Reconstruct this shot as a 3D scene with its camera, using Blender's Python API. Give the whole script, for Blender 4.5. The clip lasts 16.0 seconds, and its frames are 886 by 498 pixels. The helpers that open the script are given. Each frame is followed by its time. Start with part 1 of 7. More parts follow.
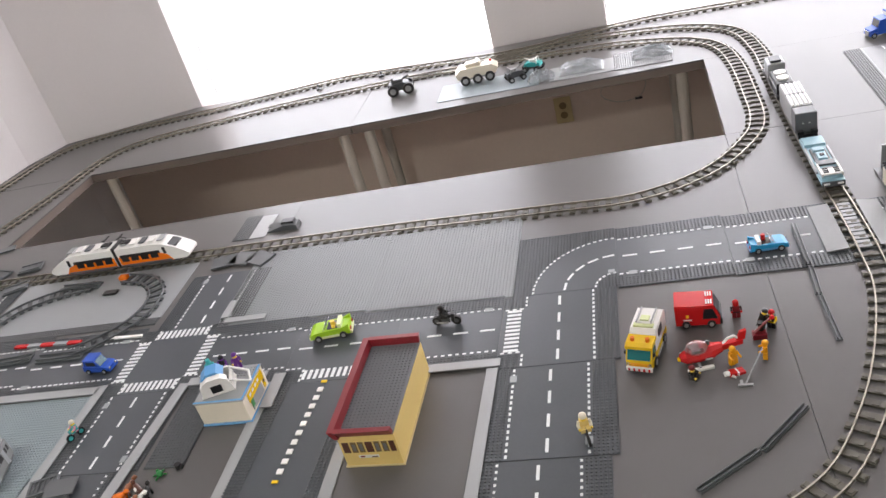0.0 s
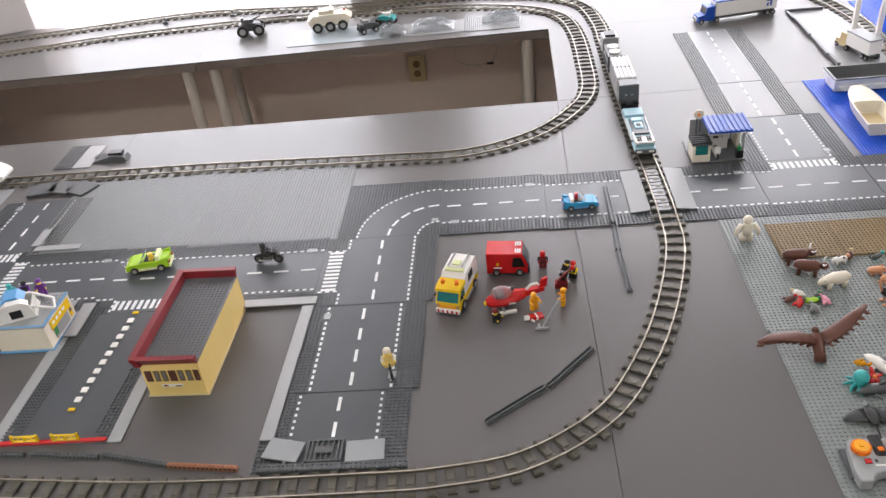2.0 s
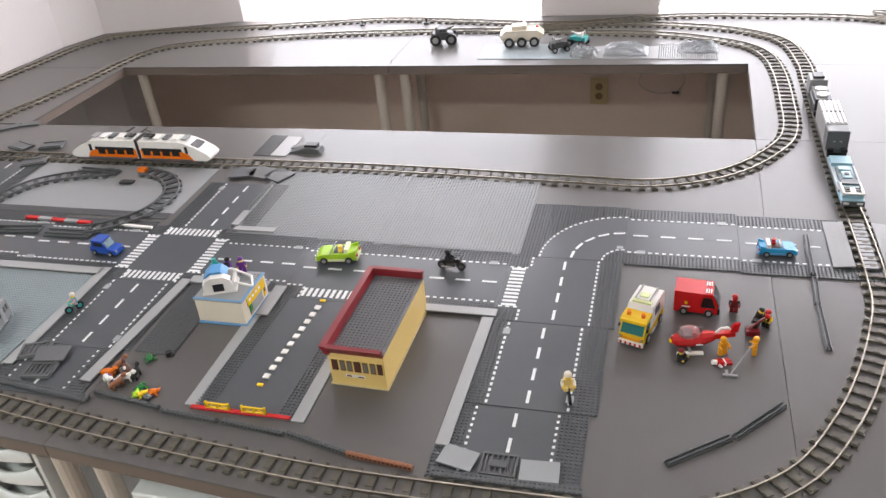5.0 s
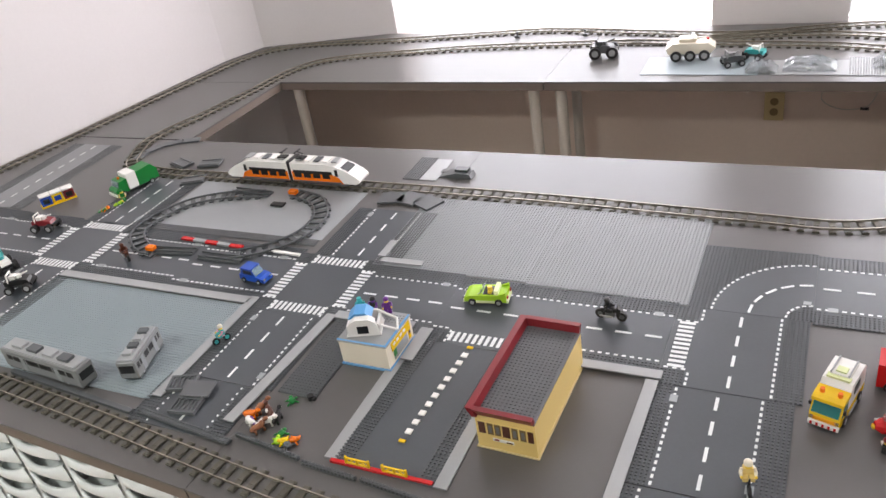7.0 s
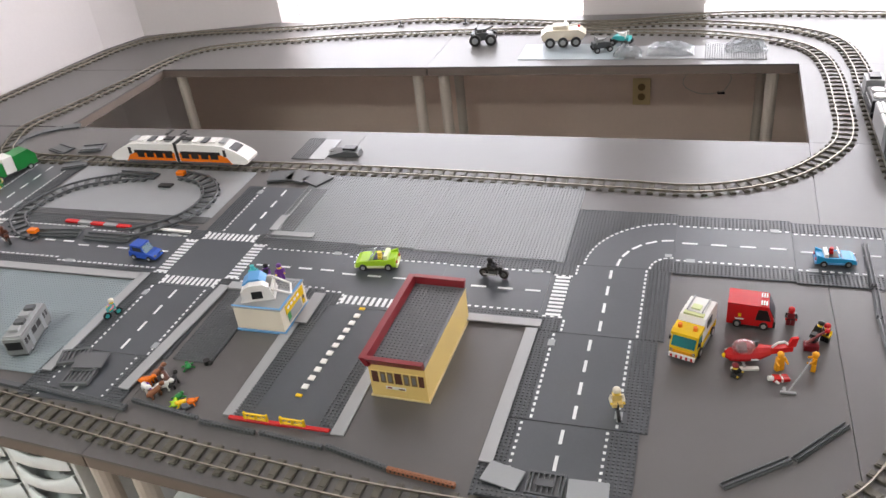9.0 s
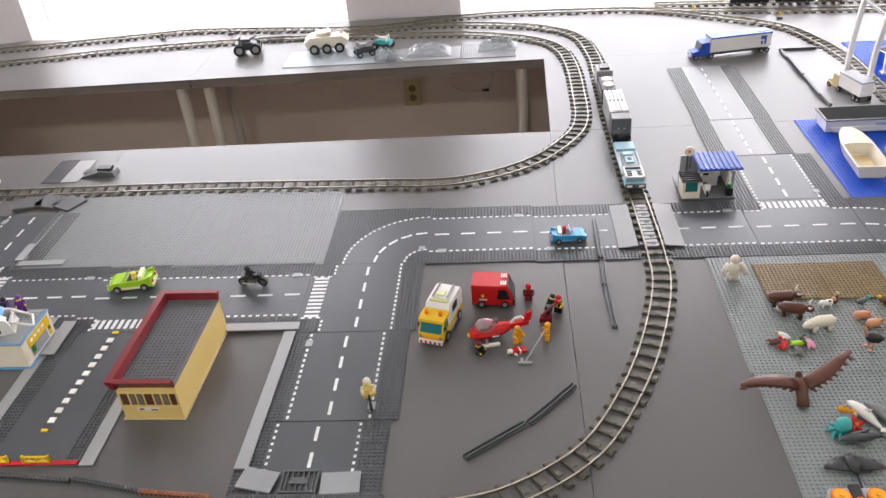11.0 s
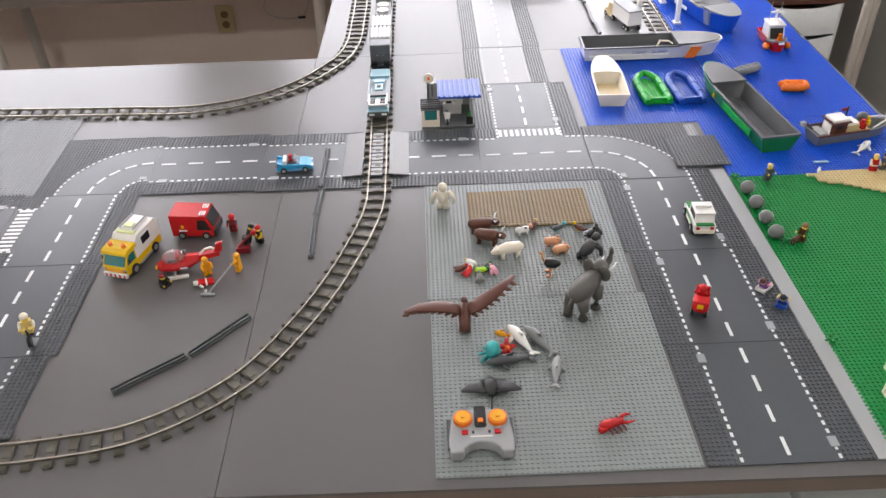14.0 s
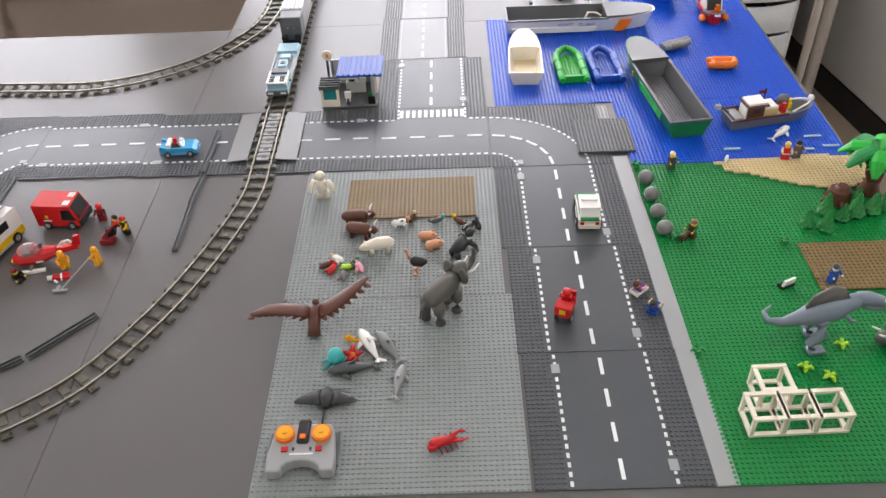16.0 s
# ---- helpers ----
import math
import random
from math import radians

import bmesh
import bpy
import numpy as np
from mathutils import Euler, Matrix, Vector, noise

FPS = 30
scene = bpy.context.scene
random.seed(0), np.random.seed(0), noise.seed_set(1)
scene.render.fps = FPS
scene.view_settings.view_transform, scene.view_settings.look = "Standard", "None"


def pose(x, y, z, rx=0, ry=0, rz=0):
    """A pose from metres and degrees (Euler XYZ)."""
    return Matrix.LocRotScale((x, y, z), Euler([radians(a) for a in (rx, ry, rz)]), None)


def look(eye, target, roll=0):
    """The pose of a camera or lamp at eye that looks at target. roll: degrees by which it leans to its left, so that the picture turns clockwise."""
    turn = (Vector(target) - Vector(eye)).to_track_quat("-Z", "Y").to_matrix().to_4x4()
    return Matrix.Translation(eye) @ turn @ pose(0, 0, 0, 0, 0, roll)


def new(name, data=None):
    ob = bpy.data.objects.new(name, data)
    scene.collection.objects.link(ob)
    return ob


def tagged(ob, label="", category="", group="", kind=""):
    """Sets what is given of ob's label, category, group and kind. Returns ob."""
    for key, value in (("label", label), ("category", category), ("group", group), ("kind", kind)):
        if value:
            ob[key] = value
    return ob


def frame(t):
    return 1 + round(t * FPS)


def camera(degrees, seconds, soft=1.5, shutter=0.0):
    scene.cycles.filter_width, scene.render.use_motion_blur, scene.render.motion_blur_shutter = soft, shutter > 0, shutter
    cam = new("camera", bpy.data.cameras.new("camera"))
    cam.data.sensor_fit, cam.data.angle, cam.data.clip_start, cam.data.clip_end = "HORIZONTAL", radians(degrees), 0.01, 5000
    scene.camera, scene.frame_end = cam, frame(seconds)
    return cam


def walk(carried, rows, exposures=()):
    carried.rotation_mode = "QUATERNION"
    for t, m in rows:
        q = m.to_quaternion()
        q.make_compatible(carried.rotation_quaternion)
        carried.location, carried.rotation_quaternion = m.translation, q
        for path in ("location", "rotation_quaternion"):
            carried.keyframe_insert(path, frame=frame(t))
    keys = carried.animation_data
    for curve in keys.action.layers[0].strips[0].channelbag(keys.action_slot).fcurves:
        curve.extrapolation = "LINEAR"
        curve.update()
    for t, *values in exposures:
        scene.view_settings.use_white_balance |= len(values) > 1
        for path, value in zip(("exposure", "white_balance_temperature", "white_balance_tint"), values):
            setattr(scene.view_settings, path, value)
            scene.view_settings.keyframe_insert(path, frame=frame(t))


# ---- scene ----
cam = camera(57.1, 16.0)
PATH = [
    (0, (-0.537, -0.73, 1.062), (-1.032, 0.934, 0.068), -16.1),
    (0.5, (-0.491, -0.745, 1.052), (-0.916, 0.936, 0.057), -13.1),
    (1, (-0.474, -0.74, 1.026), (-0.814, 0.923, -0.031), -11.5),
    (1.5, (-0.463, -0.758, 1.02), (-0.715, 0.891, -0.083), -8.7),
    (2, (-0.449, -0.772, 1.018), (-0.627, 0.875, -0.102), -7.1),
    (2.5, (-0.425, -0.756, 1.016), (-0.56, 0.896, -0.103), -5.1),
    (3, (-0.41, -0.735, 1.014), (-0.591, 0.909, -0.111), -4.2),
    (3.5, (-0.414, -0.742, 1.026), (-0.705, 0.884, -0.101), -4.8),
    (4, (-0.452, -0.745, 1.03), (-0.822, 0.875, -0.083), -4.7),
    (4.5, (-0.497, -0.773, 1.03), (-0.96, 0.846, -0.05), -6.1),
    (5, (-0.556, -0.784, 1.036), (-1.059, 0.836, -0.025), -5.8),
    (5.2, (-0.582, -0.777, 1.044), (-1.110, 0.837, -0.014), -5.3),
    (7.3, (-0.629, -0.628, 1.055), (-1.474, 0.866, 0.030), -10.1),
    (7.5, (-0.627, -0.634, 1.05), (-1.454, 0.866, 0.018), -9.3),
    (8, (-0.607, -0.631, 1.043), (-1.375, 0.882, -0.016), -9.0),
    (8.2, (-0.612, -0.652, 1.025), (-1.344, 0.886, -0.018), -8.3),
    (10.3, (-0.5, -0.784, 1.038), (-0.783, 0.878, -0.037), -6.2),
    (10.5, (-0.488, -0.778, 1.03), (-0.716, 0.898, -0.038), -5.8),
    (11, (-0.433, -0.752, 1.027), (-0.593, 0.924, -0.053), -4.8),
    (11.5, (-0.353, -0.758, 1.043), (-0.497, 0.895, -0.073), -6.0),
    (12, (-0.286, -0.751, 1.034), (-0.393, 0.896, -0.096), -6.2),
    (12.5, (-0.212, -0.744, 1.027), (-0.273, 0.9, -0.111), -5.8),
    (13, (-0.133, -0.734, 1.015), (-0.136, 0.906, -0.129), -3.6),
    (13.5, (-0.056, -0.726, 0.988), (-0.021, 0.9, -0.176), -1.7),
    (14, (0.012, -0.727, 0.972), (0.035, 0.861, -0.243), -1.8),
    (14.5, (0.057, -0.738, 0.98), (0.063, 0.821, -0.273), -1.9),
    (15, (0.134, -0.709, 0.979), (0.101, 0.857, -0.264), -1.8),
    (15.5, (0.219, -0.665, 0.984), (0.149, 0.885, -0.279), 0.3),
    (16, (0.299, -0.624, 0.975), (0.264, 0.894, -0.326), -2.7),
]
walk(cam, [(t, look(eye, target, roll)) for t, eye, target, roll in PATH], exposures=[(0.0, -0.12), (2.0, -0.09), (4.0, -0.03), (8.0, 0.0), (10.5, -0.11), (12.0, -0.10), (14.0, 0.0), (16.0, 0.02)])

# ---------------------------------------------------------------- light
world = bpy.data.worlds.new("world")
scene.world = world
world.use_nodes = True
sky = world.node_tree.nodes.new("ShaderNodeTexSky")
sky.sky_type = "NISHITA"
sky.sun_disc = False
sky.sun_elevation, sky.sun_rotation = radians(40), radians(20)
world.node_tree.links.new(sky.outputs[0], world.node_tree.nodes["Background"].inputs[0])
world.node_tree.nodes["Background"].inputs[1].default_value = 0.12


def area(name, eye, target, sx, sy, watts, colour):
    data = bpy.data.lights.new(name, "AREA")
    data.shape, data.size, data.size_y, data.energy, data.color = "RECTANGLE", sx, sy, watts, colour
    ob = new(name, data)
    ob.matrix_world = look(eye, target)
    return ob


DAY = (1.0, 0.928, 0.962)
WALL_Y = 2.68
WINDOWS = ((-2.47, -1.085), (-0.60, 1.30))
for wx0, wx1 in WINDOWS:
    area("window_daylight", ((wx0 + wx1) / 2, WALL_Y + 0.16, 0.58), ((wx0 + wx1) / 2, 0, 0.58), wx1 - wx0 + 0.1, 1.9, 46 * (wx1 - wx0), DAY)
# unseen lamps added at ceiling height to brighten west, east and drawer fronts
ADDED_LAMPS = ((1.55, -0.1, 13), (-2.9, -1.2, 41), (-0.5, -2.3, 3), (1.3, -2.3, 5))
for lx, ly, watts in ADDED_LAMPS:
    area("ceiling_fill_light", (lx, ly, 1.90), (lx, ly, 0), 1.2, 0.3, watts, (0.955, 1.0, 0.93))


# ---------------------------------------------------------------- materials
def material(name, colour, rough=0.4, metal=0.0, grain=0.06, scale=60.0, bump=0.04, spread=0.0, alpha=1.0, glass=0.0, coat=0.0, spec=0.5):
    m = bpy.data.materials.new(name)
    m.use_nodes = True
    nt = m.node_tree
    p = nt.nodes["Principled BSDF"]
    p.inputs["Metallic"].default_value = metal
    p.inputs["Coat Weight"].default_value = coat
    p.inputs["Specular IOR Level"].default_value = spec
    p.inputs["Transmission Weight"].default_value = glass
    p.inputs["Alpha"].default_value = alpha
    co = nt.nodes.new("ShaderNodeTexCoord")
    big = nt.nodes.new("ShaderNodeTexNoise")
    big.inputs["Scale"].default_value = scale * 0.12
    big.inputs["Detail"].default_value = 3
    fine = nt.nodes.new("ShaderNodeTexNoise")
    fine.inputs["Scale"].default_value = scale * 6
    fine.inputs["Detail"].default_value = 2
    for n in (big, fine):
        nt.links.new(co.outputs["Object"], n.inputs["Vector"])
    mix = nt.nodes.new("ShaderNodeMath")
    mix.operation = "MULTIPLY_ADD"
    mix.inputs[1].default_value = 0.6
    nt.links.new(fine.outputs[0], mix.inputs[0])
    nt.links.new(big.outputs[0], mix.inputs[2])
    span = nt.nodes.new("ShaderNodeMapRange")
    span.inputs["From Min"].default_value, span.inputs["From Max"].default_value = 0.4, 1.2
    span.inputs["To Min"].default_value, span.inputs["To Max"].default_value = 1 - grain, 1 + grain
    nt.links.new(mix.outputs[0], span.inputs["Value"])
    last = span.outputs[0]
    if spread:
        info = nt.nodes.new("ShaderNodeObjectInfo")
        r = nt.nodes.new("ShaderNodeMapRange")
        r.inputs["To Min"].default_value, r.inputs["To Max"].default_value = 1 - spread, 1 + spread
        nt.links.new(info.outputs["Random"], r.inputs["Value"])
        mul = nt.nodes.new("ShaderNodeMath")
        mul.operation = "MULTIPLY"
        nt.links.new(last, mul.inputs[0])
        nt.links.new(r.outputs[0], mul.inputs[1])
        last = mul.outputs[0]
    tint = nt.nodes.new("ShaderNodeVectorMath")
    tint.operation = "SCALE"
    tint.inputs[0].default_value = colour
    nt.links.new(last, tint.inputs["Scale"])
    nt.links.new(tint.outputs[0], p.inputs["Base Color"])
    rr = nt.nodes.new("ShaderNodeMapRange")
    rr.inputs["From Min"].default_value, rr.inputs["From Max"].default_value = 0.1, 0.9
    rr.inputs["To Min"].default_value, rr.inputs["To Max"].default_value = max(0.02, rough - 0.025), min(1, rough + 0.035)
    nt.links.new(big.outputs[0], rr.inputs["Value"])
    nt.links.new(rr.outputs[0], p.inputs["Roughness"])
    if bump:
        b = nt.nodes.new("ShaderNodeBump")
        b.inputs["Strength"].default_value = bump
        b.inputs["Distance"].default_value = 0.001
        nt.links.new(fine.outputs[0], b.inputs["Height"])
        nt.links.new(b.outputs[0], p.inputs["Normal"])
    return m


def plastic(name, colour, rough=0.305, **k):
    return material("plastic_" + name, colour, rough, grain=k.pop("grain", 0.05), bump=0.02, **k)


M = dict(
    laminate=material("grey_laminate", (0.103, 0.099, 0.097), 0.295, grain=0.035, scale=22, bump=0.03),
    edge=material("table_edge_band", (0.16, 0.13, 0.11), 0.45, scale=30),
    leg=material("cream_powder_coat", (0.55, 0.50, 0.44), 0.4, scale=30),
    wall=material("white_wall_paint", (0.72, 0.69, 0.69), 0.7, grain=0.03, scale=14, bump=0.12),
    lowwall=material("beige_wall_paint", (0.80, 0.66, 0.57), 0.7, grain=0.05, scale=10, bump=0.12),
    ceiling=material("ceiling_tile_white", (0.75, 0.74, 0.72), 0.8, scale=20),
    floor=material("brown_floor", (0.36, 0.285, 0.22), 0.45, grain=0.14, scale=24),
    greywall=material("grey_cabinet_laminate", (0.60, 0.585, 0.57), 0.5, grain=0.05, scale=10),
    black=plastic("black", (0.012, 0.012, 0.013), 0.3),
    dark=plastic("dark_grey", (0.084, 0.091, 0.097), 0.34, grain=0.08, spread=0.05),
    road=plastic("road_grey", (0.062, 0.070, 0.079), 0.30, grain=0.10, scale=30),
    oldroad=plastic("old_road_grey", (0.19, 0.195, 0.20), 0.30, grain=0.10, scale=30),
    darkgrey=plastic("mid_dark_grey", (0.105, 0.11, 0.115), 0.33, grain=0.08),
    light=plastic("light_grey", (0.315, 0.325, 0.33), 0.34, grain=0.06),
    plate=plastic("baseplate_grey", (0.27, 0.285, 0.295), 0.36, grain=0.06),
    zoo=plastic("zoo_baseplate_grey", (0.252, 0.278, 0.276), 0.36, grain=0.06),
    paleblue=plastic("pale_blue_grey", (0.27, 0.32, 0.34), 0.36),
    white=plastic("white", (0.80, 0.79, 0.76), 0.25),
    cream=plastic("aged_white", (0.76, 0.70, 0.58), 0.28),
    mark=plastic("printed_white", (0.70, 0.72, 0.72), 0.4, grain=0.12),
    edgemark=plastic("printed_pale_grey", (0.31, 0.33, 0.34), 0.4),
    red=plastic("red", (0.55, 0.012, 0.014), 0.25),
    darkred=plastic("dark_red", (0.20, 0.012, 0.018), 0.3),
    yellow=plastic("yellow", (0.80, 0.52, 0.01), 0.25),
    paleyellow=plastic("pale_yellow", (0.75, 0.56, 0.20), 0.3),
    orange=plastic("orange", (0.80, 0.18, 0.01), 0.25),
    lightorange=plastic("light_orange", (0.85, 0.38, 0.015), 0.25),
    blue=plastic("blue", (0.012, 0.07, 0.40), 0.28),
    sea=plastic("sea_blue", (0.006, 0.083, 0.55), 0.30, grain=0.07),
    midblue=plastic("medium_blue", (0.10, 0.32, 0.62), 0.28),
    azure=plastic("azure_blue", (0.03, 0.33, 0.62), 0.25),
    paleteal=plastic("sand_blue", (0.30, 0.48, 0.56), 0.3),
    teal=plastic("teal", (0.05, 0.42, 0.42), 0.28),
    lime=plastic("lime", (0.36, 0.62, 0.03), 0.25),
    palelime=plastic("pale_lime", (0.70, 0.76, 0.42), 0.25),
    green=plastic("green", (0.008, 0.20, 0.035), 0.3),
    grass=plastic("bright_green", (0.002, 0.205, 0.042), 0.34, grain=0.08),
    brightgreen=plastic("vivid_green", (0.01, 0.36, 0.03), 0.28),
    tan=plastic("tan", (0.58, 0.46, 0.24), 0.35),
    darktan=plastic("dark_tan", (0.20, 0.135, 0.052), 0.4),
    brown=plastic("reddish_brown", (0.10, 0.032, 0.018), 0.35),
    nougat=plastic("nougat", (0.62, 0.30, 0.16), 0.35),
    skin=plastic("figure_yellow", (0.82, 0.58, 0.06), 0.3),
    pink=plastic("pink", (0.75, 0.32, 0.42), 0.3),
    purple=plastic("purple", (0.14, 0.03, 0.25), 0.3),
    animalgrey=plastic("animal_grey", (0.095, 0.09, 0.082), 0.42),
    seagrey=plastic("sea_animal_grey", (0.20, 0.21, 0.21), 0.32),
    dinogrey=plastic("dinosaur_blue_grey", (0.17, 0.20, 0.25), 0.4, grain=0.2),
    charcoal=plastic("charcoal", (0.028, 0.030, 0.032), 0.35),
    stone=plastic("stone_grey", (0.17, 0.17, 0.17), 0.32, grain=0.18, scale=200),
    sleeper=plastic("track_sleeper", (0.092, 0.085, 0.066), 0.42, spread=0.12),
    rail=material("nickel_rail", (0.40, 0.37, 0.31), 0.36, metal=1.0, grain=0.15),
    chrome=material("chrome", (0.6, 0.6, 0.6), 0.15, metal=1.0),
    glass=material("tinted_glass", (0.55, 0.75, 0.78), 0.05, glass=0.7, bump=0),
    clear=material("clear_plastic", (0.85, 0.88, 0.90), 0.12, glass=0.85, bump=0),
    redglass=material("red_clear_plastic", (0.75, 0.04, 0.03), 0.1, glass=0.5, bump=0),
    tealglass=material("teal_clear_plastic", (0.02, 0.26, 0.26), 0.08, glass=0.4, bump=0),
    bin=material("frosted_bin_plastic", (0.74, 0.77, 0.77), 0.3, grain=0.08, scale=12),
    copper=plastic("copper_brown", (0.30, 0.12, 0.06), 0.35),
    tyre=plastic("tyre_rubber", (0.014, 0.014, 0.015), 0.6),
)

# ---------------------------------------------------------------- mesh helpers; shape lists are in millimetres
MM = 0.001


def add_shape(bm, s):
    kind = s[0]
    if kind == "b":  # box: centre x, y, base z, sizes, bevel
        x, y, z, sx, sy, sz = s[1:7]
        bev = s[7] if len(s) > 7 else min(0.5, min(sx, sy, sz) * 0.2)
        got = bmesh.ops.create_cube(bm, size=1.0)["verts"]
        for v in got:
            v.co = Vector((x + v.co.x * sx, y + v.co.y * sy, z + (v.co.z + 0.5) * sz))
        if bev > 0:
            edges = {e for v in got for e in v.link_edges}
            bmesh.ops.bevel(bm, geom=list(edges), offset=bev, segments=1, affect="EDGES")
    elif kind == "c":  # cylinder: base centre, radius, height, axis
        x, y, z, r, h = s[1:6]
        axis = s[6] if len(s) > 6 else "z"
        got = bmesh.ops.create_cone(bm, cap_ends=True, segments=14, radius1=r, radius2=r, depth=h)["verts"]
        for v in got:
            c = v.co.copy()
            if axis == "z":
                v.co = Vector((x + c.x, y + c.y, z + c.z + h / 2))
            elif axis == "x":
                v.co = Vector((x + c.z, y + c.y, z + c.x))
            else:
                v.co = Vector((x + c.x, y + c.z, z + c.y))
    elif kind == "k":  # cone: base centre, lower and upper radius, height
        x, y, z, r1, r2, h = s[1:7]
        got = bmesh.ops.create_cone(bm, cap_ends=True, segments=14, radius1=r1, radius2=r2, depth=h)["verts"]
        for v in got:
            v.co += Vector((x, y, z + h / 2))
    elif kind == "s":  # ellipsoid: centre, radii
        x, y, z, rx, ry, rz = s[1:7]
        got = bmesh.ops.create_uvsphere(bm, u_segments=14, v_segments=9, radius=1.0)["verts"]
        for v in got:
            v.co = Vector((x + v.co.x * rx, y + v.co.y * ry, z + v.co.z * rz))
    elif kind == "p":  # profile in x, z drawn out along y
        pts, y0, y1 = s[1:4]
        a = [bm.verts.new((px, y0, pz)) for px, pz in pts]
        b = [bm.verts.new((px, y1, pz)) for px, pz in pts]
        n = len(pts)
        bm.faces.new(a)
        bm.faces.new(b[::-1])
        for i in range(n):
            bm.faces.new((a[i], b[i], b[(i + 1) % n], a[(i + 1) % n]))
    elif kind == "q":  # outline in x, y drawn up from z0 to z1
        pts, z0, z1 = s[1:4]
        a = [bm.verts.new((px, py, z0)) for px, py in pts]
        b = [bm.verts.new((px, py, z1)) for px, py in pts]
        n = len(pts)
        bm.faces.new(a[::-1])
        bm.faces.new(b)
        for i in range(n):
            bm.faces.new((a[i], a[(i + 1) % n], b[(i + 1) % n], b[i]))
    elif kind == "t":  # limb: a round tube through points x, y, z, radius; flat: its width over its height
        pts = s[1]
        flat = s[2] if len(s) > 2 else 1.0
        rings = []
        for i, (x, y, z, r) in enumerate(pts):
            a = Vector(pts[max(0, i - 1)][:3])
            b = Vector(pts[min(len(pts) - 1, i + 1)][:3])
            d = (b - a).normalized()
            side = d.cross(Vector((0, 0, 1)))
            side = side.normalized() if side.length > 0.05 else Vector((1, 0, 0))
            up = side.cross(d).normalized()
            rings.append([bm.verts.new(Vector((x, y, z)) + r * (side * math.cos(k * math.tau / 10) * flat + up * math.sin(k * math.tau / 10))) for k in range(10)])
        for p, q in zip(rings, rings[1:]):
            for k in range(10):
                bm.faces.new((p[k], p[(k + 1) % 10], q[(k + 1) % 10], q[k]))
        bm.faces.new(rings[0][::-1])
        bm.faces.new(rings[-1])


def bm_of(shapes):
    bm = bmesh.new()
    for s in shapes:
        add_shape(bm, s)
    bmesh.ops.recalc_face_normals(bm, faces=bm.faces)
    bmesh.ops.scale(bm, vec=(MM, MM, MM), verts=bm.verts)
    return bm


def part(name, bm, mat, parent=None, label="", smooth=False):
    """Links a bmesh as one mesh object under a thing or a part."""
    me = bpy.data.meshes.new(name)
    if smooth:
        for f in bm.faces:
            f.smooth = True
    bm.to_mesh(me)
    bm.free()
    me.materials.append(M[mat])
    ob = new(name, me)
    ob.parent = parent
    return tagged(ob, label)


def pieces(parent, *rows):
    """Parts of a thing from rows of name, material, shapes (and a label)."""
    made = []
    for row in rows:
        made.append(part(row[0], bm_of(row[2]), row[1], parent, row[3] if len(row) > 3 else ""))
    return made


def settle(x, y):
    """The tables west of the crossing line are a little out of square: where a point of the square plan comes to lie."""
    if x > -0.3:
        return x, y
    w = x + 0.3
    dx = 0.00893 * w - 0.00216 * w * w - 0.01205 * w * y + 0.00749 * w * w * y + 0.00117 * w * y * y - 0.00099 * w * w * y * y
    dy = -0.00851 * w - 0.00137 * w * w - 0.026 * w * y - 0.01076 * w * w * y + 0.01721 * w * y * y + 0.00488 * w * w * y * y
    return x + dx, y + dy


def settled(m):
    x, y = settle(m.translation.x, m.translation.y)
    return Matrix.Translation((x - m.translation.x, y - m.translation.y, 0)) @ m


def thing(name, m, label, category, group="", kind=""):
    ob = new(name)
    ob.empty_display_size = 0.02
    ob.matrix_world = settled(m)
    return tagged(ob, label, category, group, kind)


def solid(name, m, rows, label, category, group="", kind="", smooth=False):
    """One plain mesh in several colours: rows of material, shapes."""
    bm = bmesh.new()
    mats = []
    for mat, shapes in rows:
        before = len(bm.faces)
        for s in shapes:
            add_shape(bm, s)
        bm.faces.ensure_lookup_table()
        for f in bm.faces[before:]:
            f.material_index = len(mats)
            f.smooth = smooth
        mats.append(mat)
    bmesh.ops.recalc_face_normals(bm, faces=bm.faces)
    bmesh.ops.scale(bm, vec=(MM, MM, MM), verts=bm.verts)
    me = bpy.data.meshes.new(name)
    bm.to_mesh(me)
    bm.free()
    for mat in mats:
        me.materials.append(M[mat])
    ob = new(name, me)
    ob.matrix_world = settled(m)
    return tagged(ob, label, category, group, kind)


def mesh_part(name, verts, faces, mat, parent=None, label="", kind=""):
    me = bpy.data.meshes.new(name)
    me.from_pydata(verts, [], faces)
    me.materials.append(M[mat])
    ob = new(name, me)
    ob.parent = parent
    return tagged(ob, label, kind=kind)


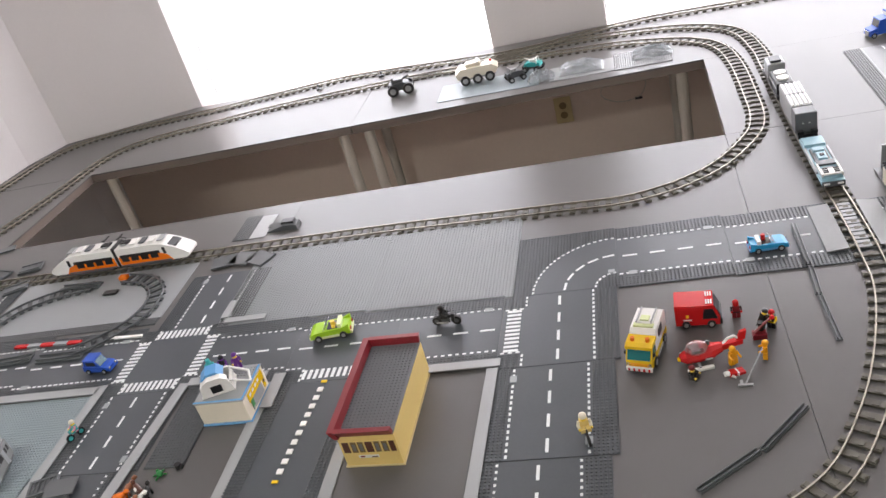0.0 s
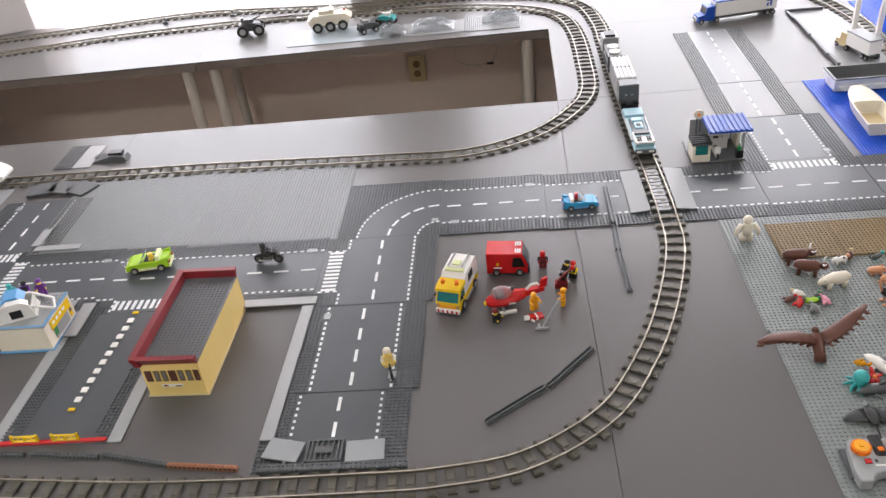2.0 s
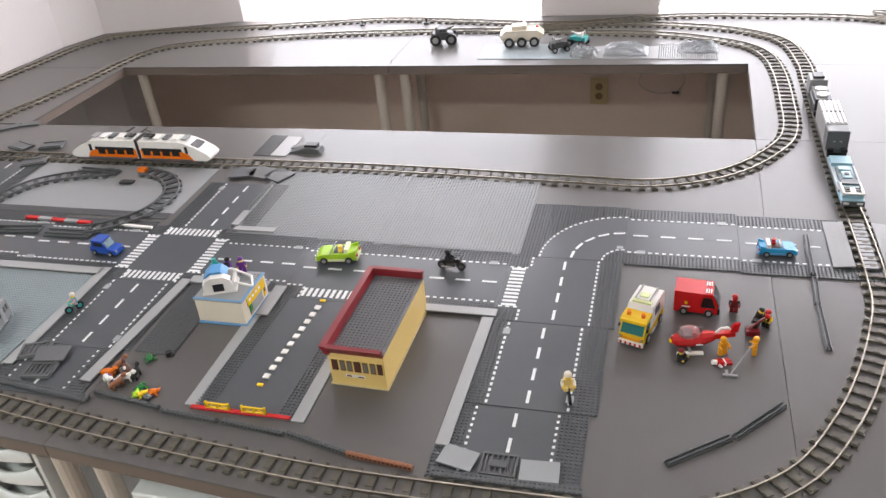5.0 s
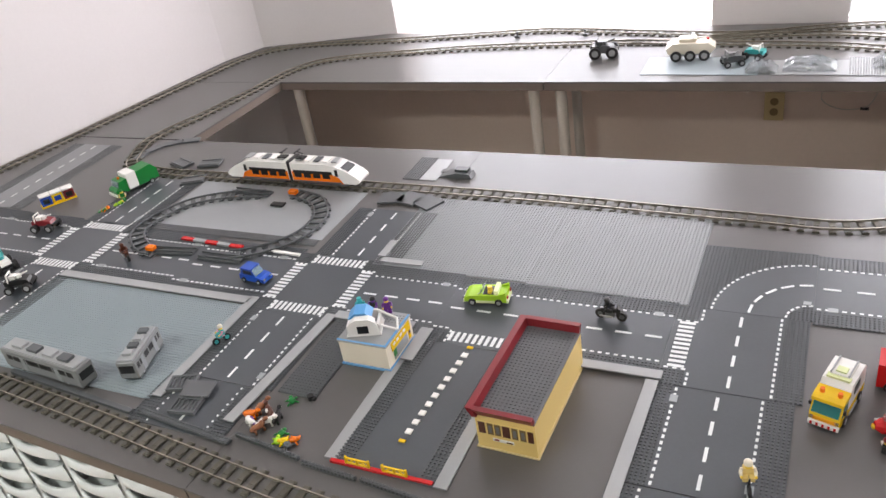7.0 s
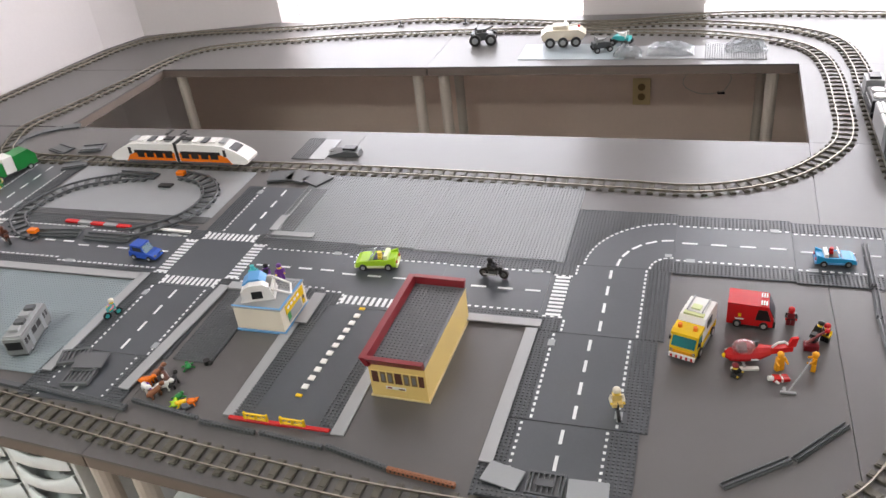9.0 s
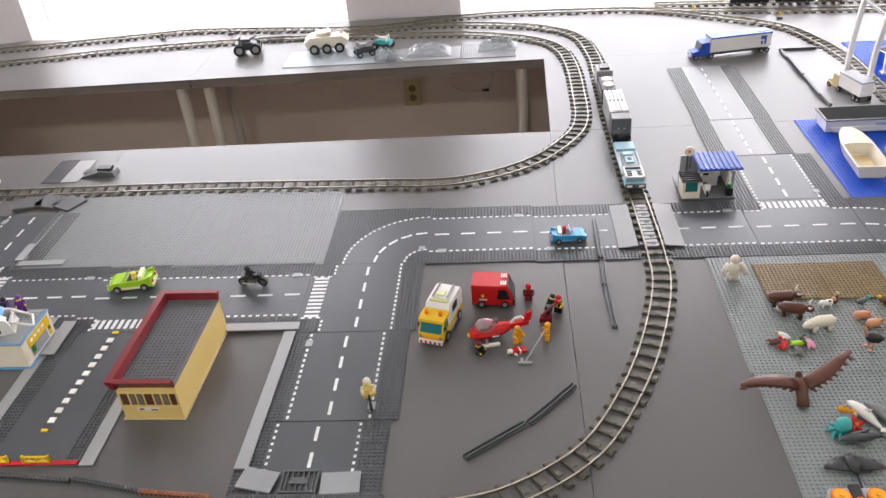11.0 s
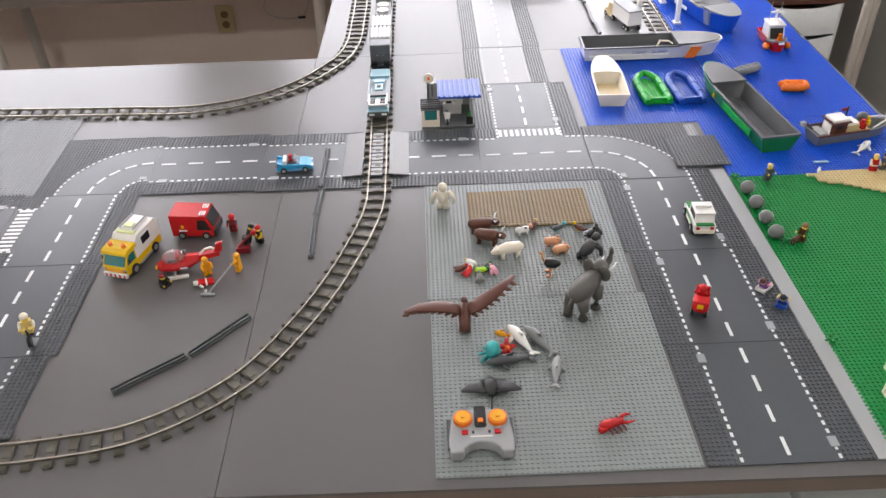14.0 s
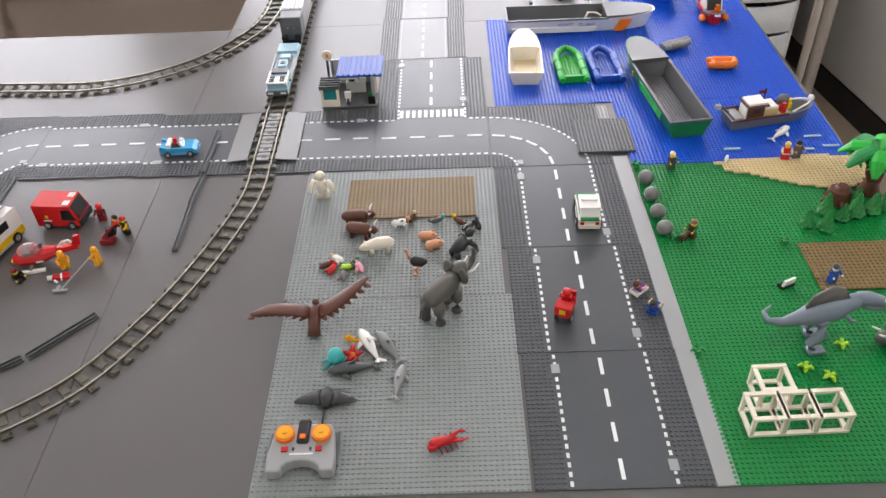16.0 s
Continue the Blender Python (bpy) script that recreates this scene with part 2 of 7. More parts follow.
def studs(parent, centres, z, mat, pitch=0.008, sides=8):
    """All round studs of a plate as one piece; centres in the parent's metres."""
    if not len(centres):
        return None
    c = np.array(centres, float)
    n = len(c)
    a = np.arange(sides) * math.tau / sides + math.tau / sides / 2
    ring = np.stack([np.cos(a), np.sin(a)], 1) * pitch * 0.31
    v = np.zeros((n, 2 * sides, 3))
    v[:, :sides, :2] = c[:, None, :] + ring
    v[:, sides:, :2] = c[:, None, :] + ring
    v[:, :sides, 2] = z
    v[:, sides:, 2] = z + 0.0017
    base = np.arange(n)[:, None] * 2 * sides
    k = np.arange(sides)
    side = np.stack([k, (k + 1) % sides, (k + 1) % sides + sides, k + sides], 1)
    faces = (base[:, :, None] + side[None]).reshape(-1, 4).tolist() + (base + (k + sides)[None]).tolist()
    return mesh_part("studs", v.reshape(-1, 3).tolist(), faces, mat, parent, kind="stuff")


def cells(x0, y0, x1, y1, pitch=0.008, keep=None):
    nx, ny = max(1, round((x1 - x0) / pitch)), max(1, round((y1 - y0) / pitch))
    out = []
    for i in range(nx):
        for j in range(ny):
            x, y = x0 + (i + 0.5) * (x1 - x0) / nx, y0 + (j + 0.5) * (y1 - y0) / ny
            if keep is None or keep(x, y):
                out.append((x, y))
    return out


# ---------------------------------------------------------------- room
def structure(name, rows, mat, label=""):
    ob = part(name, bm_of(rows), mat)
    return tagged(ob, label or name.replace("_", " "), name.split("_")[0], kind="structure")


FLOOR = -720
structure("floor", [("b", -500, -300, FLOOR - 60, 6400, 6200, 60, 0)], "floor", "brown floor of the room")
structure("ceiling", [("b", -500, -300, 1980, 6400, 6200, 60, 0)], "ceiling", "white ceiling")
structure("wall_west", [("q", [(-3430, -3400), (-3600, -3400), (-3600, 2900), (-3100, 2900), (-3106, 2455), (-3193, 2264), (-3307, 1642), (-3403, 1148), (-3425, 900)], FLOOR, 1980)], "wall", "plain white painted wall")
structure("wall_east", [("q", [(2480, -3400), (2700, -3400), (2700, 2900), (1680, 2900), (1711, 2681), (1776, 2211), (1840, 1790)], FLOOR, 1980)], "greywall", "grey wall")
structure("wall_south", [("b", -500, -3350, FLOOR, 6200, 100, 2700, 0)], "wall", "plain white painted wall")
wy = WALL_Y * 1000
structure("wall_north", [("q", [(-3118, 2452), (-2470, 2628), (-2470, 2800), (-3118, 2800)], -20, 1980), ("b", -842, wy + 60, -20, 486, 120, 2000, 0), ("b", 1625, wy + 60, -20, 650, 120, 2000, 0),
                         ("b", -1777, wy + 60, 1450, 1387, 120, 530, 0), ("b", 350, wy + 60, 1450, 1900, 120, 530, 0)], "wall", "white wall with large windows")
structure("wall_north_lower", [("b", -750, wy + 60, FLOOR, 5400, 120, 698, 0)], "lowwall", "beige wall below the windows")
structure("baseboard", [("q", [(2470, -3390), (2479, -3390), (1839, 1790), (1775, 2211), (1710, 2681), (1700, 2681), (1765, 2211), (1829, 1790)], FLOOR, FLOOR + 100), ("b", -700, wy - 6, FLOOR, 4700, 10, 90, 1)], "black", "black skirting board")
for i, (wx0, wx1) in enumerate(WINDOWS):
    w = thing("window_%d" % (i + 1), pose((wx0 + wx1) / 2, WALL_Y + 0.02, 0), "bright overexposed window in white frame", "window", kind="structure")
    half = (wx1 - wx0) * 500
    pieces(w, ("window_frame", "white", [("b", -half + 5, 95, 0, 10, 40, 1450), ("b", half - 5, 95, 0, 10, 40, 1450), ("b", 0, 95, 1420, 2 * half - 20, 40, 30)]),
           ("window_sill", "white", [("b", 0, -12, -22, 2 * half, 60, 16)]))
    pane = part("pane", bm_of([("b", 0, 60, -20, 2 * half, 6, 1470, 0)]), "clear", w)
    pane.visible_shadow = False
# housings above the added ceiling lamps, out of view as well
for x, y, _ in ADDED_LAMPS:
    lum = thing("ceiling_fill_housing", pose(x, y, 1.90), "long white housing added for an unseen ceiling lamp", "ceiling light", "ceiling luminaires")
    pieces(lum, ("housing", "white", [("b", 0, 0, 10, 1260, 340, 70, 4)]))

trim = thing("wall_trim", pose(1.487, 1.868, FLOOR * MM), "pale vertical pole beside the grey wall", "pole", kind="structure")
pieces(trim, ("pole", "leg", [("c", 0, 0, 0, 14, 2690)]))
cab = thing("wall_cabinet_door", pose(1.793, 2.05, FLOOR * MM, 0, 0, 8.7), "tall grey cabinet door with a metal handle", "door", kind="structure")
pieces(cab, ("panel", "greywall", [("b", 0, 0, 110, 12, 860, 2100, 2)]), ("handle", "chrome", [("b", -22, 260, 860, 8, 12, 130), ("b", -12, 260, 865, 16, 10, 8), ("b", -12, 260, 977, 16, 10, 8)]))
outlet = thing("wall_outlet", pose(-0.846, WALL_Y - 0.001, -0.335), "yellowed wall socket plate on the beige wall", "outlet")
pieces(outlet, ("plate", "tan", [("b", 0, -4, -60, 75, 8, 120, 2)]), ("socket", "darktan", [("c", 0, -9, 22, 16, 3, "y"), ("c", 0, -9, -22, 16, 3, "y")]))
ring = [(95 * math.cos(a) + 4 * math.sin(5 * a), -10 + 3 * math.sin(3 * a), 62 * math.sin(a), 2.2) for a in [k * 0.3 + 1.9 for k in range(21)]]
cable = thing("hanging_cable", pose(-0.575, WALL_Y, -0.285), "thin looped cable with black plugs on the wall", "cable")
pieces(cable, ("cord", "leg", [("t", ring)]), ("plug", "black", [("b", 60, -10, -60, 30, 10, 9)]), ("clip", "black", [("b", -70, -10, 42, 24, 10, 8)]))

# ---------------------------------------------------------------- tables
TABLES = [
    ([(-312, -14), (1128, -30), (1120, 765.5), (-312, 765.5)], [(-270, 60), (1060, 60), (-270, 700), (1060, 700)]),
    ([(-312, 766.5), (1120, 766.5), (1110, 1462), (-299, 1462)], [(-270, 830), (1050, 830), (-270, 1400), (1050, 1400)]),
    ([(-298, 1463), (1110, 1463), (1100, 2047.5), (-285, 2074.5)], [(-262, 1500), (1040, 1500), (1040, 1990)]),
    ([(-313, -14), (-313, 766), (-300.5, 1461), (-1608, 1460), (-1608, 48), (-1000, 4)], [(-1560, 110), (-360, 60), (-1560, 1400), (-360, 1400)]),
    ([(-1609, 48), (-1609, 1460), (-3452, 1460), (-3452, 110), (-2400, 95)], [(-1660, 115), (-3400, 170), (-1660, 1400), (-2500, 1400)]),
    ([(-2800, 1463), (-2800, 2057), (-3452, 2057), (-3452, 1463)], [(-2840, 1520), (-3400, 1520)]),
    ([(-3452, 2060), (-1610, 2060), (-1610, 2696), (-3452, 2696)], [(-2750, 2100), (-1668, 2110), (-1668, 2640), (-3400, 2640)]),
    ([(-1609, 2060), (-285, 2075), (1100, 2048), (1700, 2036), (1700, 2696), (-1609, 2696)], [(-1560, 2110), (-360, 2120), (-360, 2640), (1640, 2100), (1640, 2640)]),
]
for outline, feet in TABLES:
    outline = [tuple(1000 * v for v in settle(x / 1000, y / 1000)) for x, y in outline]
    feet = [tuple(1000 * v for v in settle(x / 1000, y / 1000)) for x, y in feet]
    table = thing("table", pose(0, 0, 0), "grey laminate table top on round cream legs", "table", "joined layout tables")
    cx, cy = sum(p[0] for p in outline) / len(outline), sum(p[1] for p in outline) / len(outline)
    pieces(table, ("tabletop", "laminate", [("q", outline, -6, 0)]), ("edge_band", "edge", [("q", [(cx + (x - cx) * 0.9985, cy + (y - cy) * 0.9985) for x, y in outline], -34, -6.1)]))
    for x, y in feet:
        pieces(table, ("leg", "leg", [("c", x, y, FLOOR, 21, -FLOOR - 34)]))


# ---------------------------------------------------------------- road plates
def road_plate(x0, y0, x1, y1, kind, turn=0, surface="road", strip="dark", label="", top=0.0032):
    sx, sy = x1 - x0, y1 - y0
    labels = {"straight": "dark grey straight road baseplate with dashed white lines", "curve": "dark grey curved road baseplate with dashed white lines",
              "tee": "dark grey junction road baseplate with a zebra crossing", "cross": "dark grey crossroads baseplate with four zebra crossings",
              "old": "worn grey road baseplate with thin white edge lines"}
    ob = thing("road_plate", pose((x0 + x1) / 2, (y0 + y1) / 2, 0), label or labels[kind], "road plate", "road baseplates", "")
    long = (sy if turn % 2 == 0 else sx) / 0.256

    def at(u, v):
        for _ in range(turn % 4):
            u, v = 32 - v, u
        return (u / 32 - 0.5) * sx, (v / 32 - 0.5) * sy

    part("slab", bm_of([("b", 0, 0, 0.3, sx * 1000 - 0.8, sy * 1000 - 0.8, 1.9, 0.4)]), surface, ob)
    if kind == "straight" or kind == "old":
        wide = 6 if kind == "straight" else 7
        grated = kind == "straight" and long > 0.8
        keep = lambda u, v: (u < wide or u > 32 - wide) and not (grated and ((5 < u < 6 and abs(v - 27.5) < 1.7) or (26 < u < 27 and abs(v - 4.5) < 1.7)))
    elif kind == "curve":
        keep = lambda u, v: math.hypot(u, v) < 6.2 or math.hypot(u, v) > 26.3
    elif kind == "tee":
        keep = lambda u, v: v < 6 or (v > 26 and (u < 6 or u > 26))
    else:
        keep = lambda u, v: (u < 6 or u > 26) and (v < 6 or v > 26)
    nv = max(4, round(32 * long)) if kind in ("straight", "old") else 32
    studs(ob, [at(i + 0.5, (j + 0.5) * 32 / nv) for i in range(32) for j in range(nv) if keep(i + 0.5, (j + 0.5) * 32 / nv)], 0.0022, strip)
    z = 0.00275
    quads = {"edge_marking": [], "centre_marking": [], "crosswalk": [], "drain_grate": []}

    def quad(where, pts):
        quads[where].append([at(u, v) for u, v in pts])

    def bar(where, u, v, wu, wv):
        quad(where, [(u - wu / 2, v - wv / 2), (u + wu / 2, v - wv / 2), (u + wu / 2, v + wv / 2), (u - wu / 2, v + wv / 2)])

    def dots(u0, v0, u1, v1, step=1.95):
        n = max(1, round(math.hypot(u1 - u0, v1 - v0) / step))
        for i in range(n):
            f = (i + 0.5) / n
            along = abs(u1 - u0) > abs(v1 - v0)
            bar("edge_marking", u0 + (u1 - u0) * f, v0 + (v1 - v0) * f, 1.05 if along else 0.6, 0.6 if along else 1.05)

    def zebra(u, v, across):
        for k in range(11):
            d = -8.8 + k * 1.76
            bar("crosswalk", u + (d if across else 0), v + (0 if across else d), 0.95 if across else 4.0, 4.0 if across else 0.95)

    k = 32 / (32 * long) if kind == "straight" else 1
    if kind == "straight":
        for u in (6.7, 25.4):
            dots(u, 0.2, u, 31.8, 1.95 * k)
        n = max(1, round(4 * long))
        for i in range(n):
            bar("centre_marking", 16, (i + 0.5) * 32 / n, 0.75, 4.2 * k)
        if long > 0.8:
            bar("drain_grate", 6.7, 27.5, 1.7, 2.4)
            bar("drain_grate", 25.4, 4.5, 1.7, 2.4)
    elif kind == "old":
        for u in (7.6, 24.4):
            bar("edge_marking", u, 16, 0.35, 31.6)
        n = max(1, round(5 * long))
        for i in range(n):
            bar("centre_marking", 16, (i + 0.5) * 32 / n, 0.7, 3.2 / long)
    elif kind == "curve":
        for r, n, w, l, where in ((6.7, 6, 0.6, 1.05, "edge_marking"), (25.7, 21, 0.6, 1.05, "edge_marking"), (16, 5, 0.75, 3.6, "centre_marking")):
            for i in range(n):
                a = (i + 0.5) / n * math.pi / 2
                cs, sn = math.cos(a), math.sin(a)
                quad(where, [(r * cs + dr * cs - dl * sn, r * sn + dr * sn + dl * cs) for dr, dl in ((-w / 2, -l / 2), (w / 2, -l / 2), (w / 2, l / 2), (-w / 2, l / 2))])
        bar("drain_grate", 7.5, 1.8, 1.5, 2.0)
    elif kind == "tee":
        dots(0.2, 6.6, 31.8, 6.6)
        dots(0.2, 25.4, 5.6, 25.4)
        dots(26.4, 25.4, 31.8, 25.4)
        dots(6.3, 25.6, 6.3, 31.8)
        dots(25.7, 25.6, 25.7, 31.8)
        zebra(16, 28.6, True)
        for i in range(4):
            bar("centre_marking", i * 8 + 4, 16, 4.2, 0.75)
    else:
        for c, s in ((16, 3.2), (16, 28.8)):
            zebra(c, s, True)
            zebra(s, c, False)
        for a, b in ((0.2, 5.8), (26.2, 31.8)):
            for c in (6.4, 25.6):
                dots(a, c, b, c)
                dots(c, a, c, b)
    for where, qs in quads.items():
        mat = "edgemark" if where == "drain_grate" or (kind == "old" and where == "edge_marking") else "mark"
        lots = [qs] if where == "edge_marking" else [[q] for q in qs]
        for lot in lots:
            if not lot:
                continue
            n = len(lot) * 4
            lift = 0.0012 if where == "drain_grate" else 0.0
            verts = [(x, y, z + lift) for q in lot for x, y in q] + [(x, y, 0.0021) for q in lot for x, y in q]
            faces = []
            for i in range(len(lot)):
                b = 4 * i
                faces.append((b, b + 1, b + 2, b + 3))
                for k2 in range(4):
                    faces.append((b + k2, n + b + k2, n + b + (k2 + 1) % 4, b + (k2 + 1) % 4))
            mesh_part(where, verts, faces, mat, ob, kind="stuff" if where == "edge_marking" else "")
    return ob


for args in (
    (0.394, 0.000, 0.640, 0.250, "straight"), (0.389, 0.250, 0.636, 0.508, "straight"), (0.381, 0.508, 0.629, 0.765, "straight"),
    (0.377, 0.766, 0.628, 1.008, "curve", 0), (0.126, 0.768, 0.376, 1.012, "tee", 0), (-0.122, 0.770, 0.126, 1.016, "straight", 1),
    (-0.372, 0.772, -0.122, 1.021, "straight", 1), (-0.622, 0.774, -0.372, 1.026, "straight", 1), (-0.862, 0.780, -0.622, 1.029, "curve", 1),
    (-0.878, 0.532, -0.624, 0.780, "tee", 1), (-0.890, 0.280, -0.634, 0.532, "straight"), (-0.902, 0.098, -0.646, 0.280, "straight"),
    (-1.122, 0.538, -0.878, 0.790, "straight", 1), (-1.376, 0.545, -1.122, 0.790, "tee", 2), (-1.604, 0.553, -1.376, 0.798, "straight", 1),
    (-1.850, 0.562, -1.604, 0.812, "cross"), (-2.155, 0.575, -1.850, 0.830, "straight", 1), (-2.460, 0.590, -2.155, 0.845, "straight", 1),
    (-2.712, 0.605, -2.460, 0.858, "cross"), (-2.960, 0.612, -2.712, 0.870, "straight", 1), (-3.210, 0.620, -2.960, 0.880, "straight", 1),
    (-1.822, 0.812, -1.574, 1.062, "straight"), (-1.856, 0.315, -1.610, 0.562, "straight"), (-1.868, 0.165, -1.622, 0.315, "straight"),
    (-2.706, 0.858, -2.475, 1.150, "straight"), (-2.706, 0.350, -2.460, 0.605, "straight"),
    (0.122, 1.012, 0.376, 1.252, "straight"), (0.116, 1.254, 0.338, 1.486, "old", 0, "oldroad", "darkgrey"), (0.119, 1.488, 0.341, 1.920, "old", 0, "oldroad", "darkgrey"),
    (-3.292, 0.900, -3.050, 1.380, "old", 0, "oldroad", "darkgrey"),
):
    road_plate(*args)


# ---------------------------------------------------------------- studded plates
def plate(x0, y0, x1, y1, mat, label, z=0.0, thick=2.0, sides=8, name="baseplate", group="baseplates", pitch=0.008, keep=None):
    ob = thing(name, pose((x0 + x1) / 2, (y0 + y1) / 2, z), label, "baseplate", group)
    hx, hy = (x1 - x0) / 2, (y1 - y0) / 2
    part("slab", bm_of([("b", 0, 0, 0.2, hx * 2000 - 0.6, hy * 2000 - 0.6, thick, 0.4)]), mat, ob)
    studs(ob, cells(-hx, -hy, hx, hy, pitch, keep), (thick + 0.2) * MM, mat, pitch, sides)
    return ob


def tile(x0, y0, x1, y1, mat, label, z=0.0, thick=3.2, name="tile_strip", tilt=0.0, turn=0.0):
    ob = thing(name, pose((x0 + x1) / 2, (y0 + y1) / 2, z, 0, tilt, turn), label, "tile", "smooth tiles")
    part("tile", bm_of([("b", 0, 0, 0.2, (x1 - x0) * 1000, (y1 - y0) * 1000, thick, 0.5)]), mat, ob)
    return ob


plate(0.002, 0.0, 0.390, 0.388, "zoo", "light grey studded baseplate under toy animals")
plate(-0.003, 0.388, 0.379, 0.766, "zoo", "light grey studded baseplate under toy animals")
plate(-1.228, 0.783, -0.862, 1.142, "plate", "empty light grey studded baseplate")
plate(-1.640, 0.796, -1.229, 1.146, "plate", "empty light grey studded baseplate")
plate(-2.500, 0.225, -1.862, 0.570, "paleblue", "pale blue-grey studded baseplate under trams", sides=6)
plate(0.664, 0.0, 1.122, 0.384, "grass", "green studded grass baseplate")
plate(0.664, 0.384, 1.122, 0.757, "grass", "green studded grass baseplate")
plate(0.664, 0.759, 1.112, 1.010, "sea", "blue studded baseplate as sea", sides=6)
plate(0.396, 1.010, 0.752, 1.462, "sea", "blue studded baseplate as sea", sides=6)
plate(0.754, 1.012, 1.106, 1.462, "sea", "blue studded baseplate as sea", sides=6)
plate(0.745, 1.464, 1.100, 2.085, "sea", "blue studded baseplate as harbour water", sides=6)
plate(0.086, 0.602, 0.2115, 0.730, "darktan", "dark tan studded plate lying on the baseplate", z=0.0040, thick=3.2, name="studded_plate", group="studded plates")
plate(0.2122, 0.601, 0.338, 0.730, "darktan", "dark tan studded plate lying on the baseplate", z=0.0040, thick=3.2, name="studded_plate", group="studded plates")
plate(0.911, 0.369, 1.090, 0.490, "darktan", "brown studded plate lying on the green baseplate", z=0.0040, thick=3.2, name="studded_plate", group="studded plates")
plate(0.560, 0.802, 0.681, 0.932, "dark", "dark grey studded plate at the water's edge", z=0.0040, thick=3.2, name="studded_plate", group="studded plates")
plate(0.622, 0.934, 0.646, 0.990, "light", "light grey studded plate at the water's edge", z=0.0022, thick=3.2, name="studded_plate", group="studded plates")
plate(-1.598, 0.318, -1.506, 0.570, "dark", "dark grey studded plate behind the kiosk", thick=3.2, name="studded_plate", group="studded plates")
tile(0.6345, 0.0, 0.6655, 0.790, "light", "long light grey kerb tile strip between road and grass", turn=0.9)
tile(-0.897, 0.165, -0.873, 0.532, "light", "light grey kerb tile strip beside the road", z=0.0040, turn=-1.2)
tile(-1.120, 0.536, -0.868, 0.560, "light", "light grey kerb tile strip along the building plot", z=0.0040)
tile(-1.403, 0.186, -1.378, 0.560, "light", "light grey kerb tile strip beside the car park")
tile(-1.178, 0.178, -1.152, 0.500, "light", "light grey kerb tile strip beside the car park")
tile(-1.643, 0.212, -1.617, 0.578, "light", "light grey kerb tile strip beside the road", z=0.0040, turn=-4.2)
tile(-1.612, 0.568, -1.412, 0.594, "light", "light grey kerb tile strip along the kiosk plot", z=0.0040)
tile(-1.862, 0.235, -1.838, 0.600, "light", "light grey kerb tile strip beside the road", z=0.0040)
tile(-2.500, 0.572, -1.862, 0.598, "light", "light grey kerb tile strip along the tram plot", z=0.0040)
tile(-1.620, 0.806, -1.505, 0.826, "light", "light grey corner tile on the baseplate", z=0.0040)
tile(-1.640, 0.830, -1.618, 0.905, "light", "light grey corner tile on the baseplate", z=0.0040)
tile(-1.390, 0.470, -1.362, 0.580, "light", "light grey smooth tile beside the kiosk", z=0.0045)
# car park
park = thing("parking_plate", pose(-1.276, 0.362, 0, 0, 0, -1.6), "dark grey car park plate with white square markers", "road plate")
part("slab", bm_of([("b", 0, 0, 0.3, 206, 366, 1.9, 0.4)]), "road", park)
studs(park, cells(-0.103, -0.183, -0.066, 0.183) + cells(0.070, -0.183, 0.103, 0.183), 0.0022, "dark")
for i in range(12):
    f = i / 11
    part("marker_tile", bm_of([("b", 1 + f * 13, -100 + f * 282 - 1.5, 2.3, 13, 13 if 0 < i < 11 else 7, 3, 0.4)]), "yellow" if i in (0, 11) else "white", park)
barrier = thing("barrier", pose(-1.280, 0.184, 0.0), "red base bar with two yellow fences at the car park end", "barrier")
pieces(barrier, ("base_bar", "red", [("b", 0, 0, 0.2, 206, 8, 6)]))
for cx in (-45, 30):
    pieces(barrier, ("fence", "yellow", [("b", cx, 0, 6.2, 50, 4, 3), ("b", cx, 0, 17, 50, 4, 3), ("b", cx - 23, 0, 6.2, 4, 5, 16), ("b", cx + 23, 0, 6.2, 4, 5, 16), ("b", cx, 0, 9, 5, 4, 9)]
                     + [("t", [(cx - 20, 0, 9, 1.2), (cx - 4, 0, 17, 1.2)]), ("t", [(cx + 20, 0, 9, 1.2), (cx + 4, 0, 17, 1.2)])]))


# ---------------------------------------------------------------- railway
def spline(points, step=0.004):
    pts = [Vector((*settle(x, y), 0)) for x, y in points]
    pts = [pts[0] * 2 - pts[1]] + pts + [pts[-1] * 2 - pts[-2]]
    out = []
    for a, b, c, d in zip(pts, pts[1:], pts[2:], pts[3:]):
        n = max(2, int((c - b).length / step))
        for i in range(n):
            t = i / n
            out.append(0.5 * ((2 * b) + (c - a) * t + (2 * a - 5 * b + 4 * c - d) * t * t + (3 * b - a - 3 * c + d) * t ** 3))
    out.append(pts[-2])
    return out


SLEEPER = bm_of([("b", 0, 0, 0.2, 15, 64, 4.6, 0.5), ("b", 0, 0, 4.8, 12, 12, 1.4, 0.3), ("b", 0, 26, 4.8, 10, 8, 1.6, 0.3), ("b", 0, -26, 4.8, 10, 8, 1.6, 0.3)])
SLEEPER_MESH = bpy.data.meshes.new("sleeper")
SLEEPER.to_mesh(SLEEPER_MESH)
SLEEPER.free()
SLEEPER_MESH.materials.append(M["sleeper"])


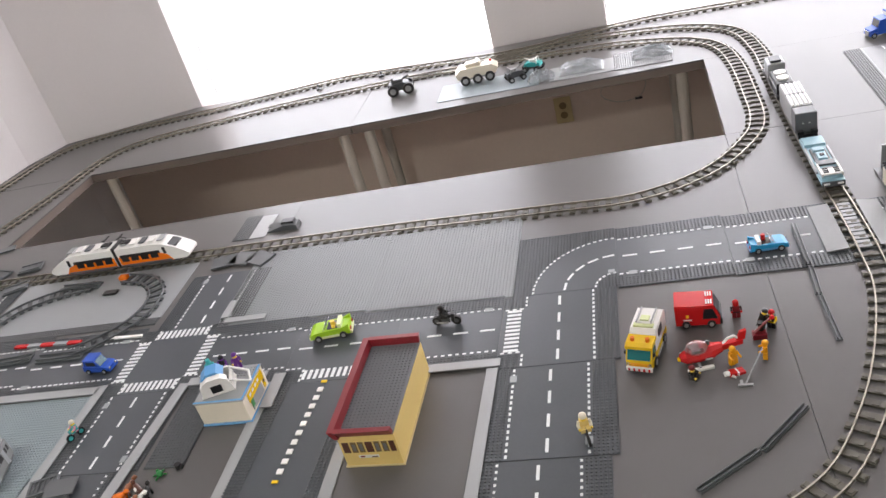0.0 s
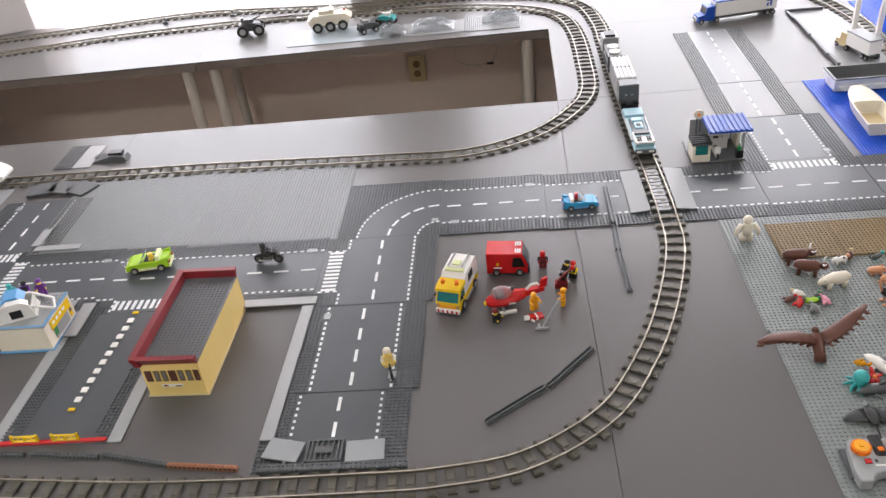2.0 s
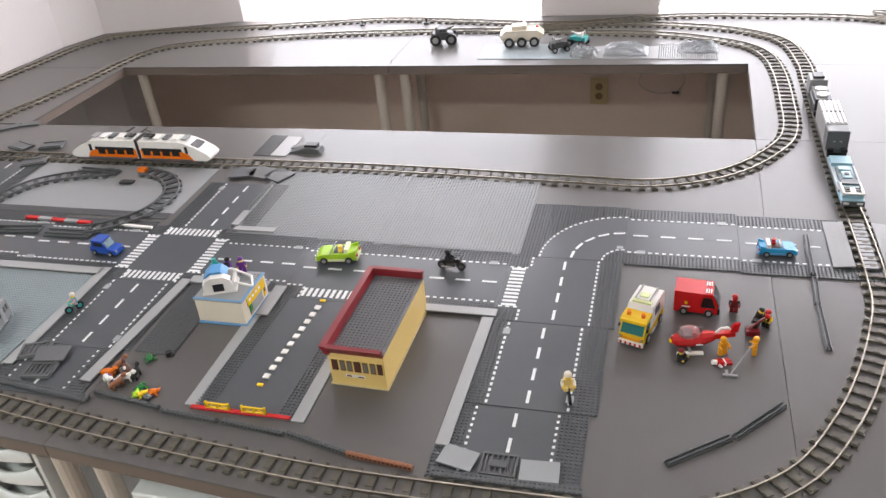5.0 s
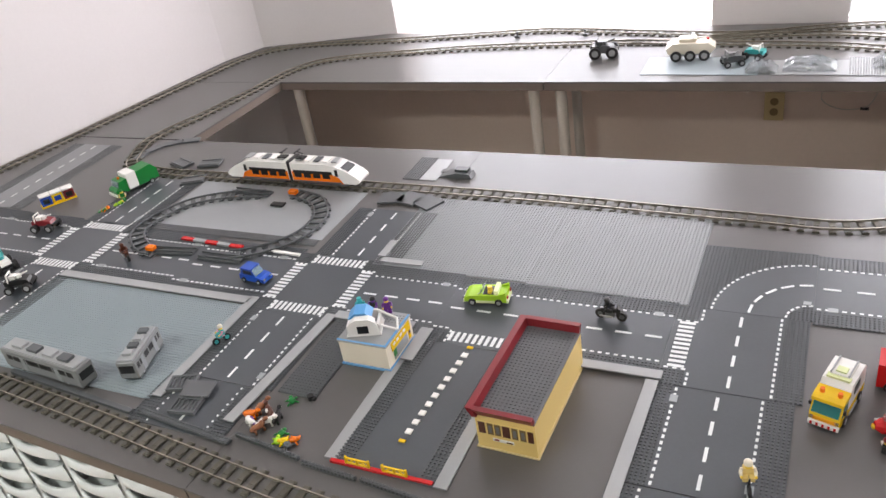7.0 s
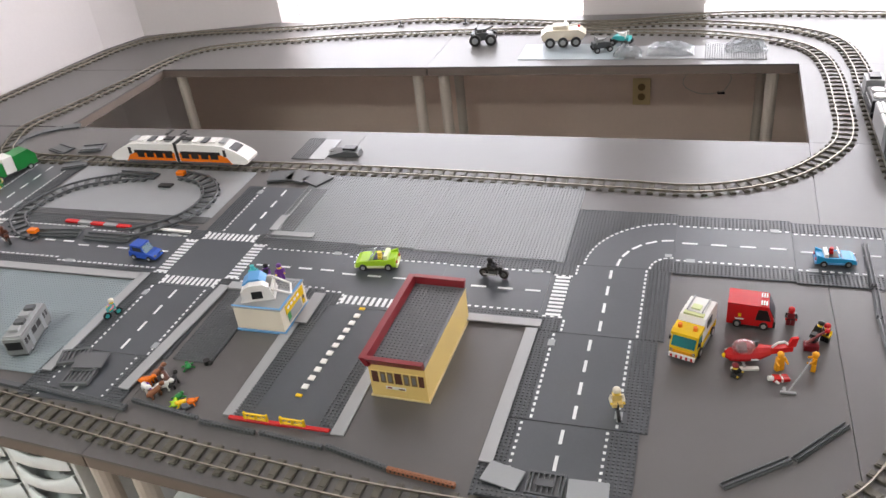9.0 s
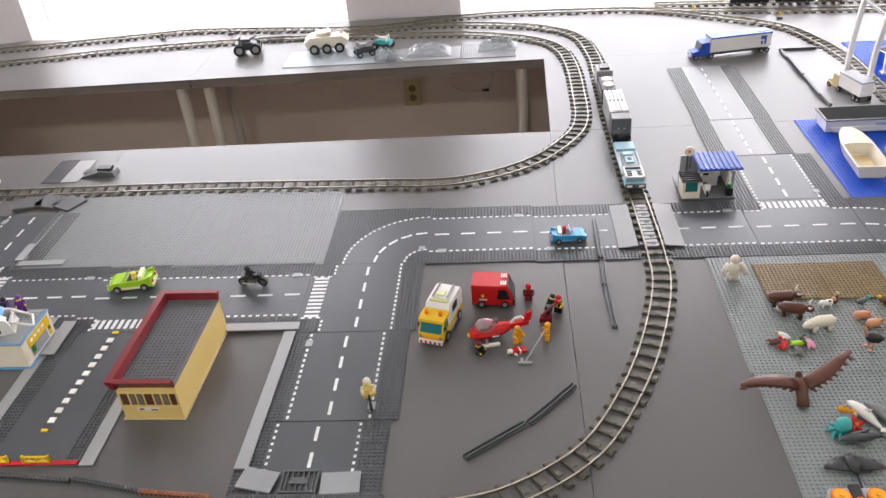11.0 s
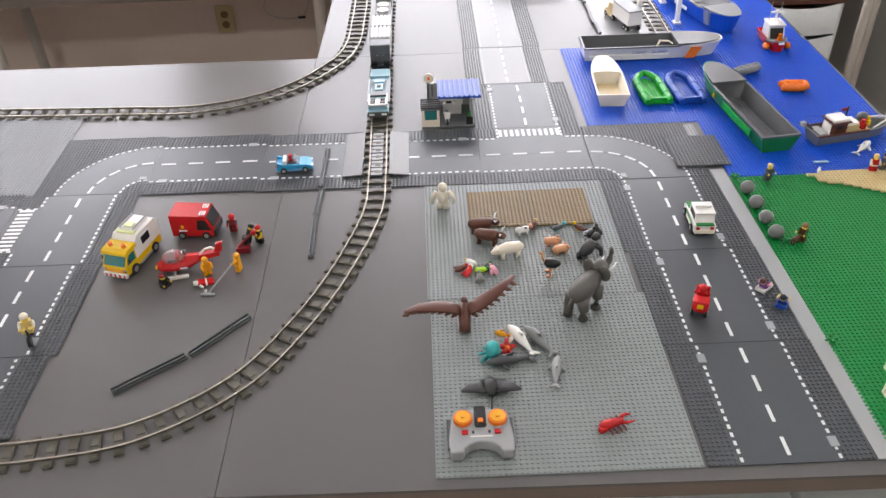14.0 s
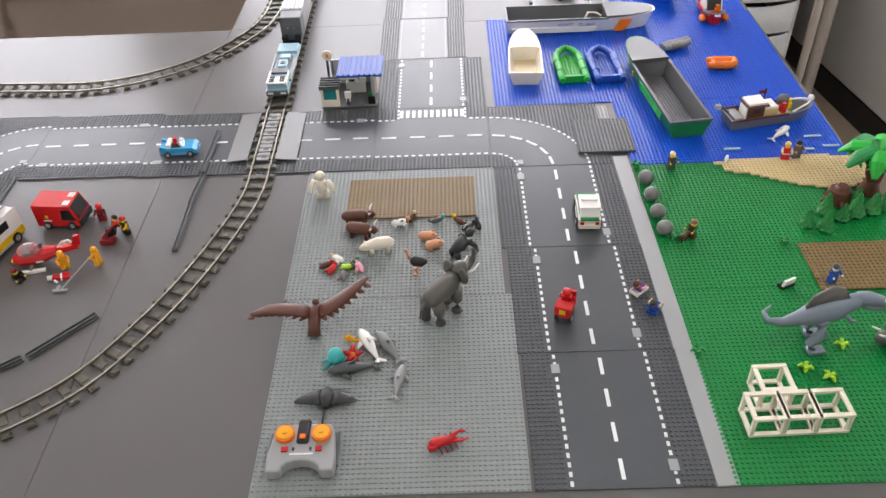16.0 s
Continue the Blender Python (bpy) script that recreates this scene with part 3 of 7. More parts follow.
def track(points, label, rails="rail", every=0.032, z=0.0, ramp=None):
    line = spline(points)
    ob = thing("railway_track", pose(0, 0, z), label, "railway track", "railway tracks")
    gauge = 0.0188
    norm = []
    for i in range(len(line)):
        d = (line[min(i + 1, len(line) - 1)] - line[max(i - 1, 0)]).normalized()
        norm.append(Vector((-d.y, d.x, 0)))
    lift = [ramp(p) if ramp else 0.0 for p in line]
    for s in (-1, 1):
        verts, faces = [], []
        use = range(0, len(line), 3)
        for i in use:
            for off, zz in ((-0.0014, 0.0048), (0.0014, 0.0048), (0.0014, 0.0098), (-0.0014, 0.0098)):
                p = line[i] + norm[i] * (s * gauge + off)
                verts.append((p.x, p.y, zz + lift[i]))
        for i in range(len(use) - 1):
            for k in range(4):
                a, b = 4 * i + k, 4 * i + (k + 1) % 4
                faces.append((a, b, b + 4, a + 4))
        mesh_part("rail", verts, faces, rails, ob)
    dist, last = 0.0, -1.0
    for i in range(1, len(line)):
        dist += (line[i] - line[i - 1]).length
        if dist - last >= every:
            last = dist if last < 0 else last + every
            sl = new("sleeper", SLEEPER_MESH)
            sl.parent = ob
            sl.matrix_local = Matrix.Translation((line[i].x, line[i].y, lift[i])) @ Matrix.Rotation(math.atan2(-norm[i].x, norm[i].y), 4, "Z")
    return ob


bump = lambda p: 0.004 * max(0.0, min(1.0, (0.15 - abs(p.y - 0.905)) / 0.06)) if abs(p.x + 0.11) < 0.05 else 0.0
track([(-2.60, 0.205), (-2.228, 0.173), (-1.935, 0.145), (-1.68, 0.116), (-1.48, 0.095), (-1.25, 0.076), (-1.03, 0.064), (-0.72, 0.068), (-0.583, 0.076), (-0.446, 0.107), (-0.314, 0.199),
       (-0.229, 0.330), (-0.165, 0.480), (-0.114, 0.663), (-0.106, 0.800), (-0.108, 1.03), (-0.112, 1.30), (-0.112, 1.62), (-0.109, 1.90), (-0.111, 2.07), (-0.144, 2.27), (-0.242, 2.39),
       (-0.424, 2.475), (-0.753, 2.530), (-1.209, 2.475)], "grey toy railway with metal rails along the layout's edge", ramp=bump)
track([(-2.935, 1.34), (-2.86, 1.232), (-2.70, 1.197), (-2.48, 1.191), (-1.808, 1.188), (-1.294, 1.182), (-0.802, 1.162), (-0.560, 1.162), (-0.370, 1.250), (-0.246, 1.403), (-0.202, 1.531), (-0.193, 1.721),
       (-0.194, 1.965), (-0.22, 2.144), (-0.289, 2.255), (-0.426, 2.338), (-0.635, 2.401), (-0.972, 2.440), (-1.336, 2.478), (-1.714, 2.474), (-2.085, 2.450), (-2.353, 2.405), (-2.569, 2.368), (-2.730, 2.312),
       (-2.812, 2.220), (-2.848, 2.090), (-2.866, 1.950), (-2.894, 1.806), (-2.924, 1.660), (-2.958, 1.539), (-2.970, 1.430), (-2.935, 1.34)], "grey toy railway loop round the opening in the tables")
track([(0.709, 1.50), (0.711, 1.788), (0.706, 1.92), (0.673, 2.098), (0.592, 2.285), (0.36, 2.452), (0.137, 2.565), (-0.11, 2.600), (-0.533, 2.625), (-0.982, 2.535), (-1.209, 2.480), (-1.50, 2.485)],
      "grey toy railway from the harbour to the window")
track([(-3.455, 1.00), (-3.428, 1.18), (-3.397, 1.379), (-3.358, 1.642), (-3.315, 1.935), (-3.275, 2.130), (-3.236, 2.320), (-3.160, 2.450), (-3.017, 2.528), (-2.805, 2.560), (-2.502, 2.580), (-2.146, 2.625), (-1.774, 2.665), (-1.35, 2.60), (-1.05, 2.555), (-0.80, 2.57)],
      "grey toy railway along the white wall and window")
track([(0.20, 2.635), (0.50, 2.60), (0.85, 2.56), (1.40, 2.50), (1.68, 2.48)], "grey toy railway beneath the window")
track([(0.10, 2.58), (0.48, 2.50), (0.80, 2.45), (1.30, 2.40), (1.68, 2.37)], "grey toy railway beneath the window")


# ---------------------------------------------------------------- crossing, ramps and loose track pieces
RD, ST, TB = 0.0029, 0.0041, 0.0
for x0, x1, tilt in ((-0.184, -0.140, -6), (-0.081, -0.036, 6)):
    tile(x0, 0.812, x1, 1.002, "oldroad", "light grey level crossing ramp beside the rails", z=0.0065, thick=2.5, name="crossing_ramp", tilt=tilt)
inner = thing("crossing_infill", pose(-0.1085, 0.905, 0.004), "grey ladder-like infill between the crossing rails", "crossing")
pieces(inner, *[("slat", "plate", [("b", 0, -88 + k * 16, 2, 26, 12, 4, 0.5)]) for k in range(12)])
for x0, y0, x1, y1, rot in ((-0.883, 0.120, -0.820, 0.164, -13), (-0.746, 0.113, -0.681, 0.158, 3)):
    tile(x0, y0, x1, y1, "plate", "smooth grey ramp plate leaning at the road's end", z=0.006, thick=3, name="ramp_plate", tilt=0, turn=rot)
grate = thing("lattice_plate", pose(-0.782, 0.139, 0.004), "dark grey lattice plate at the road's end", "plate")
pieces(grate, ("frame", "dark", [("b", 0, 22, 0, 62, 4, 5), ("b", 0, -22, 0, 62, 4, 5), ("b", 29, 0, 0, 4, 42, 5), ("b", -29, 0, 0, 4, 42, 5)]), ("base", "darkgrey", [("b", 0, 0, -1.4, 60, 44, 2)]),
       *[("bar", "dark", [("b", -22 + k * 9, 0, 1, 3, 40, 4, 0.4)]) for k in range(6)], ("hub", "dark", [("b", 0, 0, 1.2, 30, 14, 5)]))
edge = thing("lattice_strip", pose(-0.765, 0.105, 0.004), "long dark grey studded strip beside the railway", "strip")
pieces(edge, ("strip", "dark", [("b", 0, 0, 0, 250, 15, 5)]))
studs(edge, cells(-0.125, -0.008, 0.125, 0.008), 0.005, "dark")
STRIPS = ((-1.433, 0.163, -1.312, 0.155, "dark"), (-1.306, 0.158, -1.173, 0.144, "dark"), (-1.171, 0.150, -1.043, 0.121, "dark"), (-1.046, 0.121, -0.921, 0.108, "copper"), (-1.60, 0.190, -1.44, 0.168, "dark"))
for x0, y0, x1, y1, mat in STRIPS:
    dx, dy = x1 - x0, y1 - y0
    beam = thing("brick_beam", pose((x0 + x1) / 2, (y0 + y1) / 2, 0.0, 0, 0, math.degrees(math.atan2(dy, dx))), ("copper brown" if mat == "copper" else "dark grey") + " holed brick beam lying beside the railway", "beam", "holed brick beams")
    ln = math.hypot(dx, dy) * 1000
    pieces(beam, ("beam", mat, [("b", 0, 0, 0.2, ln - 2, 8, 9)]))
    for k in range(int(ln // 8)):
        pieces(beam, ("pin", mat, [("c", -ln / 2 + 5 + k * 8, 0, 9.2, 2.5, 1.7)]), ("hole", "black", [("c", -ln / 2 + 9 + k * 8, -4.1, 5.6, 2.3, 0.4, "y")]))


def flat_strip(x0, y0, x1, y1, mat, label, w=14, h=8, z=0.0):
    dx, dy = x1 - x0, y1 - y0
    ob = thing("loose_rail_strip", pose((x0 + x1) / 2, (y0 + y1) / 2, z, 0, 0, math.degrees(math.atan2(dy, dx))), label, "strip", "loose strips")
    ln = math.hypot(dx, dy) * 1000
    pieces(ob, ("base", mat, [("b", 0, 0, 0.2, ln, w, h * 0.4, 0.6)]), ("ridge", mat, [("b", 0, -w * 0.28, h * 0.4, ln - 2, 2.5, h * 0.6, 0.5)]), ("ridge", mat, [("b", 0, w * 0.28, h * 0.4, ln - 2, 2.5, h * 0.6, 0.5)]))


flat_strip(-0.516, 0.193, -0.413, 0.270, "dark", "dark grey loose rail strip lying on the table")
flat_strip(-0.407, 0.272, -0.321, 0.366, "dark", "dark grey loose rail strip lying on the table")
flat_strip(-0.228, 0.530, -0.230, 0.672, "dark", "dark grey loose rail strip lying on the table", 12)
flat_strip(-0.231, 0.674, -0.226, 0.770, "dark", "dark grey loose rail strip lying on the table", 14)
flat_strip(-0.229, 0.775, -0.226, 0.935, "dark", "dark grey loose rail strip lying across the road", 12, z=0.005)
# pieces round the upper road
for x0, y0, x1, y1, mat, rot in ((-1.790, 1.094, -1.716, 1.154, "dark", 12), (-1.728, 1.096, -1.660, 1.160, "darkgrey", -16), (-1.668, 1.082, -1.598, 1.146, "dark", -28)):
    tile(x0, y0, x1, y1, mat, "dark grey ramp plate beside the railway", z=0.003, thick=6, name="ramp_plate", turn=rot)
plate(-1.788, 1.252, -1.731, 1.398, "darkgrey", "dark grey studded strip beyond the railway", name="studded_plate", group="studded plates")
tile(-1.729, 1.252, -1.676, 1.390, "light", "light grey smooth road plate beyond the railway", thick=2.2)
wedge = thing("folded_ramp", pose(-1.625, 1.292, 0), "dark grey stacked ramp pieces beyond the railway", "ramp")
pieces(wedge, ("ramp", "dark", [("p", [(-55, 0.2), (55, 0.2), (50, 14), (10, 18)], -18, 18)]), ("ramp", "darkgrey", [("p", [(-70, 0.2), (-10, 0.2), (0, 12)], 10, 34)]), ("block", "black", [("b", 20, 6, 14, 40, 24, 9)]))
for x, y, r in ((-2.545, 1.275, 15), (-2.66, 1.262, -20), (-2.515, 1.150, 25), (-2.36, 1.30, 40)):
    t = thing("track_ramp", pose(x, y, 0.0025, 0, 0, r), "dark grey lattice ramp piece near the railway", "ramp", "lattice ramps")
    pieces(t, ("plate", "dark", [("b", 0, 0, 0.2, 78, 52, 6)]), ("rim", "darkgrey", [("b", 0, 18, 6.2, 70, 5, 3), ("b", 0, -18, 6.2, 70, 5, 3)]))


# loop of loose plastic track
def loose_track(points, label):
    line = spline(points, 0.006)
    ob = thing("plastic_track", pose(0, 0, 0.0025), label, "plastic track", "plastic tracks")
    for s in (-1, 1):
        pts = []
        for i in range(0, len(line), 3):
            d = (line[min(i + 1, len(line) - 1)] - line[max(0, i - 1)]).normalized()
            p = line[i] + Vector((-d.y, d.x, 0)) * s * 0.020
            pts.append((p.x * 1000, p.y * 1000, 6.5, 3.2))
        pieces(ob, ("rail", "dark", [("t", pts)]))
    for i in range(2, len(line), 5):
        d = (line[min(i + 1, len(line) - 1)] - line[max(0, i - 1)]).normalized()
        sl = part("crosspiece", bm_of([("b", 0, 0, 0.2, 14, 56, 4.5)]), "dark", ob)
        sl.matrix_local = Matrix.Translation((line[i].x, line[i].y, 0)) @ Matrix.Rotation(math.atan2(d.y, d.x), 4, "Z")
    return ob


loose_track([(-2.082, 1.108), (-1.988, 1.078), (-1.925, 1.010), (-1.907, 0.936), (-1.920, 0.871), (-1.957, 0.819), (-2.005, 0.780), (-2.060, 0.755)], "dark grey curved plastic train track pieces")
loose_track([(-2.187, 1.092), (-2.306, 1.064), (-2.398, 1.012), (-2.440, 0.932), (-2.451, 0.859), (-2.433, 0.804), (-2.354, 0.744), (-2.290, 0.731)], "dark grey curved plastic train track pieces")
for x, y, r in ((-2.235, 1.098, 3), (-2.245, 0.748, -6), (-2.075, 0.742, 0)):
    flat_strip(x - 0.07, y + 0.07 * math.tan(radians(r)), x + 0.07, y - 0.07 * math.tan(radians(r)), "dark", "dark grey straight plastic track piece", 34, 10, 0.003)
for x, y in ((-2.080, 1.100), (-2.312, 0.734)):
    t = thing("buffer_block", pose(x, y, 0.011), "small orange block on the plastic track", "block", "orange blocks")
    pieces(t, ("block", "orange", [("b", 0, 0, 0, 26, 18, 11)]))
t = thing("small_plate", pose(-2.097, 1.040, 0.0025), "small dark plate lying loose on the table", "plate")
pieces(t, ("plate", "black", [("b", 0, 0, 0.2, 44, 20, 5)]))
kerb = thing("striped_kerb", pose(-2.158, 0.806, 0.003, 0, 0, -3), "red and white striped kerb strip beside the street", "kerb")
pieces(kerb, *[("block", "red" if k % 2 == 0 else "plate", [("b", -88 + k * 44, 0, 0.2, 43, 13, 6)]) for k in range(5)], ("block", "white", [("b", 248, 5, 0.2, 104, 9, 5)]))
plate(-2.460, 0.848, -1.850, 0.880, "darkgrey", "dark grey studded strip along the street", name="studded_plate", group="studded plates", sides=6)
tile(-2.455, 0.882, -1.852, 1.150, "plate", "plain pale grey baseplate inside the plastic track", z=-0.0005, thick=1.6, name="smooth_plate")

# ---------------------------------------------------------------- vehicles


def wheels(ob, spots, r=7.0, w=7.0):
    for x, y in spots:
        wh = part("wheel", bm_of([("c", x, y, r, r, w, "y")]), "tyre", ob)
        part("rim", bm_of([("c", x, y + (w / 2 if y > 0 else -w / 2), r, r * 0.55, 1.2, "y")]), "light", wh)


def small_car(m, body, lower, label, top=None, open_top=False, driver="skin", band=None):
    ob = thing("toy_car", m, label, "toy car", "toy cars")
    pieces(ob, ("chassis", "darkgrey", [("b", 0, 0, 4, 70, 32, 4)]), ("body", body, [("p", [(-38, 7), (38, 7), (38, 15), (30, 19), (12, 20), (-38, 21)], -18, 18), ("b", 0, 0, 6, 78, 34, 4)]),
           ("bumper", lower, [("b", 39, 0, 5, 4, 34, 7)]), ("bumper", lower, [("b", -39, 0, 5, 4, 34, 7)]), ("sill", lower, [("b", 0, 0, 5, 34, 38, 5)]))
    if open_top:
        pieces(ob, ("windscreen", "clear", [("p", [(10, 20), (13, 20), (4, 32), (1, 32)], -15, 15)]), ("seat_back", top or body, [("b", -20, 0, 20, 8, 30, 9)]), ("interior", "black", [("b", -6, 0, 18, 22, 26, 3)]))
        pieces(ob, ("driver", driver, [("b", -8, 6, 19, 7, 12, 7), ("c", -8, 6, 26, 4.4, 7)]), ("fin", body, [("p", [(-38, 20), (-20, 20), (-38, 27)], -18, -13)]), ("fin", body, [("p", [(-38, 20), (-20, 20), (-38, 27)], 13, 18)]))
    else:
        pieces(ob, ("cabin", body, [("p", [(-34, 20), (14, 20), (4, 37), (-28, 37)], -16, 16)]), ("roof", top or body, [("b", -12, 0, 37, 36, 34, 3)]),
               ("windscreen", "glass", [("p", [(15.5, 20.5), (17, 20.5), (6.5, 36), (5, 36)], -14, 14)]), ("side_window", "black", [("b", -10, 0, 23, 28, 32.6, 11, 0.3)]))
    if band:
        pieces(ob, ("bonnet", band, [("b", 26, 0, 18.2, 20, 33, 2.4)]), ("side_band", band, [("b", -2, 0, 10, 44, 37, 7, 0.3)]), ("boot", band, [("b", -36, 0, 20, 8, 30, 3)]), ("roof_bar", "white", [("b", -10, 0, 40, 6, 26, 4)]))
    for s in (-1, 1):
        pieces(ob, ("headlight", "clear", [("c", 40, s * 12, 14, 3, 3, "x")]), ("tail_light", "redglass", [("b", -40, s * 12, 13, 2, 6, 5)]))
    wheels(ob, ((-24, -17), (-24, 17), (24, -17), (24, 17)))
    return ob


small_car(pose(-0.294, 0.862, RD, 0, 0, 4), "azure", "midblue", "bright blue open toy car with white seats", "white", True, "red")
small_car(pose(-1.288, 0.712, RD, 0, 0, -172) @ Matrix.Scale(1.26, 4), "lime", "palelime", "lime green open toy sports car on the street", "palelime", True)
small_car(pose(-1.905, 0.672, RD, 0, 0, -6), "blue", "blue", "plain blue toy saloon car on the street")
small_car(pose(0.548, 0.594, RD, 0, 0, 87) @ Matrix.Scale(1.15, 4), "white", "cream", "white and green toy patrol car on the road", "white", band="green")

camper = thing("toy_camper_van", pose(-0.572, 0.545, 0, 0, 0, -107) @ Matrix.Diagonal((1.07, 0.96, 1.08, 1)), "yellow and white toy camper van on the table", "camper van")
pieces(camper, ("chassis", "darkgrey", [("b", 0, 0, 5, 106, 46, 5)]), ("lower_body", "yellow", [("b", 0, 0, 9, 112, 52, 15)]), ("living_box", "white", [("p", [(-56, 24), (22, 24), (22, 50), (8, 63), (-50, 63), (-56, 58)], -26, 26)]),
       ("cab", "yellow", [("p", [(22, 24), (57, 24), (55, 29), (43, 47), (22, 47)], -26, 26)]), ("cab_roof", "yellow", [("p", [(16, 47), (50, 47), (49, 52), (40, 55), (16, 55)], -27, 27)]), ("windscreen", "tealglass", [("p", [(55.5, 29), (57, 29), (46, 46), (44.5, 46)], -23, 23)]),
       ("grille", "lightorange", [("b", 57, 0, 15, 1.4, 40, 7, 0.2)]), *[("headlight", "clear", [("b", 57, y, 16, 2, 7, 6)]) for y in (-21, 21)], *[("mirror", "black", [("b", 46, y, 33, 4, 5, 7)]) for y in (-29, 29)],
       ("roof_hatch", "white", [("b", -22, 0, 63, 44, 34, 6)]), ("roof_vent", "palelime", [("b", -12, 0, 69, 14, 18, 3)]), *[("roof_rail", "light", [("b", -22, y, 69, 44, 3, 3)]) for y in (-15, 15)], ("roof_light", "palelime", [("b", 2, 0, 63.2, 10, 40, 4)]),
       *[("lamp", "orange", [("c", 34, y, 55, 4, 7)]) for y in (-15, 15)], *[("side_window", "black", [("b", -14, y, 38, 24, 1.6, 15, 0.2)]) for y in (-26.2, 26.2)], *[("cab_window", "tealglass", [("p", [(26, 28), (50, 28), (41, 44), (26, 44)], y - 0.8, y + 0.8)]) for y in (-26.1, 26.1)], ("side_step", "light", [("b", -4, 0, 7, 40, 56, 4)]), ("rear_ladder", "light", [("b", -57.5, 10, 20, 2, 14, 36)]),
       ("bumper", "white", [("b", 58, 0, 6, 5, 52, 8)]), *[("bumper_stripe", "red", [("b", 60.7, -20 + k * 10, 7, 0.8, 4, 6, 0.1)]) for k in range(5)])
wheels(camper, ((-32, -24), (-32, 24), (34, -24), (34, 24)), 10, 9)

van = thing("toy_van", pose(-0.467, 0.632, 0, 0, 0, -4) @ Matrix.Diagonal((0.9, 1, 1, 1)), "red toy van with black cab windows on the table", "van")
pieces(van, ("body", "red", [("p", [(-48, 7), (46, 7), (47, 26), (34, 54), (-48, 56)], -25, 25)]), ("windscreen", "black", [("p", [(47.6, 27), (48.6, 27), (36, 52), (35, 52)], -22, 22)]),
       ("cab_window", "black", [("p", [(10, 22), (42, 22), (32, 46), (14, 46)], -25.6, 25.6)]), ("bonnet", "black", [("b", 48, 0, 7, 6, 50, 14)]), ("chassis", "darkgrey", [("b", 0, 0, 4, 92, 44, 4)]),
       *[("roof_stripe", "white", [("b", 20 + k * 5, sgn * 13, 55.2, 3, 14, 0.7, 0.1)]) for k in range(3) for sgn in (-1, 1)], ("side_emblem", "yellow", [("b", -22, -25.3, 26, 6, 0.8, 7, 0.1)]), ("side_bars", "white", [("b", -22, -25.3, 19, 18, 0.8, 3, 0.1)]))
wheels(van, ((-26, -23), (-26, 23), (28, -23), (28, 23)), 9, 8)

heli = thing("toy_helicopter", pose(-0.466, 0.510, 0, 0, 0, 11) @ Matrix.Diagonal((0.82, 1, 1, 1)), "red toy rescue helicopter with a clear bubble canopy", "helicopter")
pieces(heli, ("fuselage", "red", [("t", [(-60, 0, 17, 6), (-48, 0, 16, 12), (-20, 0, 17, 14), (10, 0, 20, 14), (36, 0, 24, 9)], 1.2)]), ("canopy", "clear", [("s", -20, 0, 33, 27, 17, 13)]), ("dashboard", "darkred", [("b", -24, 0, 24, 18, 16, 8)]),
       ("rotor_mast", "darkgrey", [("c", 6, 0, 36, 4, 10)]), ("seat", "red", [("b", -12, 0, 24, 8, 16, 12)]), ("nose_light", "yellow", [("s", -62, 0, 14, 4, 6, 4)]), ("tail_boom", "red", [("p", [(34, 18), (84, 24), (84, 33), (30, 30)], -6, 6)]), ("tail_fin", "red", [("p", [(70, 30), (90, 32), (94, 52), (80, 50)], -3, 3)]), ("tail_arch", "white", [("t", [(40, 0, 30, 2.5), (52, 0, 40, 2.5), (66, 0, 42, 2.5), (74, 0, 36, 2.5)])]),
       ("skid", "white", [("b", -22, -26, 0.3, 60, 8, 5)]), ("skid", "white", [("b", -22, 26, 0.3, 60, 8, 5)]), ("strut", "light", [("b", -22, 0, 5, 6, 52, 3)]), ("side_bars", "white", [("b", 0, -19.6, 16, 16, 0.8, 3, 0.1)]))


def figure(m, torso, legs, head="skin", hat=None, label="", seated=False, reach=0, group="toy figures"):
    """A small toy figure as one plain mesh; it has no face."""
    h = 0 if seated else 12
    rows = [(legs, ([("b", 4, 4.2, 0, 15, 7.4, 7), ("b", 4, -4.2, 0, 15, 7.4, 7)] if seated else [("b", 0, 4.1, 0, 8.5, 7.6, 13), ("b", 0, -4.1, 0, 8.5, 7.6, 13)]) + [("b", 0, 0, h, 8, 16, 4)]),
            (torso, [("p", [(-4, h + 4), (4, h + 4), (4, h + 17), (-4, h + 17)], -6.5, 6.5), ("t", [(0, 7.5, h + 15, 2.6), (3 + reach, 9.5, h + 10, 2.4), (8 + reach, 9, h + 8, 2.2)]), ("t", [(0, -7.5, h + 15, 2.6), (3 + reach, -9.5, h + 10, 2.4), (8 + reach, -9, h + 8, 2.2)])]),
            (head, [("c", 0, 0, h + 17, 4.9, 8.5), ("s", 10 + reach, 9, h + 7.5, 2.2, 2, 2.2), ("s", 10 + reach, -9, h + 7.5, 2.2, 2, 2.2)])]
    if hat:
        rows.append((hat, [("s", -0.5, 0, h + 24, 6.2, 6, 5), ("c", 0, 0, h + 22, 6.0, 2.2)]))
    return solid("toy_figure", m, rows, label, "toy figure", group, smooth=False)


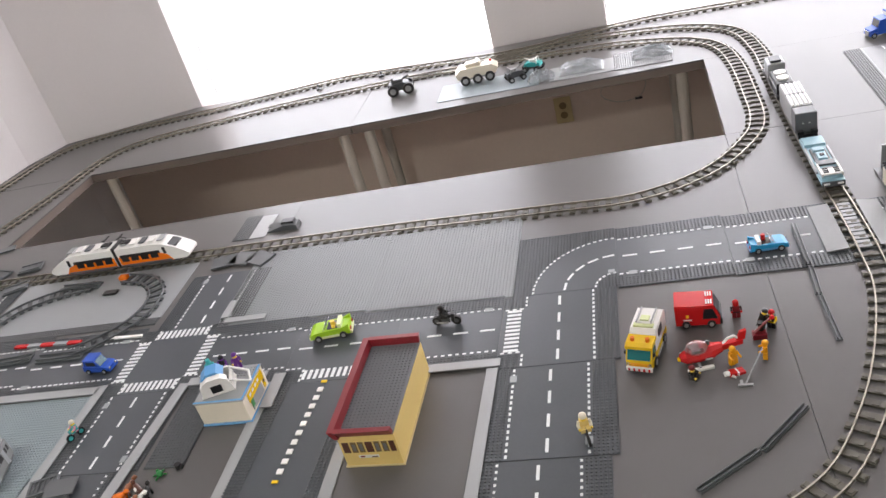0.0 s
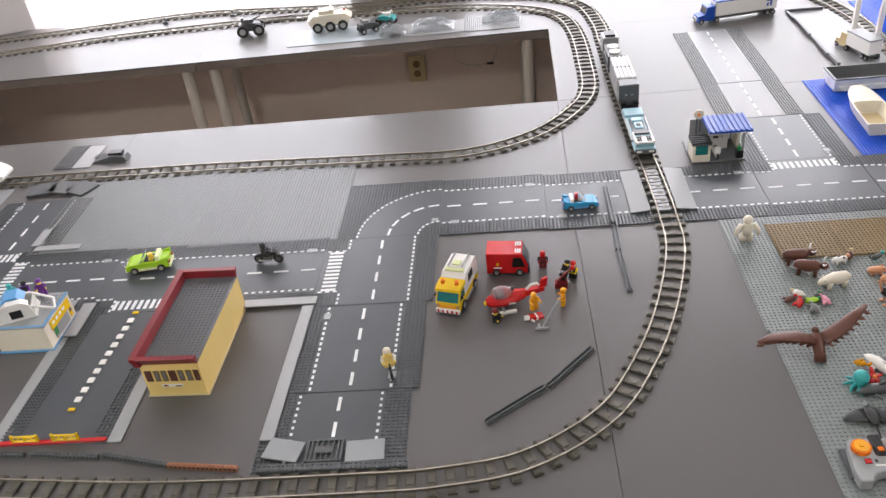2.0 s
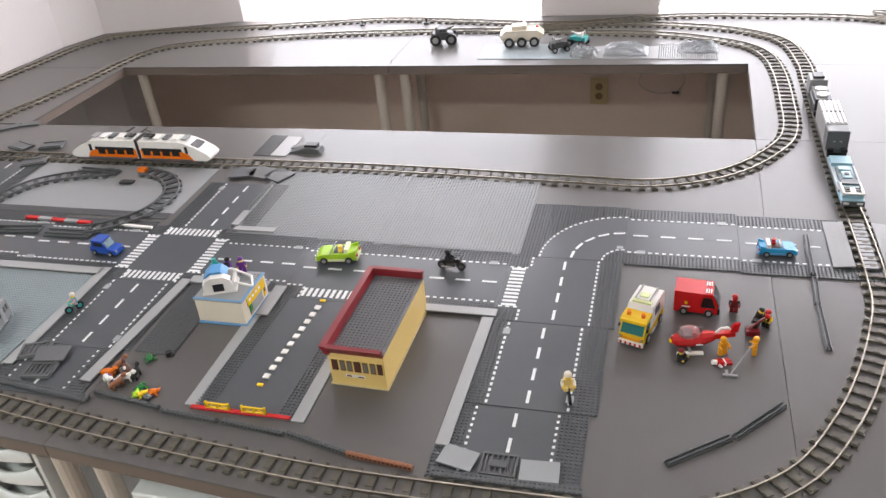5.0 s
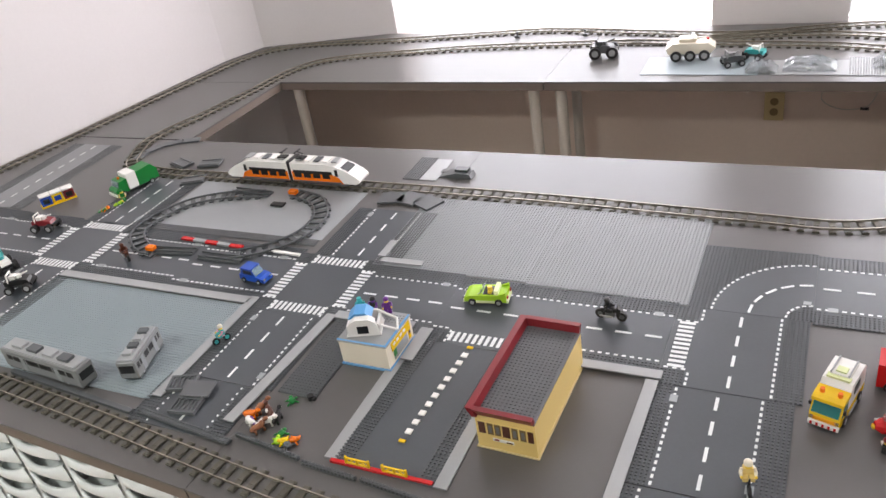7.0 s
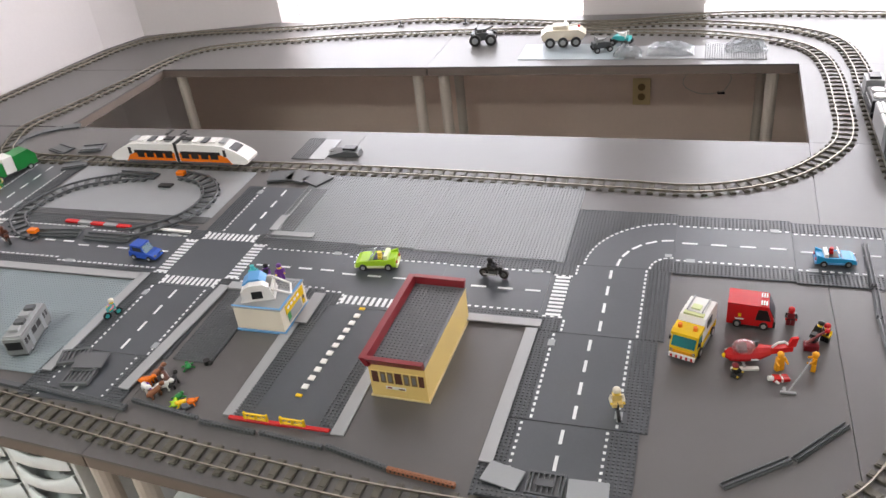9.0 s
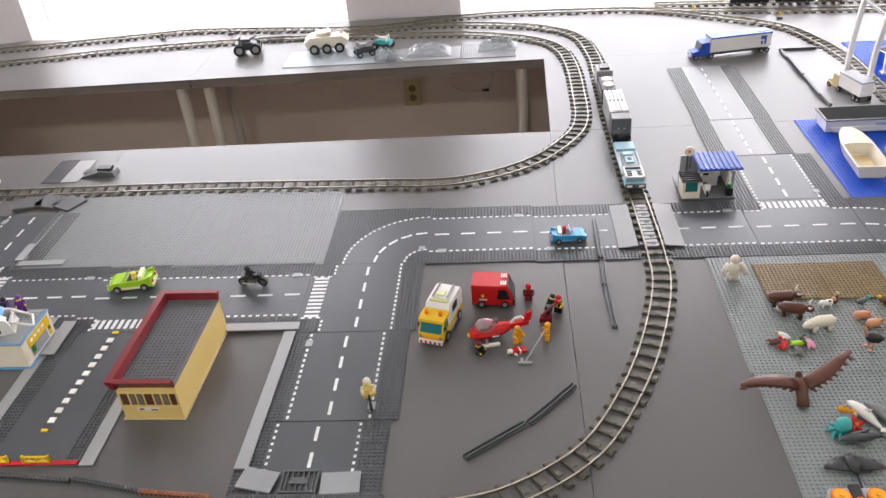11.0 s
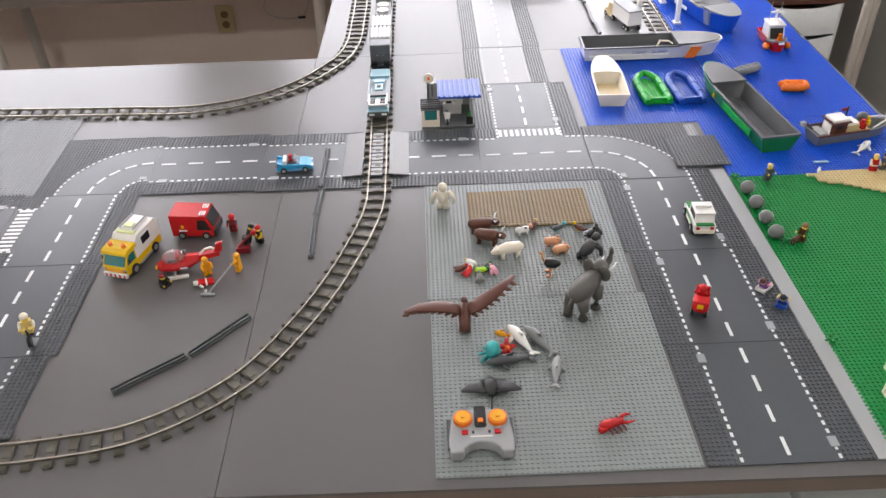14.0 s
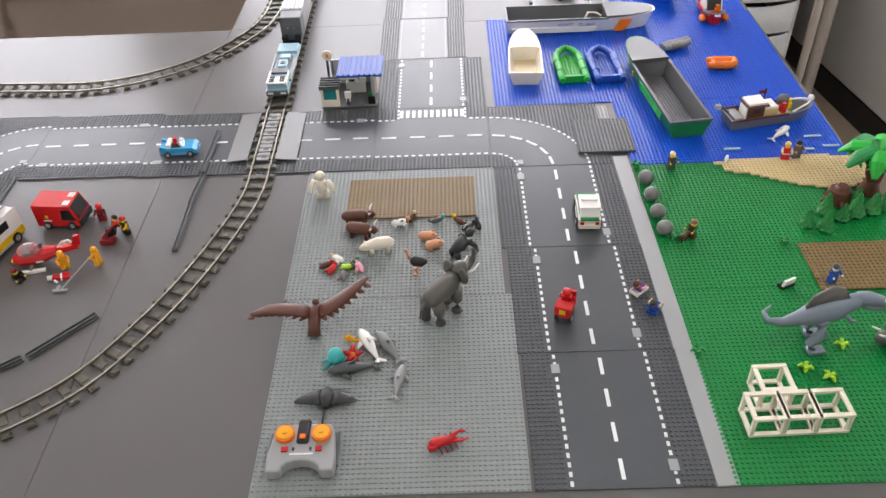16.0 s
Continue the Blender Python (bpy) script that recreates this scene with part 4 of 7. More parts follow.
figure(pose(-0.420, 0.492, 0, 0, 0, -60), "lightorange", "lightorange", "lightorange", "lightorange", "orange-suited toy figure beside the helicopter")
figure(pose(-0.362, 0.502, 0, 0, 0, 170), "lightorange", "lightorange", "lightorange", "lightorange", "orange-suited toy figure beside the helicopter")
figure(pose(-0.496, 0.462, 0, 0, 0, -30), "black", "black", "skin", "darkred", "black-suited toy figure sitting on the table", seated=True)
figure(pose(-0.394, 0.632, 0, 0, 0, -90), "black", "darkred", "red", "red", "dark red toy figure with a red helmet beside the van")
figure(pose(-0.357, 0.582, 0.008, 0, 20, 30), "brown", "black", "skin", "black", "dark toy figure behind the helicopter")
figure(pose(-0.335, 0.590, 0, 0, 0, -120), "yellow", "black", "skin", "red", "yellow toy figure with a red helmet")
figure(pose(-0.405, 0.470, 0.0, 0, 80, 200), "white", "red", "white", None, "white toy figure lying on the table")
tool = thing("toy_hose", pose(-0.392, 0.462, 0), "thin grey toy pole with a cross bar on the table", "pole")
pieces(tool, ("pole", "light", [("t", [(-16, -30, 2, 1.4), (26, 40, 24, 1.4)])]), ("cross_bar", "light", [("b", -16, -32, 0.2, 26, 5, 4)]), ("foot", "light", [("b", -22, -26, 0.2, 5, 14, 4)]))
gear = thing("rescue_gear", pose(-0.362, 0.562, 0), "pile of dark red and black toy rescue gear", "rescue gear")
pieces(gear, ("frame", "darkred", [("b", 0, 0, 0.2, 26, 18, 12), ("t", [(-10, 0, 10, 3), (8, 4, 28, 3), (22, 4, 40, 2)])]), ("barrel", "black", [("c", 4, 8, 12, 6, 18)]), ("lamp", "red", [("s", 24, 4, 42, 5, 5, 5)]))


def cyclist(m, frame_mat, torso, legs, hat, label, head="skin"):
    ob = thing("toy_bicycle", m, label, "toy bicycle", "toy two-wheelers")
    pieces(ob, ("frame", frame_mat, [("t", [(-10, 0, 9, 1.5), (-2, 0, 18, 1.5), (10, 0, 19, 1.5), (14, 0, 9, 1.5)]), ("t", [(10, 0, 19, 1.4), (11, 0, 27, 1.4)]), ("b", -4, 0, 18, 10, 6, 3)]))
    for x in (-12, 14):
        wh = part("wheel", bm_of([("c", x, 0, 9, 9, 3.5, "y")]), "tyre", ob)
        part("rim", bm_of([("c", x, 0, 9, 5, 4.4, "y")]), frame_mat, wh)
    figure(m @ Matrix.Translation((-0.004, 0, 0.018)), torso, legs, head, hat, "toy figure riding a two-wheeler", seated=True, group="riders")
    return ob


cyclist(pose(-0.690, 0.322, RD, 0, 0, -75) @ Matrix.Scale(1.2, 4), "black", "cream", "paleyellow", "cream", "small toy bicycle with a cream rider on the road")
cyclist(pose(-1.822, 0.430, RD, 0, 0, -120), "teal", "pink", "teal", "cream", "teal toy bicycle on the road's edge")
def motorcycle(m, mat, label):
    ob = thing("toy_motorcycle", m, label, "toy motorcycle", "toy two-wheelers")
    pieces(ob, ("engine", "darkgrey", [("b", 0, 0, 7, 18, 9, 11)]), ("tank", mat, [("t", [(-18, 0, 19, 3), (-8, 0, 20, 5), (6, 0, 22, 6), (14, 0, 21, 4)])]), ("fairing", mat, [("p", [(12, 12), (19, 12), (21, 26), (15, 30)], -5, 5)]), ("fork", "light", [("t", [(22, 0, 10, 2), (15, 0, 28, 2)])]), ("handlebar", "black", [("t", [(12, -10, 30, 1.5), (14, 0, 29, 1.5), (12, 10, 30, 1.5)])]), ("exhaust", "light", [("t", [(-20, -6, 8, 1.8), (6, -6, 8, 1.8)])]))
    for x in (-20, 22):
        wh = part("wheel", bm_of([("c", x, 0, 10, 10, 6, "y")]), "tyre", ob)
        part("rim", bm_of([("c", x, 0, 10, 5, 6.8, "y")]), "darkgrey", wh)
    figure(m @ Matrix.Translation((-0.006, 0, 0.018)), mat, mat, mat, mat, "toy rider in one colour on a motorcycle", seated=True, group="riders")


moto = motorcycle(pose(-1.005, 0.703, RD, 0, 0, -5) @ Matrix.Scale(1.1, 4), "black", "black toy motorcycle with a black rider on the street")
motorcycle(pose(-2.365, 0.690, RD, 0, 0, -30), "brown", "dark red toy motorcycle on the street")
scooter = thing("toy_scooter", pose(0.476, 0.334, RD, 0, 0, 68) @ Matrix.Scale(1.25, 4), "red toy three-wheeled scooter on the road", "scooter")
pieces(scooter, ("body", "red", [("b", 0, 0, 8, 34, 20, 9, 1), ("b", -14, 0, 17, 16, 22, 14, 1)]), ("front_shield", "red", [("p", [(12, 8), (18, 8), (16, 32), (12, 32)], -9, 9)]), ("light", "yellow", [("b", -22.5, 0, 20, 1, 8, 7, 0.1)]))
wheels(scooter, ((16, 0), (-12, -9), (-12, 9)), 7, 4)
figure(pose(0.476, 0.336, RD + 0.021, 0, 0, 68) @ Matrix.Scale(1.2, 4), "red", "red", "red", "red", "red toy figure riding the scooter", seated=True, group="riders")

# ---------------------------------------------------------------- trains
tram = thing("toy_passenger_train", pose(-2.122, 1.187, 0.0098, 0, 0, 0) @ Matrix.Scale(0.98, 4), "white and orange two-car toy passenger train on the rails", "toy train")
for s in (-1, 1):
    nose = [(s * 6, 14), (s * 180, 14), (s * 234, 14), (s * 245, 20), (s * 246, 28), (s * 236, 38), (s * 200, 58), (s * 168, 70), (s * 140, 74), (s * 6, 74)]
    car = part("car_body", bm_of([("p", nose, -30, 30)]), "white", tram)
    part("orange_band", bm_of([("p", [(s * 8, 13), (s * 190, 13), (s * 176, 34), (s * 146, 46), (s * 8, 46)], -31, 31)]), "orange", car)
    for k in range(4):
        part("window_pane", bm_of([("b", s * (30 + k * 34), 0, 28, 26, 63.4, 17, 0.3)]), "black", car)
    part("lower_stripe", bm_of([("b", s * 96, 0, 13.2, 176, 62.6, 5, 0.3)]), "darkgrey", car)
    part("window_band", bm_of([("b", s * 84, 0, 42, 140, 62.8, 10, 0.4)]), "black", car)
    part("cab_window", bm_of([("p", [(s * 196, 50), (s * 222, 42), (s * 203, 58.4), (s * 184, 65)], -23, 23)]), "black", car)
    part("door", bm_of([("b", s * 170, 0, 38, 10, 62.8, 22, 0.4)]), "black", car)
    part("skirt", bm_of([("b", s * 118, 0, 4, 170, 50, 10)]), "darkgrey", car)
    for k in range(5):
        part("roof_unit", bm_of([("b", s * (32 + k * 32), 0, 76, 20, 34, 4)]), "white" if k % 2 else "dark" if k == 2 else "light", car)
    part("pantograph", bm_of([("t", [(s * 26, 0, 80, 2), (s * 44, 0, 94, 2), (s * 22, 0, 101, 2)]), ("b", s * 24, 0, 100, 6, 32, 3), ("b", s * 34, 0, 78, 30, 22, 5)]), "black", car)
    for k in (50, 150):
        part("bogie", bm_of([("b", s * k, 0, 0, 44, 40, 9), ("c", s * k - 14, 0, 6, 6, 44, "y"), ("c", s * k + 14, 0, 6, 6, 44, "y")]), "black", car)
pieces(tram, ("bellows", "black", [("b", 0, 0, 10, 13, 58, 68)]))

goods = thing("toy_freight_wagon", pose(-0.111, 1.185, 0.0098, 0, 0, 90), "pale blue toy flat wagon with grey fittings on the rails", "toy train", "goods train")
pieces(goods, ("frame", "paleteal", [("b", 0, 0, 12, 236, 52, 9), ("b", -70, 0, 21, 76, 46, 9), ("b", 86, 0, 21, 44, 50, 8)]), ("deck_well", "darkgrey", [("b", 10, 0, 21, 74, 36, 4)]), ("cargo", "paleteal", [("b", -6, 0, 25, 34, 20, 9), ("b", 34, 0, 25, 20, 26, 7)]),
       ("end_beam", "dark", [("b", -118, 0, 8, 8, 50, 12)]), ("nose_plate", "white", [("b", -98, 0, 34.2, 30, 40, 3)]), *[("vent", "black", [("b", -104 + k * 9, y, 37.4, 4, 12, 2, 0.3)]) for k in range(3) for y in (-12, 12)], ("mid_deck", "darkgrey", [("b", -46, 0, 30.2, 22, 40, 5)]), *[("side_rail", "white", [("b", -84, y, 30.2, 56, 4, 8)]) for y in (-22, 22)], ("slot", "black", [("b", -6, 0, 34.2, 12, 10, 2, 0.3)]), ("headlamp", "white", [("b", -122, 15, 13, 3, 13, 5)]), ("headlamp", "white", [("b", -122, -15, 13, 3, 13, 5)]), ("console", "light", [("b", -88, 0, 30, 36, 24, 4)]),
       ("side_beam", "light", [("b", -10, 26, 20, 130, 5, 6)]), ("side_beam", "light", [("b", -10, -26, 20, 130, 5, 6)]), *[("bogie", "black", [("b", k, 0, 0, 40, 40, 12)]) for k in (-80, 80)])
box = thing("toy_container_wagon", pose(-0.111, 1.445, 0.0098, 0, 0, 90), "grey toy container wagon on the rails", "toy train", "goods train")
pieces(box, ("frame", "dark", [("b", 0, 0, 10, 238, 48, 8)]), ("container", "light", [("b", 22, 0, 18, 162, 54, 58, 1.5)]), ("cab_end", "darkgrey", [("b", -82, 0, 18, 44, 54, 57, 2)]), *[("roof_rib", "white", [("b", cx, -22 + k * 11, 76, 72, 6, 3, 0.5)]) for k in range(5) for cx in (-18, 62)],
       ("roof_gap", "darkgrey", [("b", 22, 0, 76.2, 5, 54, 2)]), *[("step", "black", [("b", -112, y, 20, 12, 16, 9)]) for y in (-17, 17)], ("end_lamp", "white", [("b", -103.5, 8, 44, 1, 6, 4, 0.1)]), ("end_lamp", "white", [("b", -103.5, -8, 44, 1, 6, 4, 0.1)]), ("buffer", "black", [("b", -116, 0, 8, 6, 46, 12)]), *[("bogie", "black", [("b", k, 0, 0, 40, 40, 11)]) for k in (-80, 80)])
eng = thing("toy_engine_wagon", pose(-0.111, 1.710, 0.0098, 0, 0, 90), "black and white toy engine wagon on the rails", "toy train", "goods train")
pieces(eng, ("frame", "black", [("b", 0, 0, 10, 232, 50, 10)]), ("hood", "black", [("b", -50, 0, 20, 110, 46, 34, 2)]), ("cab", "light", [("b", 50, 0, 20, 60, 50, 46, 2)]), ("roof_fan", "white", [("c", -70, 0, 54, 17, 5)]), ("roof_fan", "white", [("c", -26, 0, 54, 17, 5)]),
       ("roof_block", "black", [("b", 50, 0, 66, 40, 30, 7)]), ("side_rail", "light", [("b", -50, 24, 36, 100, 3, 3), ("b", -50, -24, 36, 100, 3, 3)]), *[("bogie", "black", [("b", k, 0, 0, 40, 40, 11)]) for k in (-80, 80)])

# ---------------------------------------------------------------- buildings
house = thing("toy_house", pose(-1.079, 0.420, 0, 0, 0, -1.6) @ Matrix.Diagonal((1, 1, 0.92, 1)), "pale yellow flat-roofed toy building with dark red parapet", "toy building")
pieces(house, ("wall", "paleyellow", [("b", 0, -126, 0.2, 112, 8, 84), ("b", 0, 126, 0.2, 112, 8, 84), ("b", 52, 0, 0.2, 8, 244, 84), ("b", -52, 0, 0.2, 8, 244, 84)]), ("roof", "darkgrey", [("b", 0, 0, 84.4, 112, 260, 4)]))
studs(house, cells(-0.052, -0.122, 0.052, 0.122), 0.0884, "darkgrey")
for nm, pts in (("parapet", None),):
    for sx in (-1, 1):
        if sx < 0:
            part("parapet", bm_of([("p", [(sx * 48, 84.4), (sx * 57, 84.4), (sx * 68, 104), (sx * 55, 104)], -138, 138)]), "darkred", house)
        q2 = part("parapet", bm_of([("p", [(sx * 124, 84.4), (sx * 131, 84.4), (sx * 140, 104), (sx * 129, 104)], -55, 55)]), "darkred", house)
        q2.matrix_local = Matrix.Rotation(radians(90), 4, "Z")
pieces(house, ("plinth", "tan", [("b", 0, 0, 0.1, 118, 266, 3)]), ("window_band", "paleyellow", [("b", 0, -130.3, 40, 104, 1.4, 30, 0.1)]))
for k, (wx, ww) in enumerate(((-44, 13), (-28, 11), (-14, 11), (2, 14), (18, 11), (33, 11), (47, 10))):
    shut = k in (0, 3, 6)
    w = part("window_panel", bm_of([("b", wx, -131, 40, ww, 1.6, 28, 0.2)]), "brown" if shut else "darktan", house)
    part("pane", bm_of([("b", wx, -131.9, 45, ww - 5, 0.8, 18, 0.05)]), "brown" if shut else "stone", w)
pieces(house, ("sign_bars", "white", [("b", -6, -130.6, 24, 40, 1, 7, 0.1)]), ("sign_mark", "darkred", [("b", -18, -131.2, 26, 9, 0.6, 4, 0.05)]), ("sign_mark", "brown", [("b", 6, -131.2, 25, 12, 0.6, 3, 0.05)]))

kiosk = thing("toy_kiosk", pose(-1.449, 0.490, 0), "white toy kiosk with blue base and yellow side panel", "toy building")
pieces(kiosk, ("base", "midblue", [("b", 0, 0, 0.2, 117, 117, 5)]), ("wall", "cream", [("b", 0, -54, 6.3, 112, 6, 54), ("b", 0, 54, 6.3, 112, 6, 54), ("b", -53, 0, 6.3, 6, 102, 54), ("b", 53, 0, 6.3, 6, 102, 54)]), ("roof", "light", [("b", 0, 0, 60.4, 116, 116, 4)]),
       ("roof_edge", "midblue", [("b", 0, -56, 64.5, 116, 4, 2.2), ("b", 56, 0, 64.5, 4, 108, 2.2)]), ("side_panel", "yellow", [("b", 56.6, 6, 36, 1.4, 84, 21, 0.2)]), ("side_panel", "yellow", [("b", 56.6, 42, 14, 1.4, 10, 22, 0.2)]), ("side_window", "plate", [("b", 56.6, 0, 12, 1.2, 62, 23.6, 0.1)]), *[("panel_mark", "white", [("b", 57.5, -24 + k * 15, 46, 0.8, 9, 6, 0.1)]) for k in range(4)], ("panel_mark", "green", [("b", 57.5, -26, 20, 0.8, 12, 17, 0.1)]), ("panel_mark", "black", [("b", 57.6, 42, 26, 0.8, 6, 8, 0.1)]))
studs(kiosk, cells(-0.05, 0.02, 0.052, 0.052), 0.0644, "light")
pod = thing("toy_attic_pod", pose(-1.462, 0.480, 0.0652, 0, 0, 20) @ Matrix.Scale(1.05, 4), "tilted white toy attic part with blue roof on the kiosk", "toy building part")
pieces(pod, ("wall", "white", [("p", [(-34, 0), (34, 0), (26, 30), (-26, 30)], -24, -19), ("p", [(-34, 0), (34, 0), (26, 30), (-26, 30)], 19, 24), ("b", -30, 0, 0, 6, 38, 22), ("b", 30, 0, 0, 6, 38, 22)]), ("floor", "white", [("b", 0, 0, -0.4, 70, 50, 3)]), ("window", "black", [("b", 0, -24.6, 6, 22, 1.4, 17, 0.2)]),
       ("roof", "midblue", [("p", [(-30, 30), (18, 30), (6, 42), (-16, 42)], -8, 26)]), ("ridge", "white", [("p", [(-26, 30), (26, 30), (14, 38), (-14, 38)], -25, -9)]), ("open_hatch", "white", [("t", [(34, -16, 18, 2.5), (66, -14, 2, 2.5)]), ("t", [(28, 18, 30, 2.5), (62, 18, 6, 2.5)]), ("t", [(66, -14, 2, 2.5), (62, 18, 6, 2.5)])]))
figure(pose(-1.470, 0.535, 0.066, 0, 0, -90), "purple", "black", "purple", "black", "dark purple toy figure on the kiosk roof")
figure(pose(-1.500, 0.530, 0.066, 0, 0, -60), "teal", "teal", "teal", None, "teal toy figure on the kiosk roof")
figure(pose(-1.440, 0.540, 0.066, 0, 0, -60), "purple", "purple", "skin", "purple", "purple toy figure on the kiosk roof")

station = thing("toy_police_station", pose(0.060, 1.085, 0.0022), "white toy police station with blue ribbed canopy roof", "toy building")
pieces(station, ("base", "darkgrey", [("b", 0, 0, 0, 128, 120, 3.2)]), ("booth_wall", "cream", [("b", -42, -56, 3.3, 42, 6, 18), ("b", -60, -30, 3.3, 6, 46, 44), ("b", -24, -56, 21, 6, 6, 26), ("b", -60, -56, 21, 6, 6, 26)]), ("booth_window", "tealglass", [("b", -42, -56, 21, 30, 3, 24)]),
       ("booth_roof", "darkgrey", [("b", -42, -34, 48, 48, 54, 3)]), *[("roof_bar", "black", [("b", -42, -56 + k * 11, 51.2, 48, 4, 4, 0.4)]) for k in range(5)], ("screen", "white", [("b", 4, 2, 32, 18, 4, 14)]), ("screen", "white", [("b", 30, 2, 32, 16, 4, 12)]), ("screen_face", "black", [("b", 4, -0.6, 35, 13, 1, 9, 0.1)]), ("back_wall", "light", [("b", 6, 54, 3.3, 110, 6, 62)]), ("side_wall", "cream", [("b", 60, 26, 3.3, 6, 56, 66)]), ("post", "light", [("c", 58, -48, 3.3, 4, 68)]),
       ("mast", "dark", [("c", -46, -6, 53, 3, 46), ("c", -36, 4, 53, 2, 34)]), ("emblem", "cream", [("c", -44, -9, 108, 12, 4, "y")]), ("emblem_mark", "orange", [("b", -44, -11.4, 104, 6, 1, 8, 0.1)]), ("desk", "white", [("b", 12, 10, 3.3, 46, 14, 28)]), ("counter_sign", "white", [("b", 0, -20, 52, 42, 3, 9)]))
slope = part("canopy_roof", bm_of([("p", [(-52, 70), (52, 70), (52, 75), (-52, 75)], -46, 46)]), "blue", station)
slope.matrix_local = Matrix.Translation((0.028, 0.0, 0)) @ Matrix.Rotation(radians(0), 4, "X")
for k in range(9):
    r = part("roof_rib", bm_of([("b", -48 + k * 12, 0, 75, 5, 92, 3, 0.6)]), "blue", slope)
bike = thing("toy_police_motorcycle", pose(0.058, 1.048, 0.0056, 0, 0, -90), "white toy police motorcycle under the canopy", "motorcycle")
pieces(bike, ("body", "white", [("b", 0, 0, 8, 30, 10, 12), ("b", 12, 0, 18, 8, 14, 14)]), ("seat", "black", [("b", -8, 0, 20, 16, 9, 4)]))
wheels(bike, ((-14, 0), (15, 0)), 8, 5)
bag = thing("black_case", pose(0.112, 1.040, 0.0056), "black and green toy case beside the canopy post", "case")
pieces(bag, ("case", "black", [("b", 0, 0, 0, 16, 16, 20)]), ("top", "green", [("b", 0, 0, 20, 10, 10, 9)]))

# loose curved strip beside the western curve
arc = [(-2.838, 1.262), (-2.845, 1.325), (-2.815, 1.385), (-2.755, 1.425), (-2.690, 1.447)]
bend = thing("curved_strip", pose(0, 0, 0.0004), "flat dark grey curved plastic strip beside the rails", "strip")
for (ax, ay), (bx, by) in zip(arc, arc[1:]):
    dx, dy = bx - ax, by - ay
    n = math.hypot(dx, dy)
    ox, oy = -dy / n * 0.017, dx / n * 0.017
    ex, ey = dx / n * 0.0045, dy / n * 0.0045
    pieces(bend, ("segment", "dark", [("q", [((ax + ox + ex) * 1000, (ay + oy + ey) * 1000), ((ax - ox) * 1000, (ay - oy) * 1000), ((bx - ox) * 1000, (by - oy) * 1000), ((bx + ox - ex) * 1000, (by + oy - ey) * 1000)][::-1], 0.2, 6)]))


# ---------------------------------------------------------------- harbour
def outline(length, width, bow, n=8, tip=0.0):
    """Half-open boat outline in x, y (millimetres): stern to bow and back."""
    x1 = length / 2 - bow
    right = [(-length / 2, -width / 2), (x1, -width / 2)]
    for i in range(1, n):
        a = i / n * math.pi / 2
        right.append((x1 + bow * math.sin(a), -width / 2 * math.cos(a) ** 0.8 - (tip if i == n - 1 else 0)))
    right.append((length / 2, 0))
    return right + [(x, -y) for x, y in right[-2::-1]]


def hull_bm(length, width, height, bow, keel=0.72, wall=4.0, floor=5.0, inner_back=4.0, deck=0.0):
    """A hollow hull: flared outside, rim, inside walls and floor. deck: length of the closed foredeck."""
    bm = bmesh.new()
    out = outline(length, width, bow)
    low = [(x * 0.93 - length * 0.015, y * keel) for x, y in out]
    inn = outline(length - 2 * wall - deck, width - 2 * wall, max(2, bow * (0.9 if deck == 0 else 0.08)))
    inn = [(x - deck / 2, y) for x, y in inn]
    sheer = lambda x: height * (1 + 0.16 * max(0.0, x / (length / 2)) ** 2)
    a = [bm.verts.new((x, y, 0.3)) for x, y in low]
    b = [bm.verts.new((x, y, sheer(x))) for x, y in out]
    c = [bm.verts.new((x, y, sheer(x))) for x, y in inn]
    d = [bm.verts.new((x * 0.93 - length * 0.015, y * keel, floor)) for x, y in inn]
    n = len(out)
    bm.faces.new(a[::-1])
    bm.faces.new(d).material_index = 1
    for i in range(n):
        j = (i + 1) % n
        bm.faces.new((a[i], a[j], b[j], b[i]))
        bm.faces.new((b[i], b[j], c[j], c[i]))
        bm.faces.new((c[i], c[j], d[j], d[i])).material_index = 1
    bmesh.ops.recalc_face_normals(bm, faces=bm.faces)
    bmesh.ops.scale(bm, vec=(MM, MM, MM), verts=bm.verts)
    return bm


def boat(m, mat, size, label, rows=(), name="toy_boat", inside=None, **k):
    ob = thing(name, m, label, "toy boat", "toy boats")
    part("hull", hull_bm(*size, **k), mat, ob).data.materials.append(M[inside or mat])
    pieces(ob, *rows)
    return ob


SEA = 0.0040
boat(pose(0.480, 1.205, SEA, 0, 0, 87), "cream", (222, 82, 34, 120), "cream white toy rowing boat on the blue sea", [("floor", "tan", [("b", -40, 0, 5, 96, 50, 2)])], deck=84)


